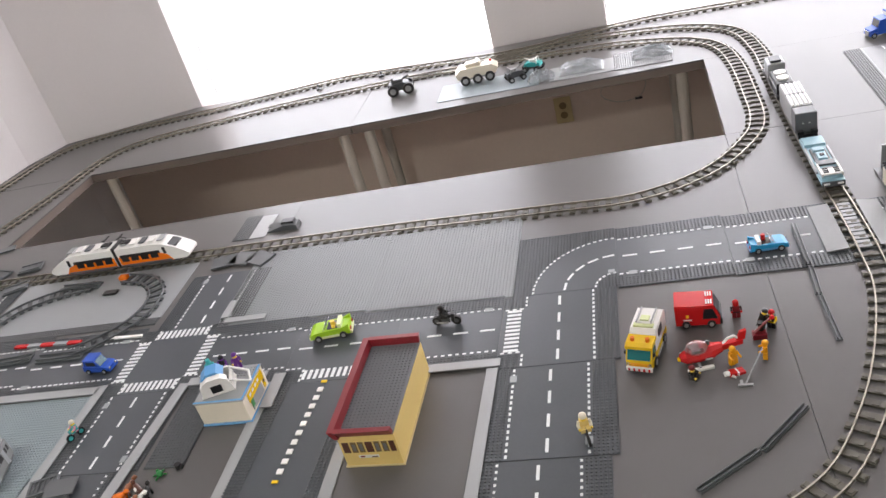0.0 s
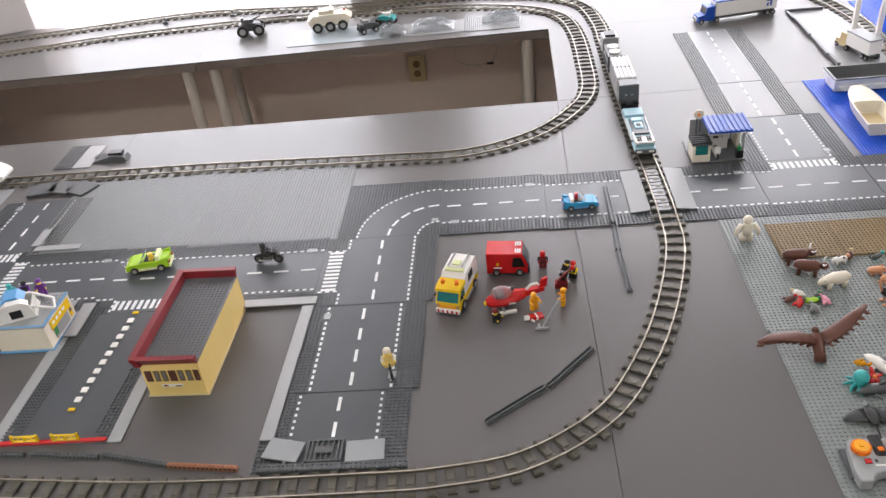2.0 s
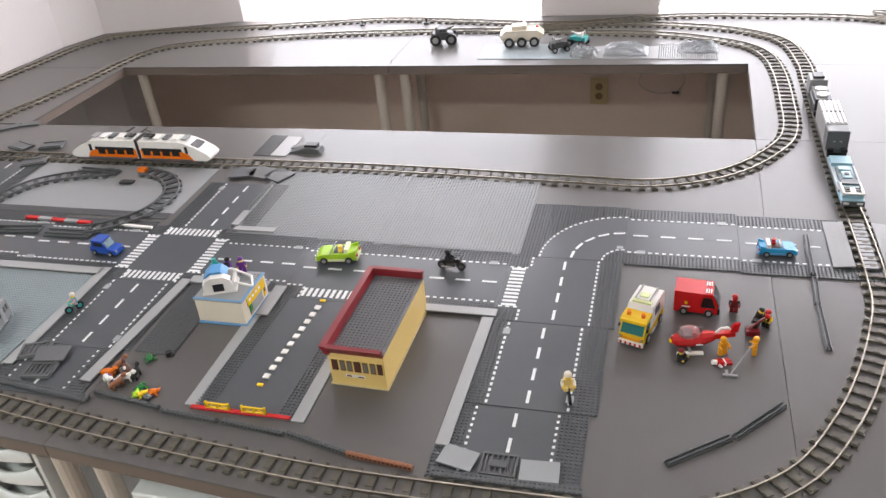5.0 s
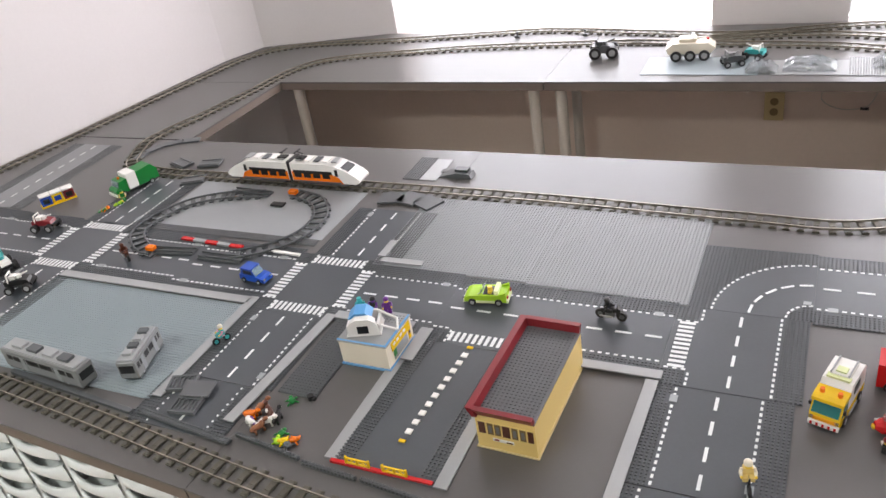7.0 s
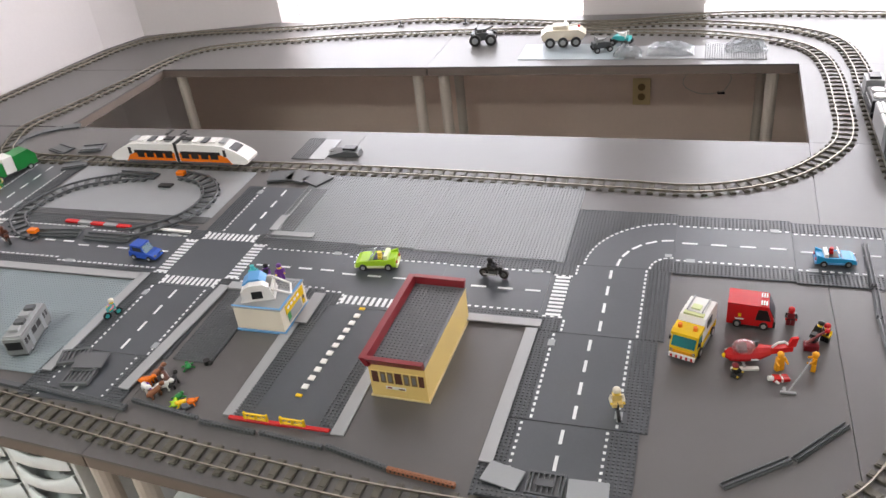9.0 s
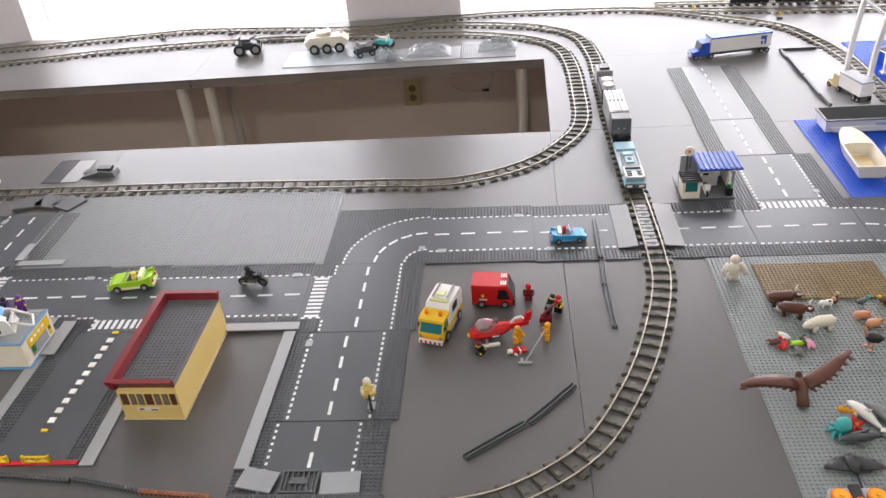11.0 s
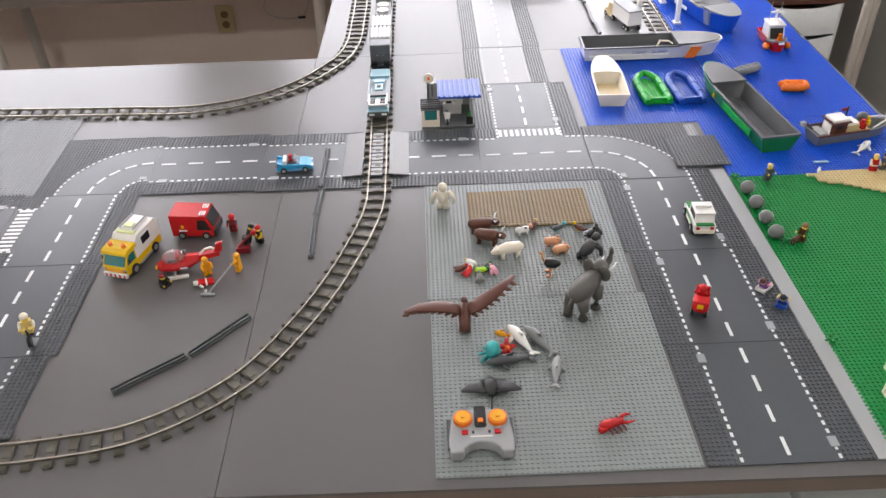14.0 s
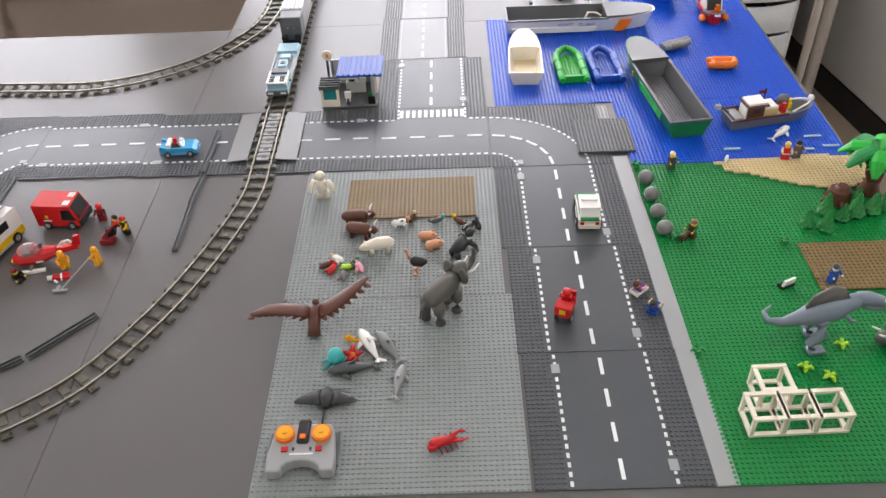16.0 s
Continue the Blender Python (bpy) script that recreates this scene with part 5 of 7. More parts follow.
def dinghy(m, mat, label, length=165, width=76):
    ob = thing("toy_dinghy", m, label, "toy boat", "toy boats")
    l, w = length / 2, width / 2
    pieces(ob, ("tube", mat, [("t", [(-l, -w + 9, 11, 7), (-l + 12, -w + 9, 11, 9.5), (l * 0.45, -w + 9, 12, 9.5), (l * 0.75, -w * 0.45, 14, 9), (l - 8, 0, 16, 8), (l * 0.75, w * 0.45, 14, 9), (l * 0.45, w - 9, 12, 9.5), (-l + 12, w - 9, 11, 9.5), (-l, w - 9, 11, 7)])]),
           ("floor", mat, [("q", [(-l + 8, -w + 10), (l * 0.4, -w + 10), (l - 14, 0), (l * 0.4, w - 10), (-l + 8, w - 10)], 0.3, 5)]), ("transom", mat, [("b", -l + 12, 0, 4, 8, width - 24, 14)]))
    for s in (-1, 1):
        for k in (-0.45, 0.1):
            pieces(ob, ("band", mat, [("c", l * k, s * (w - 9), 11.5, 10.6, 8, "x")]))
    studs(ob, cells(-l * 0.001 + 0, -w * 0.0005, l * 0.0006, w * 0.0005), 0.005, mat)
    return ob


dinghy(pose(0.587, 1.174, SEA, 0, 0, 92), "brightgreen", "bright green toy inflatable dinghy on the sea")
dinghy(pose(0.670, 1.170, SEA, 0, 0, 93), "blue", "blue toy inflatable dinghy on the sea")
dinghy(pose(0.952, 1.152, SEA, 0, 0, -5), "orange", "small orange toy life raft on the sea", 72, 42)
dinghy(pose(0.866, 1.257, SEA, 0, 0, 20), "seagrey", "small grey toy raft on the sea", 80, 30)
boat(pose(0.776, 1.040, SEA, 0, 0, 97) @ Matrix.Diagonal((0.98, 0.90, 0.80, 1)), "green", (400, 104, 52, 150), "green toy cargo ship with dark grey open hold",
     [("gunwale", "darkgrey", [("b", -198, 0, 50, 6, 104, 6), ("b", -62, 49, 50, 270, 7, 6), ("b", -62, -49, 50, 270, 7, 6)]), ("foredeck", "darkgrey", [("q", [(x * 0.97, y * 0.96) for x, y in outline(400, 104, 150) if x > 60] , 52, 61)]), ("hold_floor", "darkgrey", [("b", -60, 0, 4.5, 240, 66, 4)]), *[("hold_rib", "dark", [("b", -60, -28 + k * 8, 8.5, 236, 4.4, 2, 0.4)]) for k in range(8)],
      ("side_stripe", "brightgreen", [("b", -70, 51, 22, 150, 3, 20)]), ("emblem", "yellow", [("b", 60, 50, 22, 8, 3, 14)])], deck=110, inside="darkgrey", name="toy_cargo_ship")
cg = boat(pose(0.640, 1.402, SEA, 0, 0, 0) @ Matrix.Diagonal((1, 1, 0.80, 1)), "white", (392, 92, 48, 130), "white toy coast guard ship with red stripe and grey deck",
          [("gunwale", "darkgrey", [("b", -62, 44, 47, 264, 6, 5), ("b", -62, -44, 47, 264, 6, 5), ("b", -193, 0, 47, 6, 90, 5)]), ("foredeck", "darkgrey", [("q", [(x * 0.97, y * 0.95) for x, y in outline(392, 92, 130) if x > 62], 48, 57)]), ("hold_floor", "darkgrey", [("b", -64, 0, 4.5, 240, 58, 4)]),
           ("ladder_arch", "cream", [("t", [(10, -20, 30, 3), (18, -20, 58, 3), (40, -24, 58, 3), (52, -30, 50, 3)])])], deck=110, inside="darkgrey", name="toy_coast_guard_ship")
part("red_stripe", bm_of([("p", [(84, 6), (112, 6), (130, 44), (100, 44)], -47, -44.2)]), "orange", cg)
part("lower_band", bm_of([("p", [(-170, 6), (30, 6), (40, 22), (-180, 22)], -45, -36)]), "white", cg)
for word, x in (("COAST", -62), ("GUARD", -8)):
    cu = bpy.data.curves.new("lettering", "FONT")
    cu.body, cu.size, cu.extrude = word, 0.0125, 0.0004
    ob = new("lettering", cu)
    me = bpy.data.meshes.new_from_object(ob)
    bpy.data.objects.remove(ob)
    me.materials.append(M["blue"])
    ob = new("lettering", me)
    ob.parent = cg
    ob.matrix_local = Matrix.Translation((x * MM, -0.0466, 0.028)) @ Matrix.Rotation(radians(84), 4, "X")
# hold walls and floor take a lighter grey: reflected light put into the colour
boat(pose(0.862, 1.698, SEA, 0, 0, -76.5) @ Matrix.Diagonal((0.91, 0.86, 0.80, 1)), "sea", (430, 128, 60, 170), "blue toy cargo boat in the harbour, grey hold lightened for reflected light",
     [*[("rim", "seagrey", [("b", -62, y, 58, 306, 7, 6)]) for y in (60, -60)], ("foredeck", "seagrey", [("q", [(x * 0.985, y * 0.98) for x, y in outline(430, 128, 170) if x > 105], 62, 71)]), ("hold_floor", "light", [("b", -56, 0, 4.5, 290, 80, 5)]),
      *[("hold_rib", "plate", [("b", -170 + k * 40, 0, 9.6, 8, 78, 8)]) for k in range(7)], ("lettering_bar", "white", [("b", -120, -64, 38, 46, 3, 14)]), ("lettering_bar", "white", [("b", -20, -64, 20, 80, 3, 12)])], deck=56, inside="light", name="toy_cargo_ship")
rescue = boat(pose(0.996, 1.435, SEA, 0, 0, -91), "red", (124, 56, 26, 50), "red and white toy rescue boat with orange floats",
              [("cabin", "white", [("p", [(-34, 22), (22, 22), (8, 58), (-30, 58)], -22, 22)]), ("roof", "white", [("b", -10, 0, 58, 52, 46, 5)]), ("window", "black", [("p", [(22.5, 26), (24, 26), (12, 52), (10, 52)], -18, 18)]), ("mast", "white", [("b", -10, 0, 63, 5, 5, 34), ("b", -10, 0, 88, 6, 34, 5), ("b", -4, 10, 63, 20, 8, 8)]),
               ("antenna", "light", [("c", -20, 14, 63, 1, 52), ("c", -20, -14, 63, 1, 52)]), ("crew", "orange", [("b", 30, 6, 16, 10, 12, 18), ("c", 30, 6, 34, 5, 9)]), ("bow_fender", "darkgrey", [("t", [(24, -26, 24, 5), (48, -16, 27, 5), (62, 0, 29, 5), (48, 16, 27, 5), (24, 26, 24, 5)])]), ("bow_lamp", "white", [("b", 64, 0, 26, 6, 14, 5)])])
for s in (-1, 1):
    pieces(rescue, ("float", "orange", [("s", 34, s * 30, 10, 14, 9, 9)]))
fish = boat(pose(0.985, 0.908, SEA, 0, 0, 11), "seagrey", (196, 58, 26, 80), "grey toy fishing boat with brown cabin and crew",
            [("gunwale", "brown", [("b", -34, 28, 25, 130, 4, 4), ("b", -34, -28, 25, 130, 4, 4)]), ("deck", "tan", [("b", -20, 0, 16, 130, 46, 4)]), ("cabin", "brown", [("b", -42, 0, 20, 36, 40, 30)]), ("cabin_front", "tan", [("b", -8, 0, 20, 34, 38, 20)]), ("cabin_roof", "white", [("b", -40, 0, 52, 40, 36, 5)]), ("cabin_roof", "brown", [("b", -40, 0, 49, 48, 46, 3)]), ("hatch", "white", [("b", -6, 0, 40, 28, 32, 4)]),
             ("side_window", "black", [("b", -42, 0, 34, 16, 41, 10, 0.2)]), ("window_frame", "white", [("b", -62, 0, 22, 3, 30, 24)]), ("stern_box", "light", [("b", -80, 0, 20, 20, 40, 8)]), ("bow_rail", "white", [("t", [(40, -26, 30, 2), (80, -12, 36, 2), (96, 0, 38, 2)]), ("t", [(40, 26, 30, 2), (80, 12, 36, 2), (96, 0, 38, 2)])]), ("mast", "black", [("c", -20, 0, 55, 1.8, 26)]), ("flag", "darkred", [("b", -26, 0, 70, 18, 1.5, 8, 0.1)]),
             ("lamp", "white", [("s", 94, 0, 42, 7, 7, 7)]), ("crew", "yellow", [("b", 46, 4, 22, 9, 14, 14), ("c", 46, 4, 36, 5, 8)]), ("crew", "red", [("b", 26, -8, 22, 10, 14, 14), ("c", 26, -8, 36, 5, 8)]), ("net", "darkgrey", [("s", 36, 12, 40, 14, 12, 12)]), ("hook_arm", "dark", [("t", [(-88, 10, 26, 2), (-108, 14, 44, 2)])]), ("bucket", "light", [("b", -114, 16, 36, 12, 10, 10)])], name="toy_fishing_boat")
# quay, crane, trucks
tile(0.528, 1.466, 0.742, 2.030, "oldroad", "grey quay plate with dark rim beside the harbour", thick=2.0, name="quay_plate")
rim = thing("quay_border", pose(0, 0, 0.0024), "uneven dark grey rim strips of the quay", "rim")
pieces(rim, ("strip", "dark", [("b", 582, 2032, 0, 122, 10, 9)]), *[("strip", "darkgrey", [("b", 524 + (k % 2) * 3, 1995 - k * 82, 0, 9, 80, 6 + (k % 3) * 2)]) for k in range(6)])
crane = thing("toy_gantry_crane", pose(0.712, 1.699, 0.002), "white toy gantry crane standing over the harbour rails", "crane")
for sx in (-1, 1):
    for sy in (-1, 1):
        pieces(crane, ("leg", "white", [("p", [(sx * 60 - 6, 0.2), (sx * 60 + 6, 0.2), (sx * 58 + 7, 130), (sx * 34 + 6, 380), (sx * 34 - 6, 380), (sx * 58 - 7, 130)], sy * 84 - 6, sy * 84 + 6)]), ("foot", "white", [("b", sx * 60, sy * 84, 0.2, 22, 22, 6)]))
    pieces(crane, ("side_beam", "white", [("b", sx * 34, 0, 374, 12, 184, 14)]), ("brace", "light", [("b", sx * 47, 0, 235, 6, 160, 8)]))
pieces(crane, ("bridge", "white", [("b", 0, -60, 389, 120, 24, 16)]), ("bridge", "white", [("b", 0, 60, 389, 120, 24, 16)]), ("trolley", "light", [("b", 0, 0, 389, 40, 90, 14)]))


def lorry(m, cab_mat, box_mat, roof_mat, label, length=190, emblem=None):
    ob = thing("toy_lorry", m, label, "toy lorry", "toy lorries")
    l = length / 2
    pieces(ob, ("frame", "darkgrey", [("b", 0, 0, 9, length - 16, 26, 7)]), ("trailer", box_mat, [("b", -26, 0, 22, length - 62, 50, 46, 1)]), ("trailer_roof", roof_mat, [("b", -26, 0, 68, length - 60, 52, 5)]),
           ("cab", cab_mat, [("p", [(l - 54, 10), (l - 20, 10), (l - 20, 30), (l - 26, 56), (l - 54, 58)], -23, 23)]), ("bonnet", cab_mat, [("p", [(l - 20, 8), (l + 4, 8), (l + 2, 26), (l - 20, 31)], -20, 20)]), ("windscreen", "black", [("p", [(l - 20.5, 33), (l - 19, 33), (l - 25, 53), (l - 26.5, 53)], -19, 19)]),
           ("grille", "chrome", [("b", l + 4.5, 0, 9, 2, 26, 14)]), ("fender", cab_mat, [("b", l - 8, 0, 8, 22, 48, 10)]), ("exhaust", "light", [("c", l - 56, 21, 20, 2.4, 48)]))
    if emblem:
        for y in (-25.4, 25.4):
            pieces(ob, ("emblem", emblem, [("b", -l + 26, y, 32, 7, 1, 30, 0.2), ("b", -l + 36, y, 50, 14, 1, 12, 0.2), ("b", -l + 38, y, 32, 7, 1, 12, 0.2)]))
    wheels(ob, [(x, s * 21) for x in (-l + 16, -l + 36, l - 62, l - 8) for s in (-1, 1)], 9, 8)
    return ob


lorry(pose(0.352, 2.030, 0, 0, 0, 190), "blue", "white", "blue", "blue toy lorry with a long white trailer on the table", 276, "blue")
lorry(pose(0.611, 1.634, 0.0025, 0, 0, 105) @ Matrix.Scale(0.86, 4), "tan", "white", "plate", "white toy lorry with tan cab and grey roof on the quay", 184)

# ---------------------------------------------------------------- park and beach
STEP = 0.016
sand = thing("sand_plates", pose(0, 0, 0.0040), "stepped tan studded plates as a sandy beach", "beach")
lower = lambda x: float(np.interp(x, [0.828, 0.850, 0.89, 0.959, 1.008, 1.064, 1.12], [0.742, 0.716, 0.706, 0.671, 0.653, 0.655, 0.690]))
upper = lambda x: float(np.interp(x, [0.835, 0.90, 0.96, 1.04, 1.12], [0.752, 0.764, 0.760, 0.768, 0.756]))
x = 0.828
row = []
while x < 1.118:
    y0, y1 = round(lower(x) / 0.008) * 0.008, round(upper(x) / 0.008) * 0.008
    pieces(sand, ("strip", "tan", [("b", (x + STEP / 2) * 1000, (y0 + y1) * 500, 0, STEP * 1000 - 0.2, (y1 - y0) * 1000, 3.2, 0.2)]))
    row += cells(x, y0, x + STEP, y1)
    x += STEP
studs(sand, row, 0.0032, "tan")
foam = thing("foam_tiles", pose(0, 0, 0.0040), "white and blue printed wave tiles on the sea", "tiles")
pieces(foam, *[("wave", "paleteal", [("b", x, y, 0, 34, 7, 2.4, 0.3)]) for x, y in ((1060, 838), (1085, 800), (880, 800), (1030, 790))])
for i, (x, y) in enumerate(((0.678, 0.692), (0.678, 0.637), (0.679, 0.583), (0.681, 0.533))):
    solid("boulder", pose(x, y, SEA + 0.014, 12 * i, 20 * i, 37 * i), [("stone", [("s", 0, 0, 0, 15.5, 15, 14)])], "round grey toy boulder at the grass edge", "boulder", "boulders", smooth=True)
for x, y, r in ((0.672, 0.752, 10), (0.70, 0.52, 50), (0.672, 0.240, 0), (0.890, 0.497, 30), (0.898, 0.245, 80), (0.856, 0.181, 20), (0.826, 0.200, 70)):
    t = thing("toy_plant", pose(x, y, SEA, 0, 0, r), "small green toy plant on the grass plate", "plant", "small plants")
    pieces(t, ("stem", "green", [("c", 0, 0, 0, 2.5, 6)]), *[("leaf", "grass" if y > 0.25 or x < 0.8 else "lime", [("t", [(0, 0, 4, 1.6), (7 * math.cos(a), 7 * math.sin(a), 7, 2.8), (12 * math.cos(a), 12 * math.sin(a), 3, 1)], 1.4)]) for a in (0, 1.6, 3.1, 4.7)])


def conifer(x, y, h):
    t = thing("toy_fir_tree", pose(x, y, SEA, 0, 0, 40 * h), "dark green toy fir tree on the grass", "tree", "toy fir trees")
    pieces(t, ("trunk", "brown", [("c", 0, 0, 0, 3, h * 0.25)]))
    rows = []
    for k in range(5):
        z, r = h * (0.15 + 0.16 * k), h * (0.34 - 0.058 * k)
        rows.append(("tier", "green", [("k", 0, 0, z, r, r * 0.35, h * 0.2)] + [("k", r * 0.8 * math.cos(a), r * 0.8 * math.sin(a), z - 1, r * 0.3, 0.4, h * 0.14) for a in [i * math.tau / 7 + k * 0.4 for i in range(7)]]))
    pieces(t, *rows)


for x, y, h in ((0.946, 0.543, 38), (0.975, 0.530, 44), (0.992, 0.578, 46), (1.015, 0.556, 38), (1.043, 0.568, 52), (1.077, 0.575, 46), (1.105, 0.585, 50), (1.058, 0.600, 40)):
    conifer(x, y, h)
rock = thing("toy_tree_stump", pose(1.030, 0.618, SEA), "reddish brown toy rock or stump among the firs", "stump")
pieces(rock, ("stump", "brown", [("k", 0, 0, 0, 26, 19, 24), ("k", 6, 3, 20, 18, 10, 10)]), *[("root", "brown", [("t", [(0, 0, 8, 6), (26 * math.cos(a), 26 * math.sin(a), 6, 5), (34 * math.cos(a), 34 * math.sin(a), 1, 2)])]) for a in (0.3, 1.8, 3.3, 4.6)])
palm = thing("toy_palm_tree", pose(1.098, 0.640, SEA), "toy palm tree with brown trunk and green leaves", "palm tree")
pieces(palm, ("base", "brown", [("k", 0, 0, 0, 22, 12, 26)]), ("trunk", "brown", [("t", [(0, 0, 20, 8), (-10, 4, 44, 7), (-14, 6, 74, 6)])]), ("trunk", "brown", [("t", [(8, 0, 18, 7), (20, 8, 46, 6), (24, 8, 80, 5)])]))
for i in range(8):
    a = i * math.tau / 8 + 0.3
    c, s = math.cos(a), math.sin(a)
    shapes = [("t", [(0, 6, 82, 4), (22 * c, 6 + 22 * s, 94, 9), (48 * c, 6 + 48 * s, 88, 10), (70 * c, 6 + 70 * s, 70, 3)], 1.6)]
    for f in (0.35, 0.55, 0.75):
        for w in (-1, 1):
            px, py = 62 * f * c, 6 + 62 * f * s
            shapes.append(("t", [(px, py, 92 - 10 * f, 3), (px - w * 16 * s + 6 * c, py + w * 16 * c + 6 * s, 84 - 12 * f, 1)], 1.8))
    pieces(palm, ("leaf", "brightgreen" if i % 2 else "grass", shapes))
figure(pose(0.738, 0.738, SEA, 0, 0, -70), "dark", "dark", "skin", "paleyellow", "blonde toy figure in grey at the water's edge")
figure(pose(0.728, 0.520, SEA, 0, 0, -150), "green", "brown", "skin", "copper", "green and brown toy figure on the grass")
solid("toy_dog", pose(0.712, 0.512, SEA, 0, 0, 30), [("brown", [("t", [(-8, 0, 9, 4), (0, 0, 10, 5), (8, 0, 13, 4), (13, 0, 14, 2)]), ("c", -6, 3, 0, 1.6, 8), ("c", -6, -3, 0, 1.6, 8), ("c", 5, 3, 0, 1.6, 8), ("c", 5, -3, 0, 1.6, 8)])], "small brown toy dog beside a figure", "toy animal", smooth=True)
figure(pose(0.972, 0.752, SEA + 0.0045, 0, 0, -100), "cream", "red", "skin", "paleyellow", "toy figure with long pale hair on the beach")
figure(pose(0.996, 0.756, SEA + 0.0045, 0, 0, -80), "dark", "dark", "nougat", "black", "dark toy figure on the beach")
solid("toy_bird", pose(0.852, 0.748, SEA + 0.005, 0, 0, 60), [("white", [("t", [(-7, 0, 4, 2), (0, 0, 8, 4), (6, 0, 12, 2.5)]), ("c", 0, 1.5, 0, 1, 5)])], "small white toy gull on the beach", "toy animal", smooth=True)
for (x, y, r), deck, torso in (((0.606, 0.381, 40), "white", "pink"), ((0.623, 0.336, 55), "blue", "tan")):
    b = thing("toy_sledge", pose(x, y, SEA, 0, 0, r), ("white" if deck == "white" else "blue") + " toy kick sledge on the road's edge", "sledge", "toy sledges")
    pieces(b, ("tray", deck, [("b", 0, 0, 1, 30, 18, 3, 1), ("b", 0, 8, 3, 30, 2.5, 5), ("b", 0, -8, 3, 30, 2.5, 5), ("b", -14, 0, 3, 2.5, 16, 5)]))
    figure(pose(x, y, SEA + 0.004, 0, -25, r), torso, "purple" if deck == "white" else "blue", "skin", "brown" if deck == "white" else "black", "toy figure sitting in a small sledge", seated=True)
frame3 = thing("white_truss", pose(0.707, 0.079, SEA, 0, 0, 1.5), "white open toy truss frame on the grass plate", "truss")


def truss_cell(ox, oy, s=44, h=40):
    rows = []
    for dx in (0, s):
        for dy in (0, s):
            rows.append(("post", "cream", [("b", ox + dx, oy + dy, 5, 6, 6, h - 9, 0.6)]))
    for z in (0, h - 5):
        rows += [("bar", "cream", [("b", ox + s / 2, oy + dy, z, s + 7, 7, 5, 0.6)]) for dy in (0, s)] + [("bar", "cream", [("b", ox + dx, oy + s / 2, z, 7, s - 7, 4.6, 0.6)]) for dx in (0, s)]
    pieces(frame3, *rows)


for ox, oy in ((0, 0), (46, 0), (92, 0), (28, 50)):
    truss_cell(ox, oy)

# ---------------------------------------------------------------- toy animals, each one plain shape


def animal(m, rows, label, name="toy_animal"):
    return solid(name, m, rows, label, "toy animal", "toy animals", smooth=True)


def four_legs(l, w, h, r):
    return [("t", [(x, y, h + 2, r * 1.15), (x + 1, y, h * 0.5, r), (x, y, 0.4, r * 1.1)]) for x in (-l, l) for y in (-w, w)]


Z = 0.0040
animal(pose(0.272, 0.345, Z, 0, 0, 47) @ Matrix.Scale(0.93, 4), [("animalgrey", [("t", [(-44, 0, 56, 8), (-34, 0, 56, 18), (-8, 0, 57, 22), (18, 0, 60, 21), (34, 0, 66, 15)], 0.95), ("s", 47, 0, 74, 17, 14, 16), ("t", [(58, 0, 70, 9), (70, 0, 66, 7), (82, 0, 74, 6), (86, 0, 88, 5), (82, 0, 98, 4.4)]),
        ("s", 36, 18, 74, 5, 12, 17), ("s", 36, -18, 74, 5, 12, 17), ("t", [(-44, 0, 58, 3), (-55, 0, 44, 2.5), (-57, 0, 30, 2)])] + [("t", [(x, y * 0.8, 50, 13), (x + d, y, 26, 9.6), (x + d * 1.6, y, 4, 9), (x + d * 1.6, y, 0.4, 10)]) for x, y, d in ((-26, 15, -2), (-26, -15, 2), (22, 15, 3), (22, -15, -1))]),
        ("white", [("t", [(56, 9, 62, 3), (72, 13, 64, 2.5), (84, 14, 72, 1)]), ("t", [(56, -9, 62, 3), (72, -13, 64, 2.5), (84, -14, 72, 1)])])], "grey toy elephant with white tusks and raised trunk", "toy_elephant")
LEFT = [(-2, 8, 34, 3.4), (-12, 30, 42, 4.0), (-24, 52, 50, 3.6), (-40, 76, 62, 2.6), (-56, 100, 75, 0.9)]
RIGHT = [(-2, -8, 34, 3.4), (-4, -34, 41, 4.0), (-2, -62, 44, 3.6), (0, -88, 44, 2.8), (8, -118, 40, 0.9)]
TIPS = [("t", [(x - 2, y, z - 1.5, 1.6), (x + 10, y + d * 8, z - 3.5, 1.8), (x + 17 - k, y + d * 15, z - 5, 0.6)], 3.4) for d, row in ((1, LEFT), (-1, RIGHT)) for k, (x, y, z) in enumerate([tuple(a + (b - a) * f for a, b in zip(p[:3], q[:3])) for p, q in zip(row, row[1:]) for f in (0.1, 0.6)])]
animal(pose(0.061, 0.322, Z, 0, 0, -92) @ Matrix.Scale(0.88, 4), [("brown", TIPS + [("t", [(-30, 0, 27, 2), (-22, 0, 33, 8), (0, 0, 28, 12), (18, 0, 14, 10), (28, 0, 3, 11)], 1.1), ("s", -25, 0, 39, 8, 7, 7.5), ("t", LEFT, 4.4), ("t", RIGHT, 4.4)])], "reddish brown toy eagle with spread wings", "toy_eagle")
for (x, y, r), s in (((0.108, 0.590, -2), 1.0), ((0.118, 0.552, -20), 0.9)):
    animal(pose(x, y, Z, 0, 0, r), [("brown", [("t", [(-26, 0, 20, 5), (-18, 0, 20, 11), (0, 0, 20, 12), (14, 0, 21, 12), (22, 0, 22, 8)]), ("s", 29, 0, 24, 9, 7, 8)] + four_legs(15, 6, 14, 4)), ("white", [("t", [(27, 6, 30, 2), (28, 13, 33, 1.8), (32, 15, 38, 0.6)]), ("t", [(27, -6, 30, 2), (28, -13, 33, 1.8), (32, -15, 38, 0.6)])])], "reddish brown toy bull with white horns", "toy_bull")
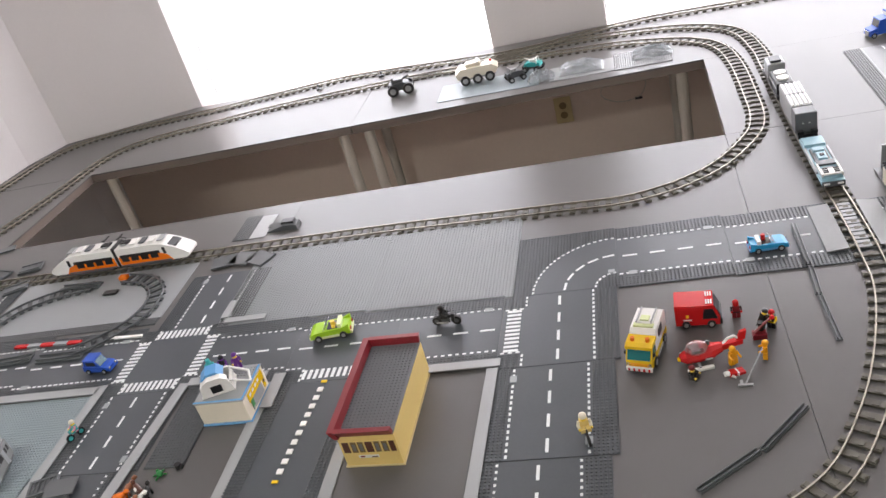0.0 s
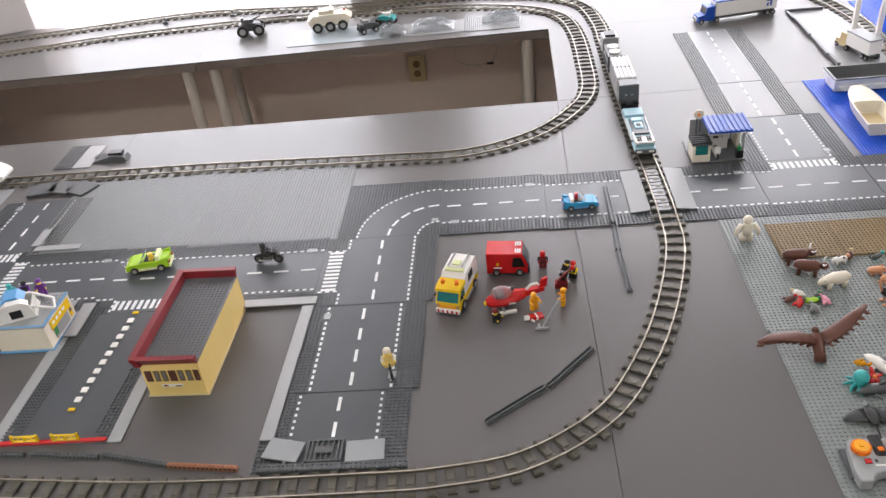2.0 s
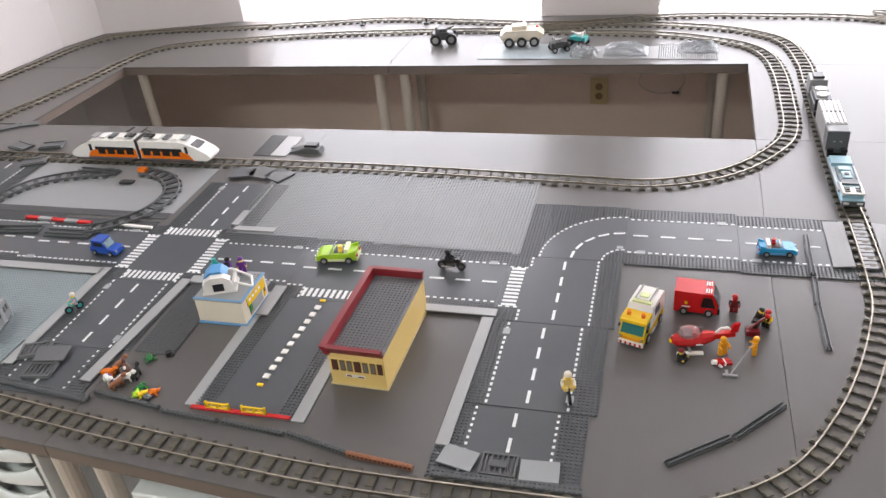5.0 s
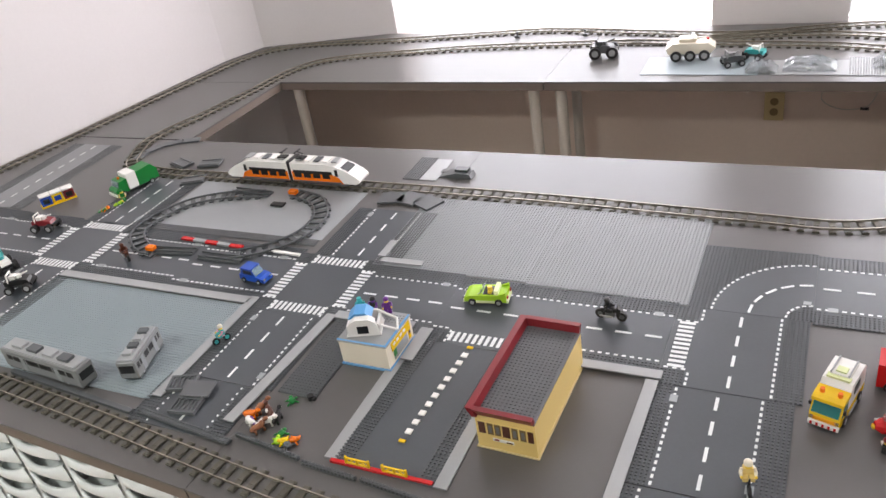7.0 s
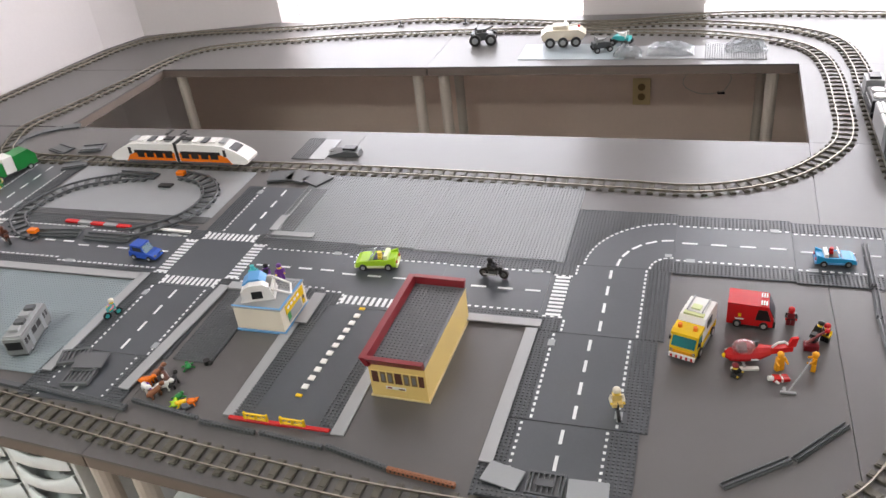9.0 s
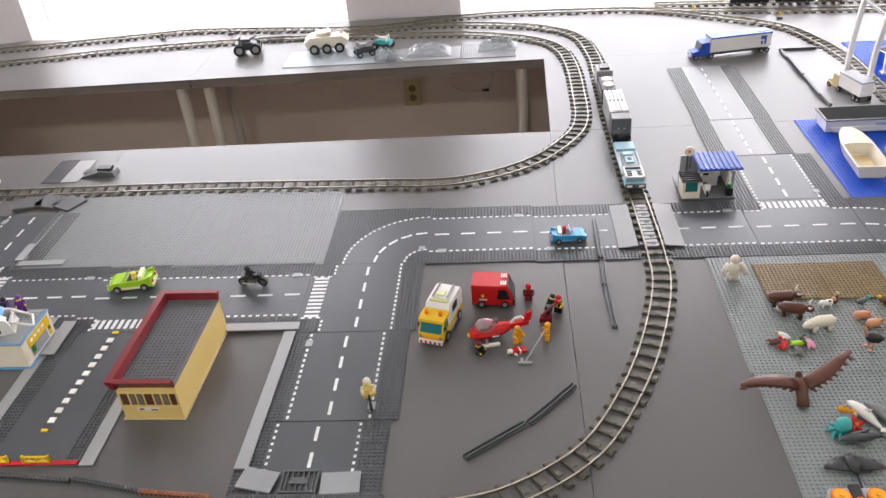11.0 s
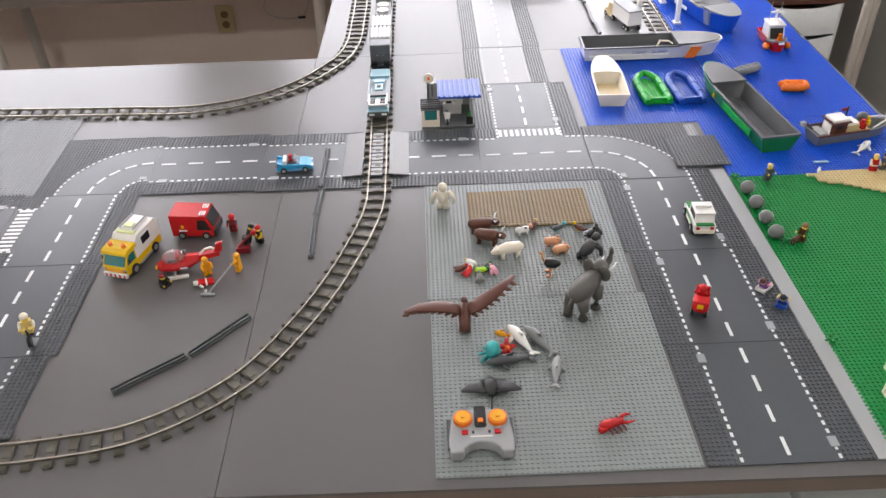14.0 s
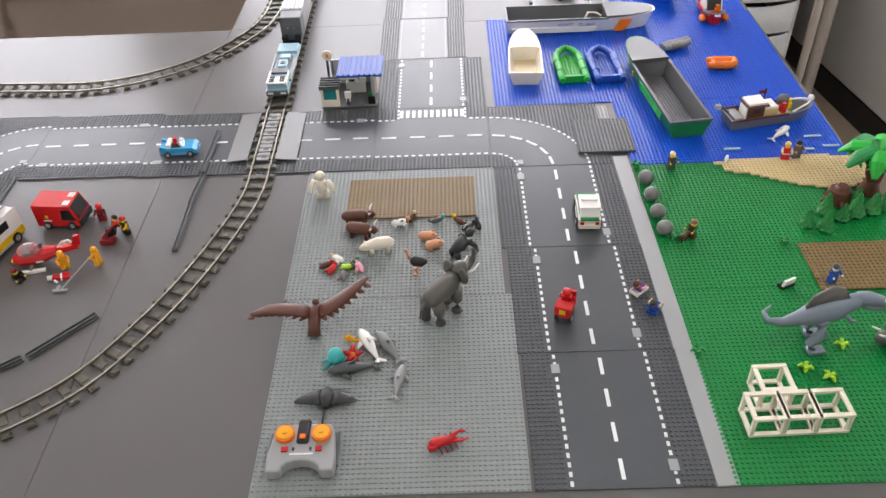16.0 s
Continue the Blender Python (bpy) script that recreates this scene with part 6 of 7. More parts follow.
animal(pose(0.158, 0.508, Z, 0, 0, 190), [("cream", [("t", [(-26, 0, 18, 5), (-18, 0, 20, 11), (4, 0, 20, 12), (20, 0, 18, 9), (30, 0, 15, 7), (37, 0, 13, 3)]), ("s", 26, 6, 22, 3, 2.5, 3), ("s", 26, -6, 22, 3, 2.5, 3)] + four_legs(15, 7, 13, 4.5))], "white toy polar bear walking", "toy_polar_bear")
animal(pose(0.190, 0.580, Z, 0, 0, 10), [("white", [("t", [(-14, 0, 8, 4), (-6, 0, 9, 7), (8, 0, 9, 7), (14, 0, 10, 5)])] + four_legs(8, 5, 6, 2.6)), ("nougat", [("s", 18, 4, 12, 5, 5, 5)]), ("black", [("s", -2, 3, 14, 4, 3, 3), ("s", 6, -3, 14, 3, 3, 2)])], "white toy goat with dark spots", "toy_goat")
solid("toy_figure", pose(0.035, 0.680, Z, 0, 0, -90) @ Matrix.Scale(1.12, 4), [("cream", [("t", [(0, 0, 13, 9), (0, 0, 26, 10), (0, 0, 38, 8)]), ("s", 0, 0, 46, 9, 9, 9), ("t", [(0, 11, 36, 5), (3, 18, 26, 5), (6, 21, 16, 4)]), ("t", [(0, -11, 36, 5), (3, -18, 26, 5), (6, -21, 16, 4)]), ("t", [(0, 6, 14, 6), (0, 7, 0.4, 6)]), ("t", [(0, -6, 14, 6), (0, -7, 0.4, 6)])])], "white furry toy snow creature on the baseplate", "toy figure", smooth=True)
for x, y, r in ((0.243, 0.538, 0), (0.256, 0.512, 15)):
    animal(pose(x, y, Z, 0, 0, r), [("nougat", [("t", [(-15, 0, 9, 4), (-9, 0, 9.5, 8), (7, 0, 10, 8.5), (14, 0, 10, 6), (19, 0, 9, 3.5)]), ("s", 12, 5, 16, 3, 2, 3), ("s", 12, -5, 16, 3, 2, 3)] + four_legs(8, 5, 5, 2.6))], "orange pink toy pig on the baseplate", "toy_pig")
animal(pose(0.229, 0.448, Z, 0, 0, 170), [("black", [("t", [(-17, 0, 27, 3), (-8, 0, 25, 9), (6, 0, 26, 10), (13, 0, 28, 5)])]), ("nougat", [("t", [(12, 0, 28, 3), (17, 0, 38, 2.4), (18, 0, 46, 2.2)]), ("s", 20, 0, 48, 4, 3, 3), ("t", [(-2, 6, 20, 3), (1, 8, 10, 2), (0, 8, 0.5, 2)]), ("t", [(2, -6, 20, 3), (4, -8, 10, 2), (3, -8, 0.5, 2)]), ("b", 3, 8, 0.2, 11, 6, 2), ("b", 6, -8, 0.2, 11, 6, 2)])], "black toy ostrich with pink legs", "toy_ostrich")
animal(pose(0.306, 0.497, Z, 0, 0, 40) @ Matrix.Diagonal((1, 0.9, 0.85, 1)), [("charcoal", [("t", [(-18, 0, 14, 8), (-4, 0, 22, 14), (12, 0, 32, 13)]), ("s", 22, 0, 42, 10, 9, 10), ("t", [(10, 12, 32, 6), (20, 17, 18, 5), (24, 17, 0.6, 5)]), ("t", [(10, -12, 32, 6), (20, -17, 18, 5), (24, -17, 0.6, 5)]), ("t", [(-16, 8, 14, 6), (-14, 9, 0.5, 6)]), ("t", [(-16, -8, 14, 6), (-14, -9, 0.5, 6)])])], "dark grey toy gorilla on all fours", "toy_gorilla")
for x, y, r, a, b in ((0.262, 0.585, 20, "dark", "teal"), (0.305, 0.580, 140, "brown", "yellow"), (0.322, 0.560, 40, "black", "black"), (0.340, 0.566, 100, "black", "dark"), (0.213, 0.592, 60, "brown", "tan")):
    animal(pose(x, y, Z, 0, 0, r), [(a, [("t", [(-10, 0, 5, 3), (-3, 0, 7, 6), (6, 0, 8, 5), (12, 0, 11, 3.5)]), ("t", [(-10, 0, 6, 2), (-17, 0, 12, 1.6), (-15, 0, 18, 1.4)])]), (b, [("s", 13, 0, 14, 4, 4, 4), ("c", 4, 3, 0.3, 2, 5), ("c", -3, -3, 0.3, 2, 5)])], "small toy animal in two colours", "toy_small_animal")
for x, y, r, a, b in ((0.062, 0.470, 30, "brown", "red"), (0.082, 0.486, 150, "white", "tan"), (0.075, 0.458, 70, "red", "red"), (0.100, 0.462, 10, "lime", "green"), (0.096, 0.440, 100, "stone", "stone"), (0.123, 0.462, 120, "pink", "pink"), (0.112, 0.470, 60, "black", "green")):
    animal(pose(x, y, Z, 0, 0, r), [(a, [("t", [(-13, 0, 3, 2), (-5, 0, 5, 5), (5, 0, 6, 5), (12, 0, 6, 2.5)], 1.3), ("t", [(-2, 4, 5, 3), (-9, 12, 3, 1)], 1.6)]), (b, [("s", 12, 0, 8, 4, 3.6, 3.6)])], "small toy bird or parrot lying in a pile", "toy_bird")
animal(pose(0.103, 0.238, Z, 0, 0, 200), [("teal", [("s", 0, 0, 19, 13, 13, 14), ("t", [(0, 0, 12, 8), (0, 0, 5, 9)])] + [("t", [(6 * math.cos(a), 6 * math.sin(a), 7, 4), (16 * math.cos(a), 16 * math.sin(a), 3, 3), (25 * math.cos(a + 0.3), 25 * math.sin(a + 0.3), 2.5, 1.4)]) for a in [k * math.tau / 8 for k in range(8)]])], "teal toy octopus on the baseplate", "toy_octopus")
animal(pose(0.127, 0.250, Z + 0.006, 35, 0, 20), [("red", [("t", [(0, 0, 3, 6), (17 * math.cos(a), 17 * math.sin(a), 2.5, 2)], 1.1) for a in [k * math.tau / 5 for k in range(5)]]), ("orange", [("s", 0, 0, 6, 5, 5, 3)])], "red toy starfish leaning in the pile", "toy_starfish")
animal(pose(0.121, 0.284, Z, 0, 0, 160), [("lightorange", [("t", [(-10, 0, 7, 1), (-5, 0, 8, 6), (5, 0, 8, 6.5), (11, 0, 8, 2)], 0.6), ("p", [(-16, 2), (-9, 7), (-16, 14)], -1.5, 1.5), ("p", [(-3, 13), (4, 13), (-2, 19)], -1, 1)])], "small orange toy fish", "toy_fish")


def whale(m, mat, label, k=1.0, name="toy_dolphin"):
    s = lambda v: v * k
    return animal(m, [(mat, [("t", [(s(-38), 0, s(4), s(1.5)), (s(-24), 0, s(6), s(4)), (s(-4), 0, s(9), s(9)), (s(16), 0, s(10), s(9.5)), (s(28), 0, s(9), s(6)), (s(37), 0, s(7), s(2))]), ("t", [(s(-36), 0, s(4), s(2.5)), (s(-44), s(11), s(4), s(1))], 1.8), ("t", [(s(-36), 0, s(4), s(2.5)), (s(-44), s(-11), s(4), s(1))], 1.8),
                                     ("p", [(s(-6), s(16)), (s(6), s(17)), (s(-9), s(26))], s(-1.5), s(1.5)), ("t", [(s(12), s(7), s(6), s(3)), (s(4), s(18), s(2), s(1))], 1.8), ("t", [(s(12), s(-7), s(6), s(3)), (s(4), s(-18), s(2), s(1))], 1.8)])], label, name)


whale(pose(0.152, 0.272, Z, 0, 0, 118), "white", "white toy beluga lying on the baseplate", 1.0, "toy_whale")
whale(pose(0.182, 0.268, Z, 0, 0, 122), "seagrey", "grey toy dolphin lying on the baseplate", 1.0)
whale(pose(0.128, 0.222, Z, 0, 0, 190), "dark", "dark grey toy shark lying on the baseplate", 1.0, "toy_shark")
whale(pose(0.203, 0.196, Z, 0, 0, 78), "light", "pale grey toy dolphin lying on the baseplate", 0.85)
whale(pose(0.996, 0.848, SEA, 0, 0, 40), "white", "white toy whale on the blue sea", 0.85, "toy_whale")
animal(pose(0.094, 0.165, Z, 0, 0, 90), [("charcoal", [("t", [(-18, 0, 5, 4), (-4, 0, 7, 9), (10, 0, 7, 8), (19, 0, 6, 4)], 1.3), ("t", [(2, 6, 6, 4.5), (0, 20, 7, 4), (-4, 34, 8, 2.6), (-10, 47, 9, 0.7)], 3.6), ("t", [(2, -6, 6, 4.5), (0, -20, 7, 4), (-4, -34, 8, 2.6), (-10, -47, 9, 0.7)], 3.6), ("t", [(-14, 0, 5, 2), (-48, 2, 3, 1.3)])])], "dark grey toy manta ray", "toy_manta_ray")
animal(pose(0.272, 0.080, Z, 0, 0, 200), [("red", [("t", [(-16, 0, 6, 5), (0, 0, 8, 7), (14, 0, 9, 8), (22, 0, 7, 5)]), ("b", 20, 4, 2, 12, 8, 9)] + [("t", [(-10 - 6 * k, y, 7, 1.8), (-22 - 5 * k, y * 2.2, 8, 1.6), (-34, y * 1.6, 5, 1.4)]) for k in (0, 1) for y in (-4, 4)]), ("darkred", [("t", [(4 * k, sgn * 5, 6, 1.4), (4 * k - 2, sgn * 13, 5, 1.2), (4 * k - 3, sgn * 16, 0.4, 0.8)]) for k in (-3, -1, 1, 3) for sgn in (-1, 1)]), ("black", [("c", 6, -7, 6, 3.5, 3, "y")])], "red toy scorpion-like creature", "toy_creature")
# dinosaurs at the grass plate
animal(pose(0.855, 0.252, Z, 0, 0, 4) @ Matrix.Diagonal((1.0, 1.0, 1.08, 1)), [("dinogrey", [("t", [(-66, 34, 52, 2), (-84, 20, 54, 3.5), (-86, 0, 56, 5), (-66, -8, 58, 7), (-40, -4, 60, 11), (-12, 0, 64, 19), (14, 0, 70, 19), (34, 0, 78, 13), (50, 0, 84, 11)]), ("t", [(48, 0, 84, 12), (64, 0, 84, 11), (84, -2, 79, 8), (100, -4, 76, 5)], 1.0), ("t", [(54, 0, 74, 6), (72, -2, 68, 5), (90, -4, 64, 3)]),
        ("t", [(-8, 12, 58, 13), (4, 17, 36, 9), (-8, 18, 18, 7), (0, 18, 3, 7)]), ("t", [(-8, -12, 58, 13), (-2, -17, 36, 9), (-18, -18, 18, 7), (-10, -18, 3, 7)]), ("b", 6, 18, 0.2, 26, 16, 6), ("b", -4, -18, 0.2, 26, 16, 6), ("t", [(28, 12, 66, 4), (38, 16, 56, 3), (46, 14, 54, 2)]), ("t", [(28, -12, 66, 4), (38, -16, 56, 3), (46, -14, 54, 2)])]),
        ("animalgrey", [("p", [(-34, 66), (36, 86), (20, 108), (0, 112), (-24, 96)], -3, 3)]), ("darkred", [("p", [(56, 74), (98, 69), (98, 72), (56, 79)], -5, 4)]), ("white", [("s", 88, -8, 84, 4, 3, 3)])], "blue-grey toy dinosaur with sail and open red mouth", "toy_dinosaur")
animal(pose(0.985, 0.238, Z, 0, 0, 190), [("animalgrey", [("t", [(-52, 0, 14, 2), (-34, 0, 24, 9), (-8, 0, 28, 19), (16, 0, 28, 17), (28, 0, 28, 11)]), ("s", 36, 0, 30, 14, 11, 11), ("s", 26, 0, 40, 5, 18, 16)] + four_legs(18, 11, 20, 6.5)), ("white", [("t", [(42, 7, 40, 3), (56, 9, 50, 1)]), ("t", [(42, -7, 40, 3), (56, -9, 50, 1)])])], "grey toy horned dinosaur with white horns", "toy_dinosaur")
animal(pose(0.985, 0.155, Z, 0, 0, 160), [("copper", [("t", [(-40, 0, 12, 2), (-24, 0, 20, 7), (0, 0, 24, 14), (18, 0, 28, 11), (30, 0, 34, 8), (40, 0, 34, 3)])] + four_legs(12, 9, 16, 5))], "orange brown toy dinosaur", "toy_dinosaur")
figure(pose(0.932, 0.385, Z + 0.004, 0, 0, -70), "blue", "blue", "white", "dark", "blue toy figure with white beard on the brown plate")
t = thing("toy_laptop", pose(0.856, 0.384, Z, 0, 0, 25), "small white and black toy device on the grass", "device")
pieces(t, ("base", "black", [("b", 0, 0, 0, 26, 14, 6)]), ("screen", "white", [("p", [(-12, 6), (12, 6), (15, 16), (-9, 16)], -5, -1)]))
# remote control
remote = thing("remote_control", pose(0.0715, 0.068, Z) @ Matrix.Diagonal((0.93, 0.93, 0.85, 1)), "grey remote control with two orange dials", "remote control")
half_pts = [(-50, -44), (-36, -44)] + [(-30 * math.cos(a), -44 + 20 * math.sin(a)) for a in [k * math.pi / 8 for k in range(9)]] + [(36, -44), (50, -44), (52, -20), (46, 30), (40, 42), (-40, 42), (-46, 30), (-52, -20)]
case = part("case", bm_of([("q", half_pts, 1, 24)]), "light", remote)
bmod = case.modifiers.new("round", "BEVEL")
bmod.width, bmod.segments, bmod.limit_method = 0.003, 2, "ANGLE"
pieces(remote, ("base", "dark", [("b", 0, 6, 0.2, 108, 60, 8, 1)]), ("grip", "black", [("b", 0, 26, 20, 19, 44, 9, 3)]), ("button", "orange", [("b", 0, 14, 29, 9, 9, 3, 1)]), *[("slider", "red", [("b", s * 26, -6, 24, 10, 9, 3)]) for s in (-1, 1)], ("label_bar", "white", [("b", 0, -14, 24.1, 36, 3, 0.6, 0.1)]), *[("label_mark", "black", [("b", s * 13, -5, 24.1, 4, 6, 0.6, 0.1)]) for s in (-1, 1)])
for s in (-1, 1):
    d = part("dial", bm_of([("c", s * 28, 20, 24, 15.5, 8)]), "orange", remote)
    part("dial_ridge", bm_of([("c", s * 28, 20, 32, 12.5, 1.6), ("c", s * 28, 20, 33.5, 3.5, 2)]), "lightorange", d)

# ---------------------------------------------------------------- western quarter


def tram_model(m, length, label, h=56):
    ob = thing("toy_tram", m, label, "toy tram", "toy trams")
    l = length / 2
    pieces(ob, ("body", "seagrey", [("b", 0, 0, 8, length, 44, h - 12, 2)]), ("window_band", "black", [("b", 0, 0, h * 0.5, length * 0.86, 44.8, 14, 0.3)]), ("front_window", "black", [("b", l + 0.2, 0, h * 0.4, 1.2, 34, 20, 0.2)]), ("front_window", "black", [("b", -l - 0.2, 0, h * 0.4, 1.2, 34, 20, 0.2)]), ("skirt", "darkgrey", [("b", 0, 0, 3, length - 10, 40, 6)]),
           ("roof", "light", [("b", 0, 0, h - 4, length * 0.94, 38, 4, 1)]), *[("roof_box", "dark" if k % 2 else "light", [("b", -l * 0.6 + k * l * 0.4, 0, h, l * 0.26, 22, 7)]) for k in range(4)], *[("pillar", "seagrey", [("b", -l * 0.7 + k * l * 0.35, 0, h * 0.5, 4, 45.6, 14, 0.2)]) for k in range(5)], *[("door", "plate", [("b", sx * l * 0.45, 0, 9, 14, 45.4, h * 0.62, 0.2)]) for sx in (-1, 1)])
    wheels(ob, [(x, s * 17) for x in (-l * 0.6, l * 0.6) for s in (-1, 1)], 6, 5)


tram_model(pose(-1.957, 0.322, 0.0040, 0, 0, 107), 128, "grey toy tram car standing on the baseplate")
tram_model(pose(-2.150, 0.238, 0.0040, 0, 0, -4), 260, "long grey toy tram on the baseplate", 60)
for x, y, r in ((-1.755, 0.227, 9), (-1.812, 0.284, 20)):
    t = thing("lattice_plate", pose(x, y, 0.004, 0, 0, r), "dark grey lattice plate lying on the road", "plate")
    pieces(t, ("base", "darkgrey", [("b", 0, 0, -1, 62, 46, 4)]), ("rim", "dark", [("b", 0, 20, 3, 62, 6, 4), ("b", 0, -20, 3, 62, 6, 4), ("b", 28, 0, 3, 6, 34, 4), ("b", -28, 0, 3, 6, 34, 4)]), *[("bar", "dark", [("b", -20 + k * 10, 0, 3, 3.5, 34, 3, 0.3)]) for k in range(5)])
tile(-1.790, 0.248, -1.726, 0.296, "darkgrey", "grey smooth ramp plate leaning on the road", z=0.012, thick=3, name="ramp_plate", tilt=4, turn=14)
edge2 = thing("lattice_strip", pose(-1.720, 0.178, 0.004, 0, 0, -6), "long dark grey studded strip beside the railway", "strip")
pieces(edge2, ("strip", "dark", [("b", 0, 0, 0, 250, 15, 5)]))
studs(edge2, cells(-0.125, -0.008, 0.125, 0.008), 0.005, "dark")
edge3 = thing("lattice_strip", pose(-2.06, 0.200, 0.0, 0, 0, -5), "long grey studded strip beside the railway", "strip")
pieces(edge3, ("strip", "dark", [("b", 0, 0, 0.2, 400, 12, 8)]))
for x, y, r, a, b, nm in ((-1.590, 0.262, 70, "copper", "copper", "horse"), (-1.566, 0.255, 140, "brown", "white", "dog"), (-1.555, 0.232, 20, "white", "black", "cow"), (-1.588, 0.222, -30, "white", "purple", "cat"), (-1.562, 0.212, 60, "copper", "white", "fox"), (-1.542, 0.245, 100, "black", "white", "cat"), (-1.600, 0.240, 10, "orange", "copper", "fox")):
    animal(pose(x, y, 0.0002, 0, 0, r), [(a, [("t", [(-17, 0, 10, 3), (-9, 0, 12, 6.5), (6, 0, 13, 6.5), (13, 0, 18, 4.5)]), ("s", 18, 0, 21, 6, 4.5, 5)] + four_legs(9, 5, 9, 2.4)), (b, [("s", 0, 4, 15, 7, 4, 4), ("s", 22, 0, 19, 3, 3, 3)])], "small toy %s in a group on the table" % nm, "toy_" + nm)
for x, y, a in ((-1.512, 0.215, "green"), (-1.496, 0.200, "yellow"), (-1.478, 0.208, "orange"), (-1.482, 0.192, "dark"), (-1.545, 0.300, "green"), (-1.508, 0.196, "lime")):
    animal(pose(x, y, 0.0002, 0, 0, x * 9000), [(a, [("s", 0, 0, 5, 10, 7, 5), ("s", 9, 0, 7, 4, 4, 3.5)] + [("t", [(4 * sx, 5 * sy, 4, 2), (9 * sx, 12 * sy, 1.5, 1.6)]) for sx in (-1, 1) for sy in (-1, 1)])], "small bright toy reptile on the table", "toy_reptile")
t = thing("round_block", pose(-1.512, 0.318, 0.0), "small black knob beside the dark plate", "knob")
pieces(t, ("knob", "black", [("c", 0, 0, 0.2, 7, 10), ("b", 6, 0, 0.2, 10, 8, 6)]))
bins = thing("toy_recycling_bins", pose(-2.925, 0.958, 0, 0, 0, 58), "row of three coloured toy recycling bins on yellow base", "bins")
pieces(bins, ("base", "yellow", [("b", 0, 0, 0.2, 112, 34, 5)]))
for k, c in enumerate(("blue", "yellow", "darkred")):
    b = part("bin", bm_of([("b", -36 + k * 36, 0, 5.3, 33, 28, 30)]), c, bins)
    part("lid", bm_of([("b", -36 + k * 36, 0, 35.4, 35, 32, 6, 1.5)]), "white", b)
    part("front_plate", bm_of([("b", -36 + k * 36, -14.6, 12, 20, 1.4, 16, 0.2)]), "black" if k != 1 else "blue", b)
refuse = thing("toy_refuse_lorry", pose(-2.700, 1.078, 0.0025, 0, 0, -108), "green and white toy refuse lorry beside the railway", "toy lorry")
pieces(refuse, ("frame", "darkgrey", [("b", 0, 0, 8, 150, 36, 6)]), ("hopper", "green", [("p", [(-78, 14), (-6, 14), (-6, 62), (-60, 66), (-78, 44)], -27, 27)]), ("middle", "white", [("b", 12, 0, 14, 36, 52, 54, 2)]), ("cab", "green", [("p", [(30, 12), (74, 12), (76, 26), (62, 34), (56, 52), (30, 54)], -25, 25)]), ("windscreen", "glass", [("p", [(62.5, 34.5), (64.5, 34.5), (58.5, 51), (57, 51)], -21, 21)]), ("bumper", "white", [("b", 77, 0, 7, 5, 50, 9)]), ("roof_lamp", "orange", [("c", 44, 0, 54, 4, 6)]))
wheels(refuse, ((-50, -23), (-50, 23), (52, -23), (52, 23)), 10, 8)
figure(pose(-2.700, 0.912, TB, 0, 70, 30), "orange", "green", "skin", "orange", "orange and green toy figure lying by the refuse lorry")
figure(pose(-2.676, 0.955, TB, 0, 75, 60), "green", "lime", "skin", "green", "green toy figure lying by the refuse lorry")
figure(pose(-2.672, 0.995, TB, 0, 0, -40), "tan", "green", "skin", "green", "small tan toy figure by the refuse lorry")


def buggy(m, body, extra, label, r=15):
    ob = thing("toy_buggy", m, label, "toy vehicle", "toy off-road vehicles")
    pieces(ob, ("frame", "dark", [("b", 0, 0, 12, 64, 24, 10)]), ("body", body, [("p", [(-34, 20), (34, 20), (28, 32), (4, 36), (-34, 34)], -15, 15)]), ("seat", extra, [("b", -10, 0, 34, 16, 20, 12)]), ("roll_bar", extra, [("t", [(-22, -14, 30, 2.4), (-20, -13, 52, 2.4), (-20, 13, 52, 2.4), (-22, 14, 30, 2.4)])]), ("front_bar", "black", [("b", 36, 0, 16, 5, 36, 8)]), ("turret", extra, [("c", 4, 0, 36, 8, 9), ("t", [(8, 0, 42, 2.5), (32, 0, 50, 2)])]))
    wheels(ob, ((-24, -22), (-24, 22), (24, -22), (24, 22)), r, 13)


buggy(pose(-2.790, 0.790, RD, 0, 0, 15), "darkred", "white", "dark red and white toy quad bike on the street", 13)
buggy(pose(-2.710, 0.570, RD, 0, 0, -20), "white", "teal", "white and teal toy off-road vehicle on the street", 14)
buggy(pose(-2.560, 0.500, RD, 0, 0, 30), "black", "white", "black and white toy off-road vehicle on the street", 12)

# ---------------------------------------------------------------- window shelf
tile(-1.262, 2.130, -0.875, 2.300, "paleblue", "pale grey smooth plate below the toy vehicles", thick=2.0, name="smooth_plate")
tile(-0.828, 2.128, -0.592, 2.262, "light", "pale smooth plate below a clear bag", thick=2.0, name="smooth_plate")
plate(-0.590, 2.118, -0.385, 2.285, "light", "pale ribbed plate below a clear bag", sides=6)
buggy(pose(-1.450, 2.335, 0, 0, 0, 10) @ Matrix.Scale(1.3, 4), "dark", "darkgrey", "dark grey toy armoured vehicle on the table", 17)
buggy(pose(-0.962, 2.220, 0.0025, 0, 0, 25), "dark", "light", "small dark toy vehicle on the pale plate", 11)
buggy(pose(-0.895, 2.285, 0.0025, 0, 0, 160), "teal", "white", "teal and white toy vehicle on the pale plate", 12)
walker = thing("toy_tank", pose(-1.120, 2.300, 0.0025, 0, 0, 8), "cream toy six-wheeled tank on the pale plate", "toy vehicle")
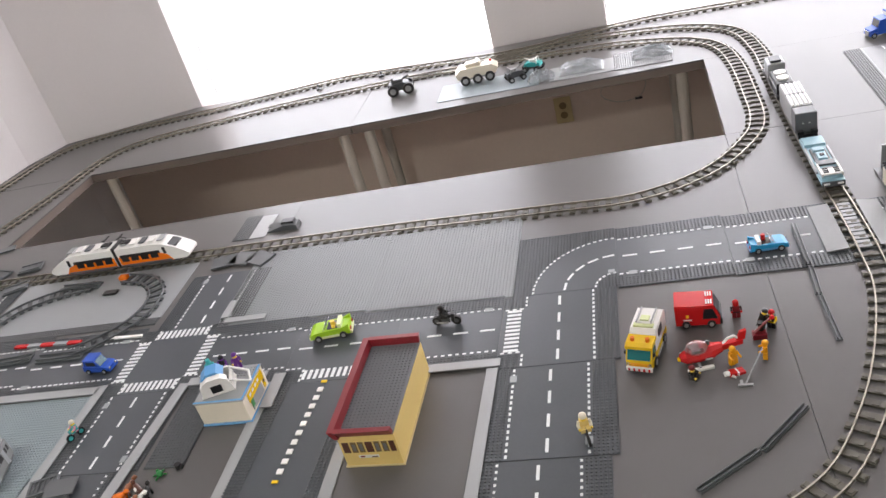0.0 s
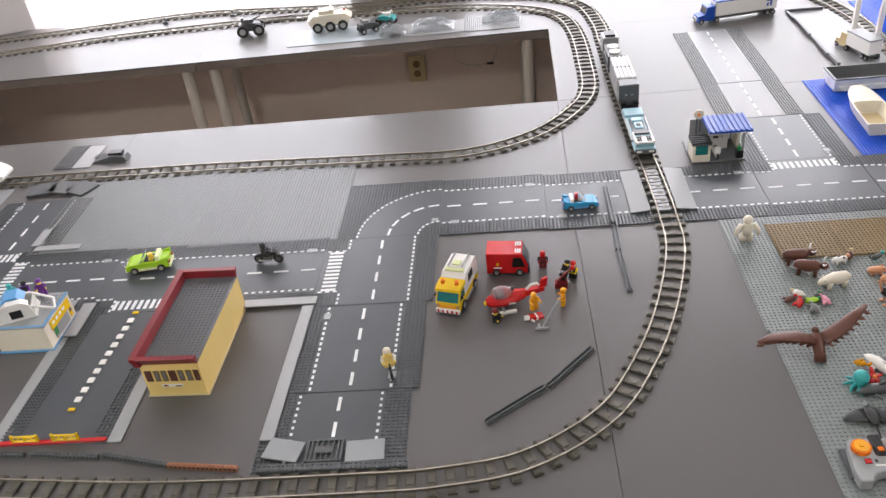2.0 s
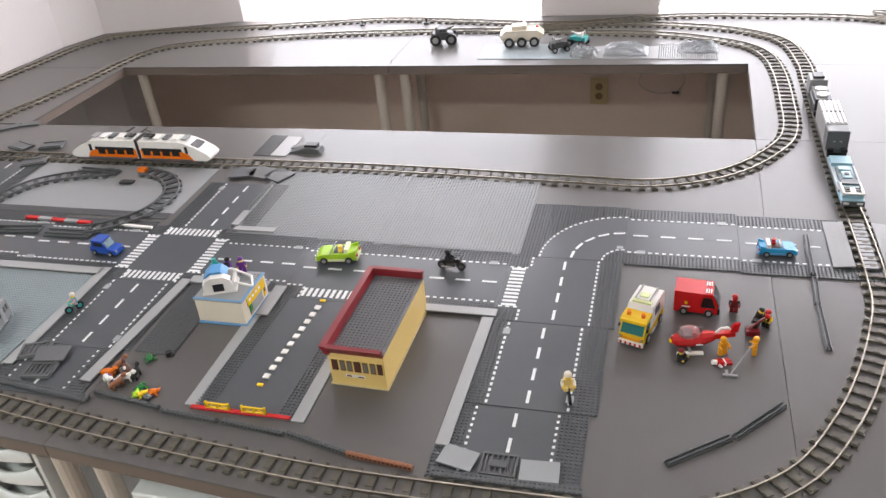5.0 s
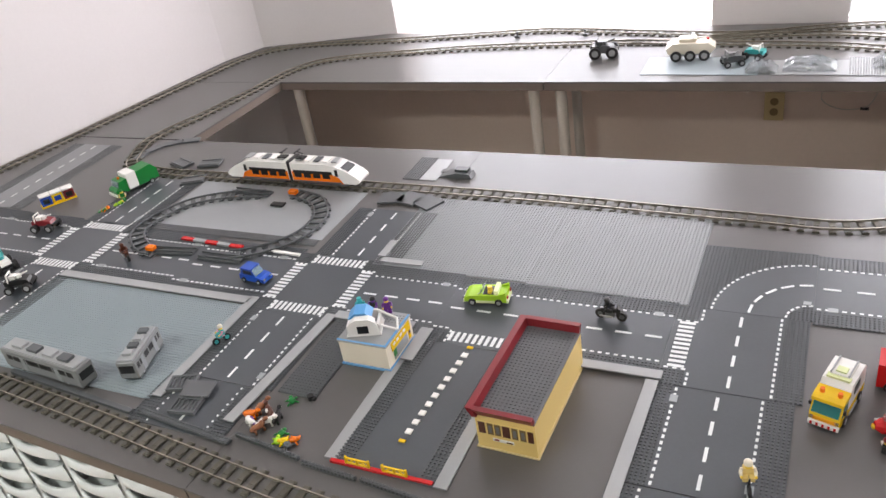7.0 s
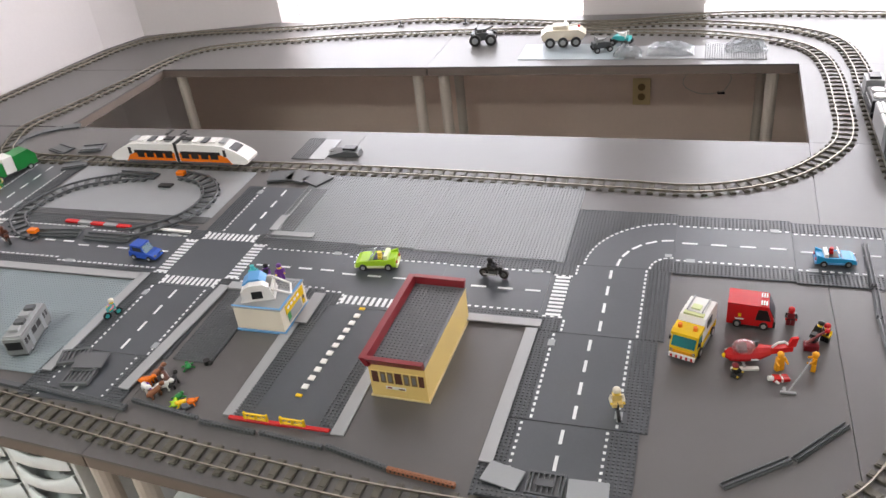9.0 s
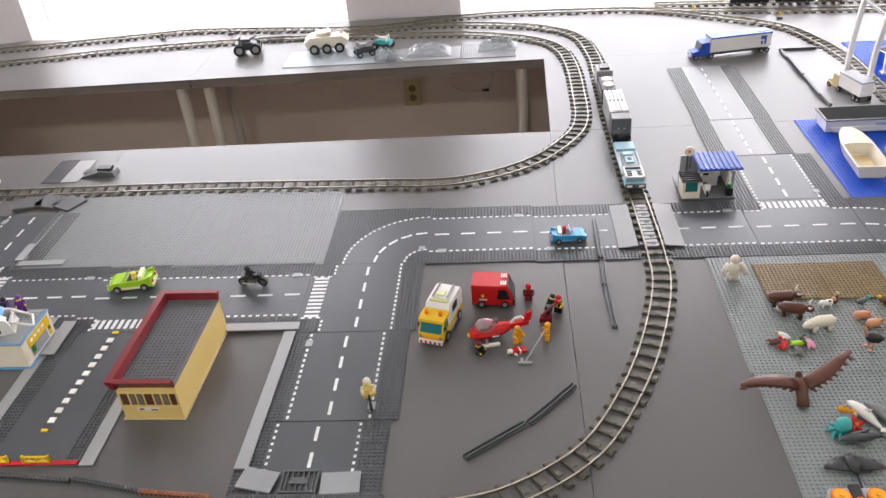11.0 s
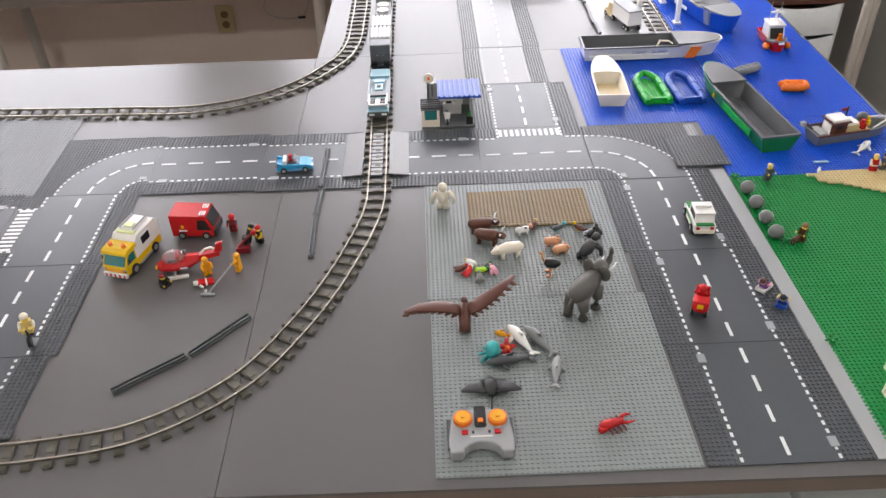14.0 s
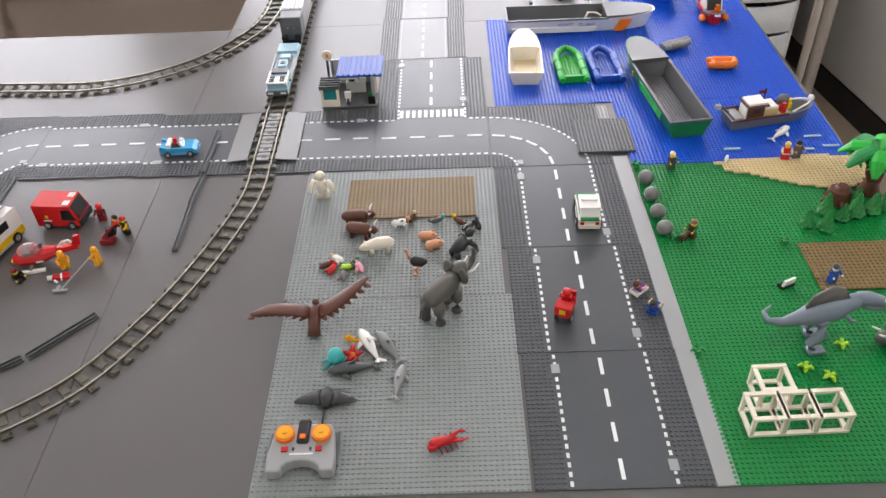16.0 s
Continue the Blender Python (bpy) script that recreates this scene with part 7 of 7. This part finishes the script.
pieces(walker, ("hull", "cream", [("p", [(-76, 26), (70, 26), (86, 44), (60, 62), (-60, 64), (-82, 46)], -36, 36)]), ("turret", "cream", [("b", -8, 0, 63, 60, 44, 14, 3)]), ("gun", "white", [("t", [(20, 0, 70, 4), (64, 0, 76, 3)])]), ("skirt", "light", [("b", 0, 0, 18, 140, 64, 9)]), ("cross_bar", "white", [("b", 10, 0, 77, 8, 62, 5)]), ("stud_lamp", "red", [("c", 60, 10, 62, 5, 6)]))
wheels(walker, [(x, s * 34) for x in (-48, 0, 48) for s in (-1, 1)], 19, 16)
for x0, y0, sx, sy, sd in ((-0.71, 2.20, 0.16, 0.10, 3), (-0.45, 2.215, 0.14, 0.08, 5), (-0.86, 2.17, 0.10, 0.07, 8)):
    rnd = random.Random(sd)
    n = 15
    verts, faces = [], []
    for i in range(n):
        for j in range(n):
            u, v = i / (n - 1) * 2 - 1, j / (n - 1) * 2 - 1
            edge_fade = max(0.0, 1 - max(abs(u), abs(v)) ** 3)
            verts.append((u * sx / 2 + rnd.uniform(-1, 1) * 0.004, v * sy / 2 + rnd.uniform(-1, 1) * 0.004, 0.0015 + edge_fade * (0.012 + 0.026 * rnd.random())))
    for i in range(n - 1):
        for j in range(n - 1):
            faces.append((i * n + j, (i + 1) * n + j, (i + 1) * n + j + 1, i * n + j + 1))
    bag2 = mesh_part("plastic_bag", verts, faces, "clear")
    bag2.matrix_world = settled(pose(x0, y0, 0.0035))
    th = bag2.modifiers.new("film", "SOLIDIFY")
    th.thickness = 0.0004
    tagged(bag2, "crumpled clear plastic bag lying on a plate", "plastic bag", "plastic bags")
# things on the far shelf beneath the window
for x, y, mat, l in ((0.55, 2.56, "black", 150), (0.72, 2.545, "black", 150), (0.86, 2.535, "orange", 90), (1.30, 2.18, "orange", 70), (1.55, 2.20, "black", 80)):
    t = thing("toy_wagon", pose(x, y, 0.010, 0, 0, -8), ("orange" if mat == "orange" else "black") + " toy wagon on the far table", "toy wagon", "far wagons")
    pieces(t, ("body", mat, [("p", [(-l / 2, 12), (l / 2, 12), (l / 2 - 6, 40), (-l / 2 + 14, 44)], -24, 24)]), ("chassis", "darkgrey", [("b", 0, 0, 6, l - 10, 34, 6)]), ("window", "glass", [("b", l * 0.1, 0, 26, l * 0.4, 48.6, 10, 0.2)]))
    wheels(t, ((-l * 0.3, -20), (-l * 0.3, 20), (l * 0.3, -20), (l * 0.3, 20)), 8, 6)
for x, y in ((0.62, 2.38), (0.33, 2.53), (-1.90, 2.59), (-1.60, 2.60)):
    t = thing("switch_lever", pose(x, y, 0), "small toy railway switch lever beside the track", "lever", "switch levers")
    pieces(t, ("base", "darkgrey", [("b", 0, 0, 0.2, 20, 14, 8)]), ("lever", "yellow" if x > 0 else "dark", [("c", 0, 0, 8, 3, 12), ("s", 0, 0, 21, 5, 5, 5)]))


# ---------------------------------------------------------------- drawer towers under the tables
def drawer_tower(m, w, n, label, top="bin", sag=26, gap=14, h=118, loads=True):
    ob = thing("drawer_tower", m, label, "drawer unit", "plastic drawer units")
    d = 330
    pieces(ob, ("frame", "bin", [("b", -w / 2 + 5, d / 2, 0.2, 10, d, n * h), ("b", w / 2 - 5, d / 2, 0.2, 10, d, n * h), ("b", 0, d - 5, 0.2, w - 22, 8, n * h)]), ("top", top, [("b", 0, d / 2, n * h + 0.3, w + 6, d + 10, 16, 3)]))
    for k in range(n):
        z = k * h + 6
        xs = [-w / 2 + 12 + i * (w - 24) / 12 for i in range(13)]
        bulge = lambda x: -0.29 * h * (1 - (2 * x / w) ** 2)
        bm = bmesh.new()
        lowr, top_f, top_b, back = [], [], [], []
        for x in xs:
            dip = sag * (1 - (2 * x / w) ** 2)
            lowr.append(bm.verts.new((x, bulge(x) * 0.55, z)))
            top_f.append(bm.verts.new((x, bulge(x), z + h - gap - dip)))
            top_b.append(bm.verts.new((x, bulge(x) + 10, z + h - gap - dip)))
            back.append(bm.verts.new((x, bulge(x) * 0.55 + 8, z + 4)))
        for i in range(12):
            bm.faces.new((lowr[i], lowr[i + 1], top_f[i + 1], top_f[i]))
            bm.faces.new((top_f[i], top_f[i + 1], top_b[i + 1], top_b[i]))
            bm.faces.new((top_b[i], top_b[i + 1], back[i + 1], back[i]))
        bmesh.ops.scale(bm, vec=(MM, MM, MM), verts=bm.verts)
        dr = part("drawer", bm, "bin", ob, smooth=True)
        part("drawer_floor", bm_of([("b", 0, d / 2 - 4, z, w - 30, d - 24, 4)]), "bin", dr)
        if loads:
            part("drawer_load", bm_of([("b", 0, 120, z + 4.2, w * 0.7, 150, 26 + 8 * (k % 3), 6)]), ("darkgrey", "nougat", "tan", "light")[(k + n) % 4], dr)


FL = FLOOR * MM
for k in range(8):
    x = -2.965 + 0.168 * k
    drawer_tower(pose(x, 0.150 - 0.043 * (x + 2.965), FL), 164, 10, "narrow frosted white plastic drawer tower below the table", sag=20, gap=9, h=66, loads=False)
for x, y in ((-1.30, 0.065), (-0.94, 0.042), (-0.58, 0.040), (0.02, 0.025), (0.38, 0.020), (0.74, 0.015)):
    drawer_tower(pose(x, y, FL), 340, 5, "frosted white plastic drawer tower below the table")
drawer_tower(pose(1.36, 2.06, FL), 300, 5, "frosted plastic drawer tower with dark brown top", "brown", 8, 5)
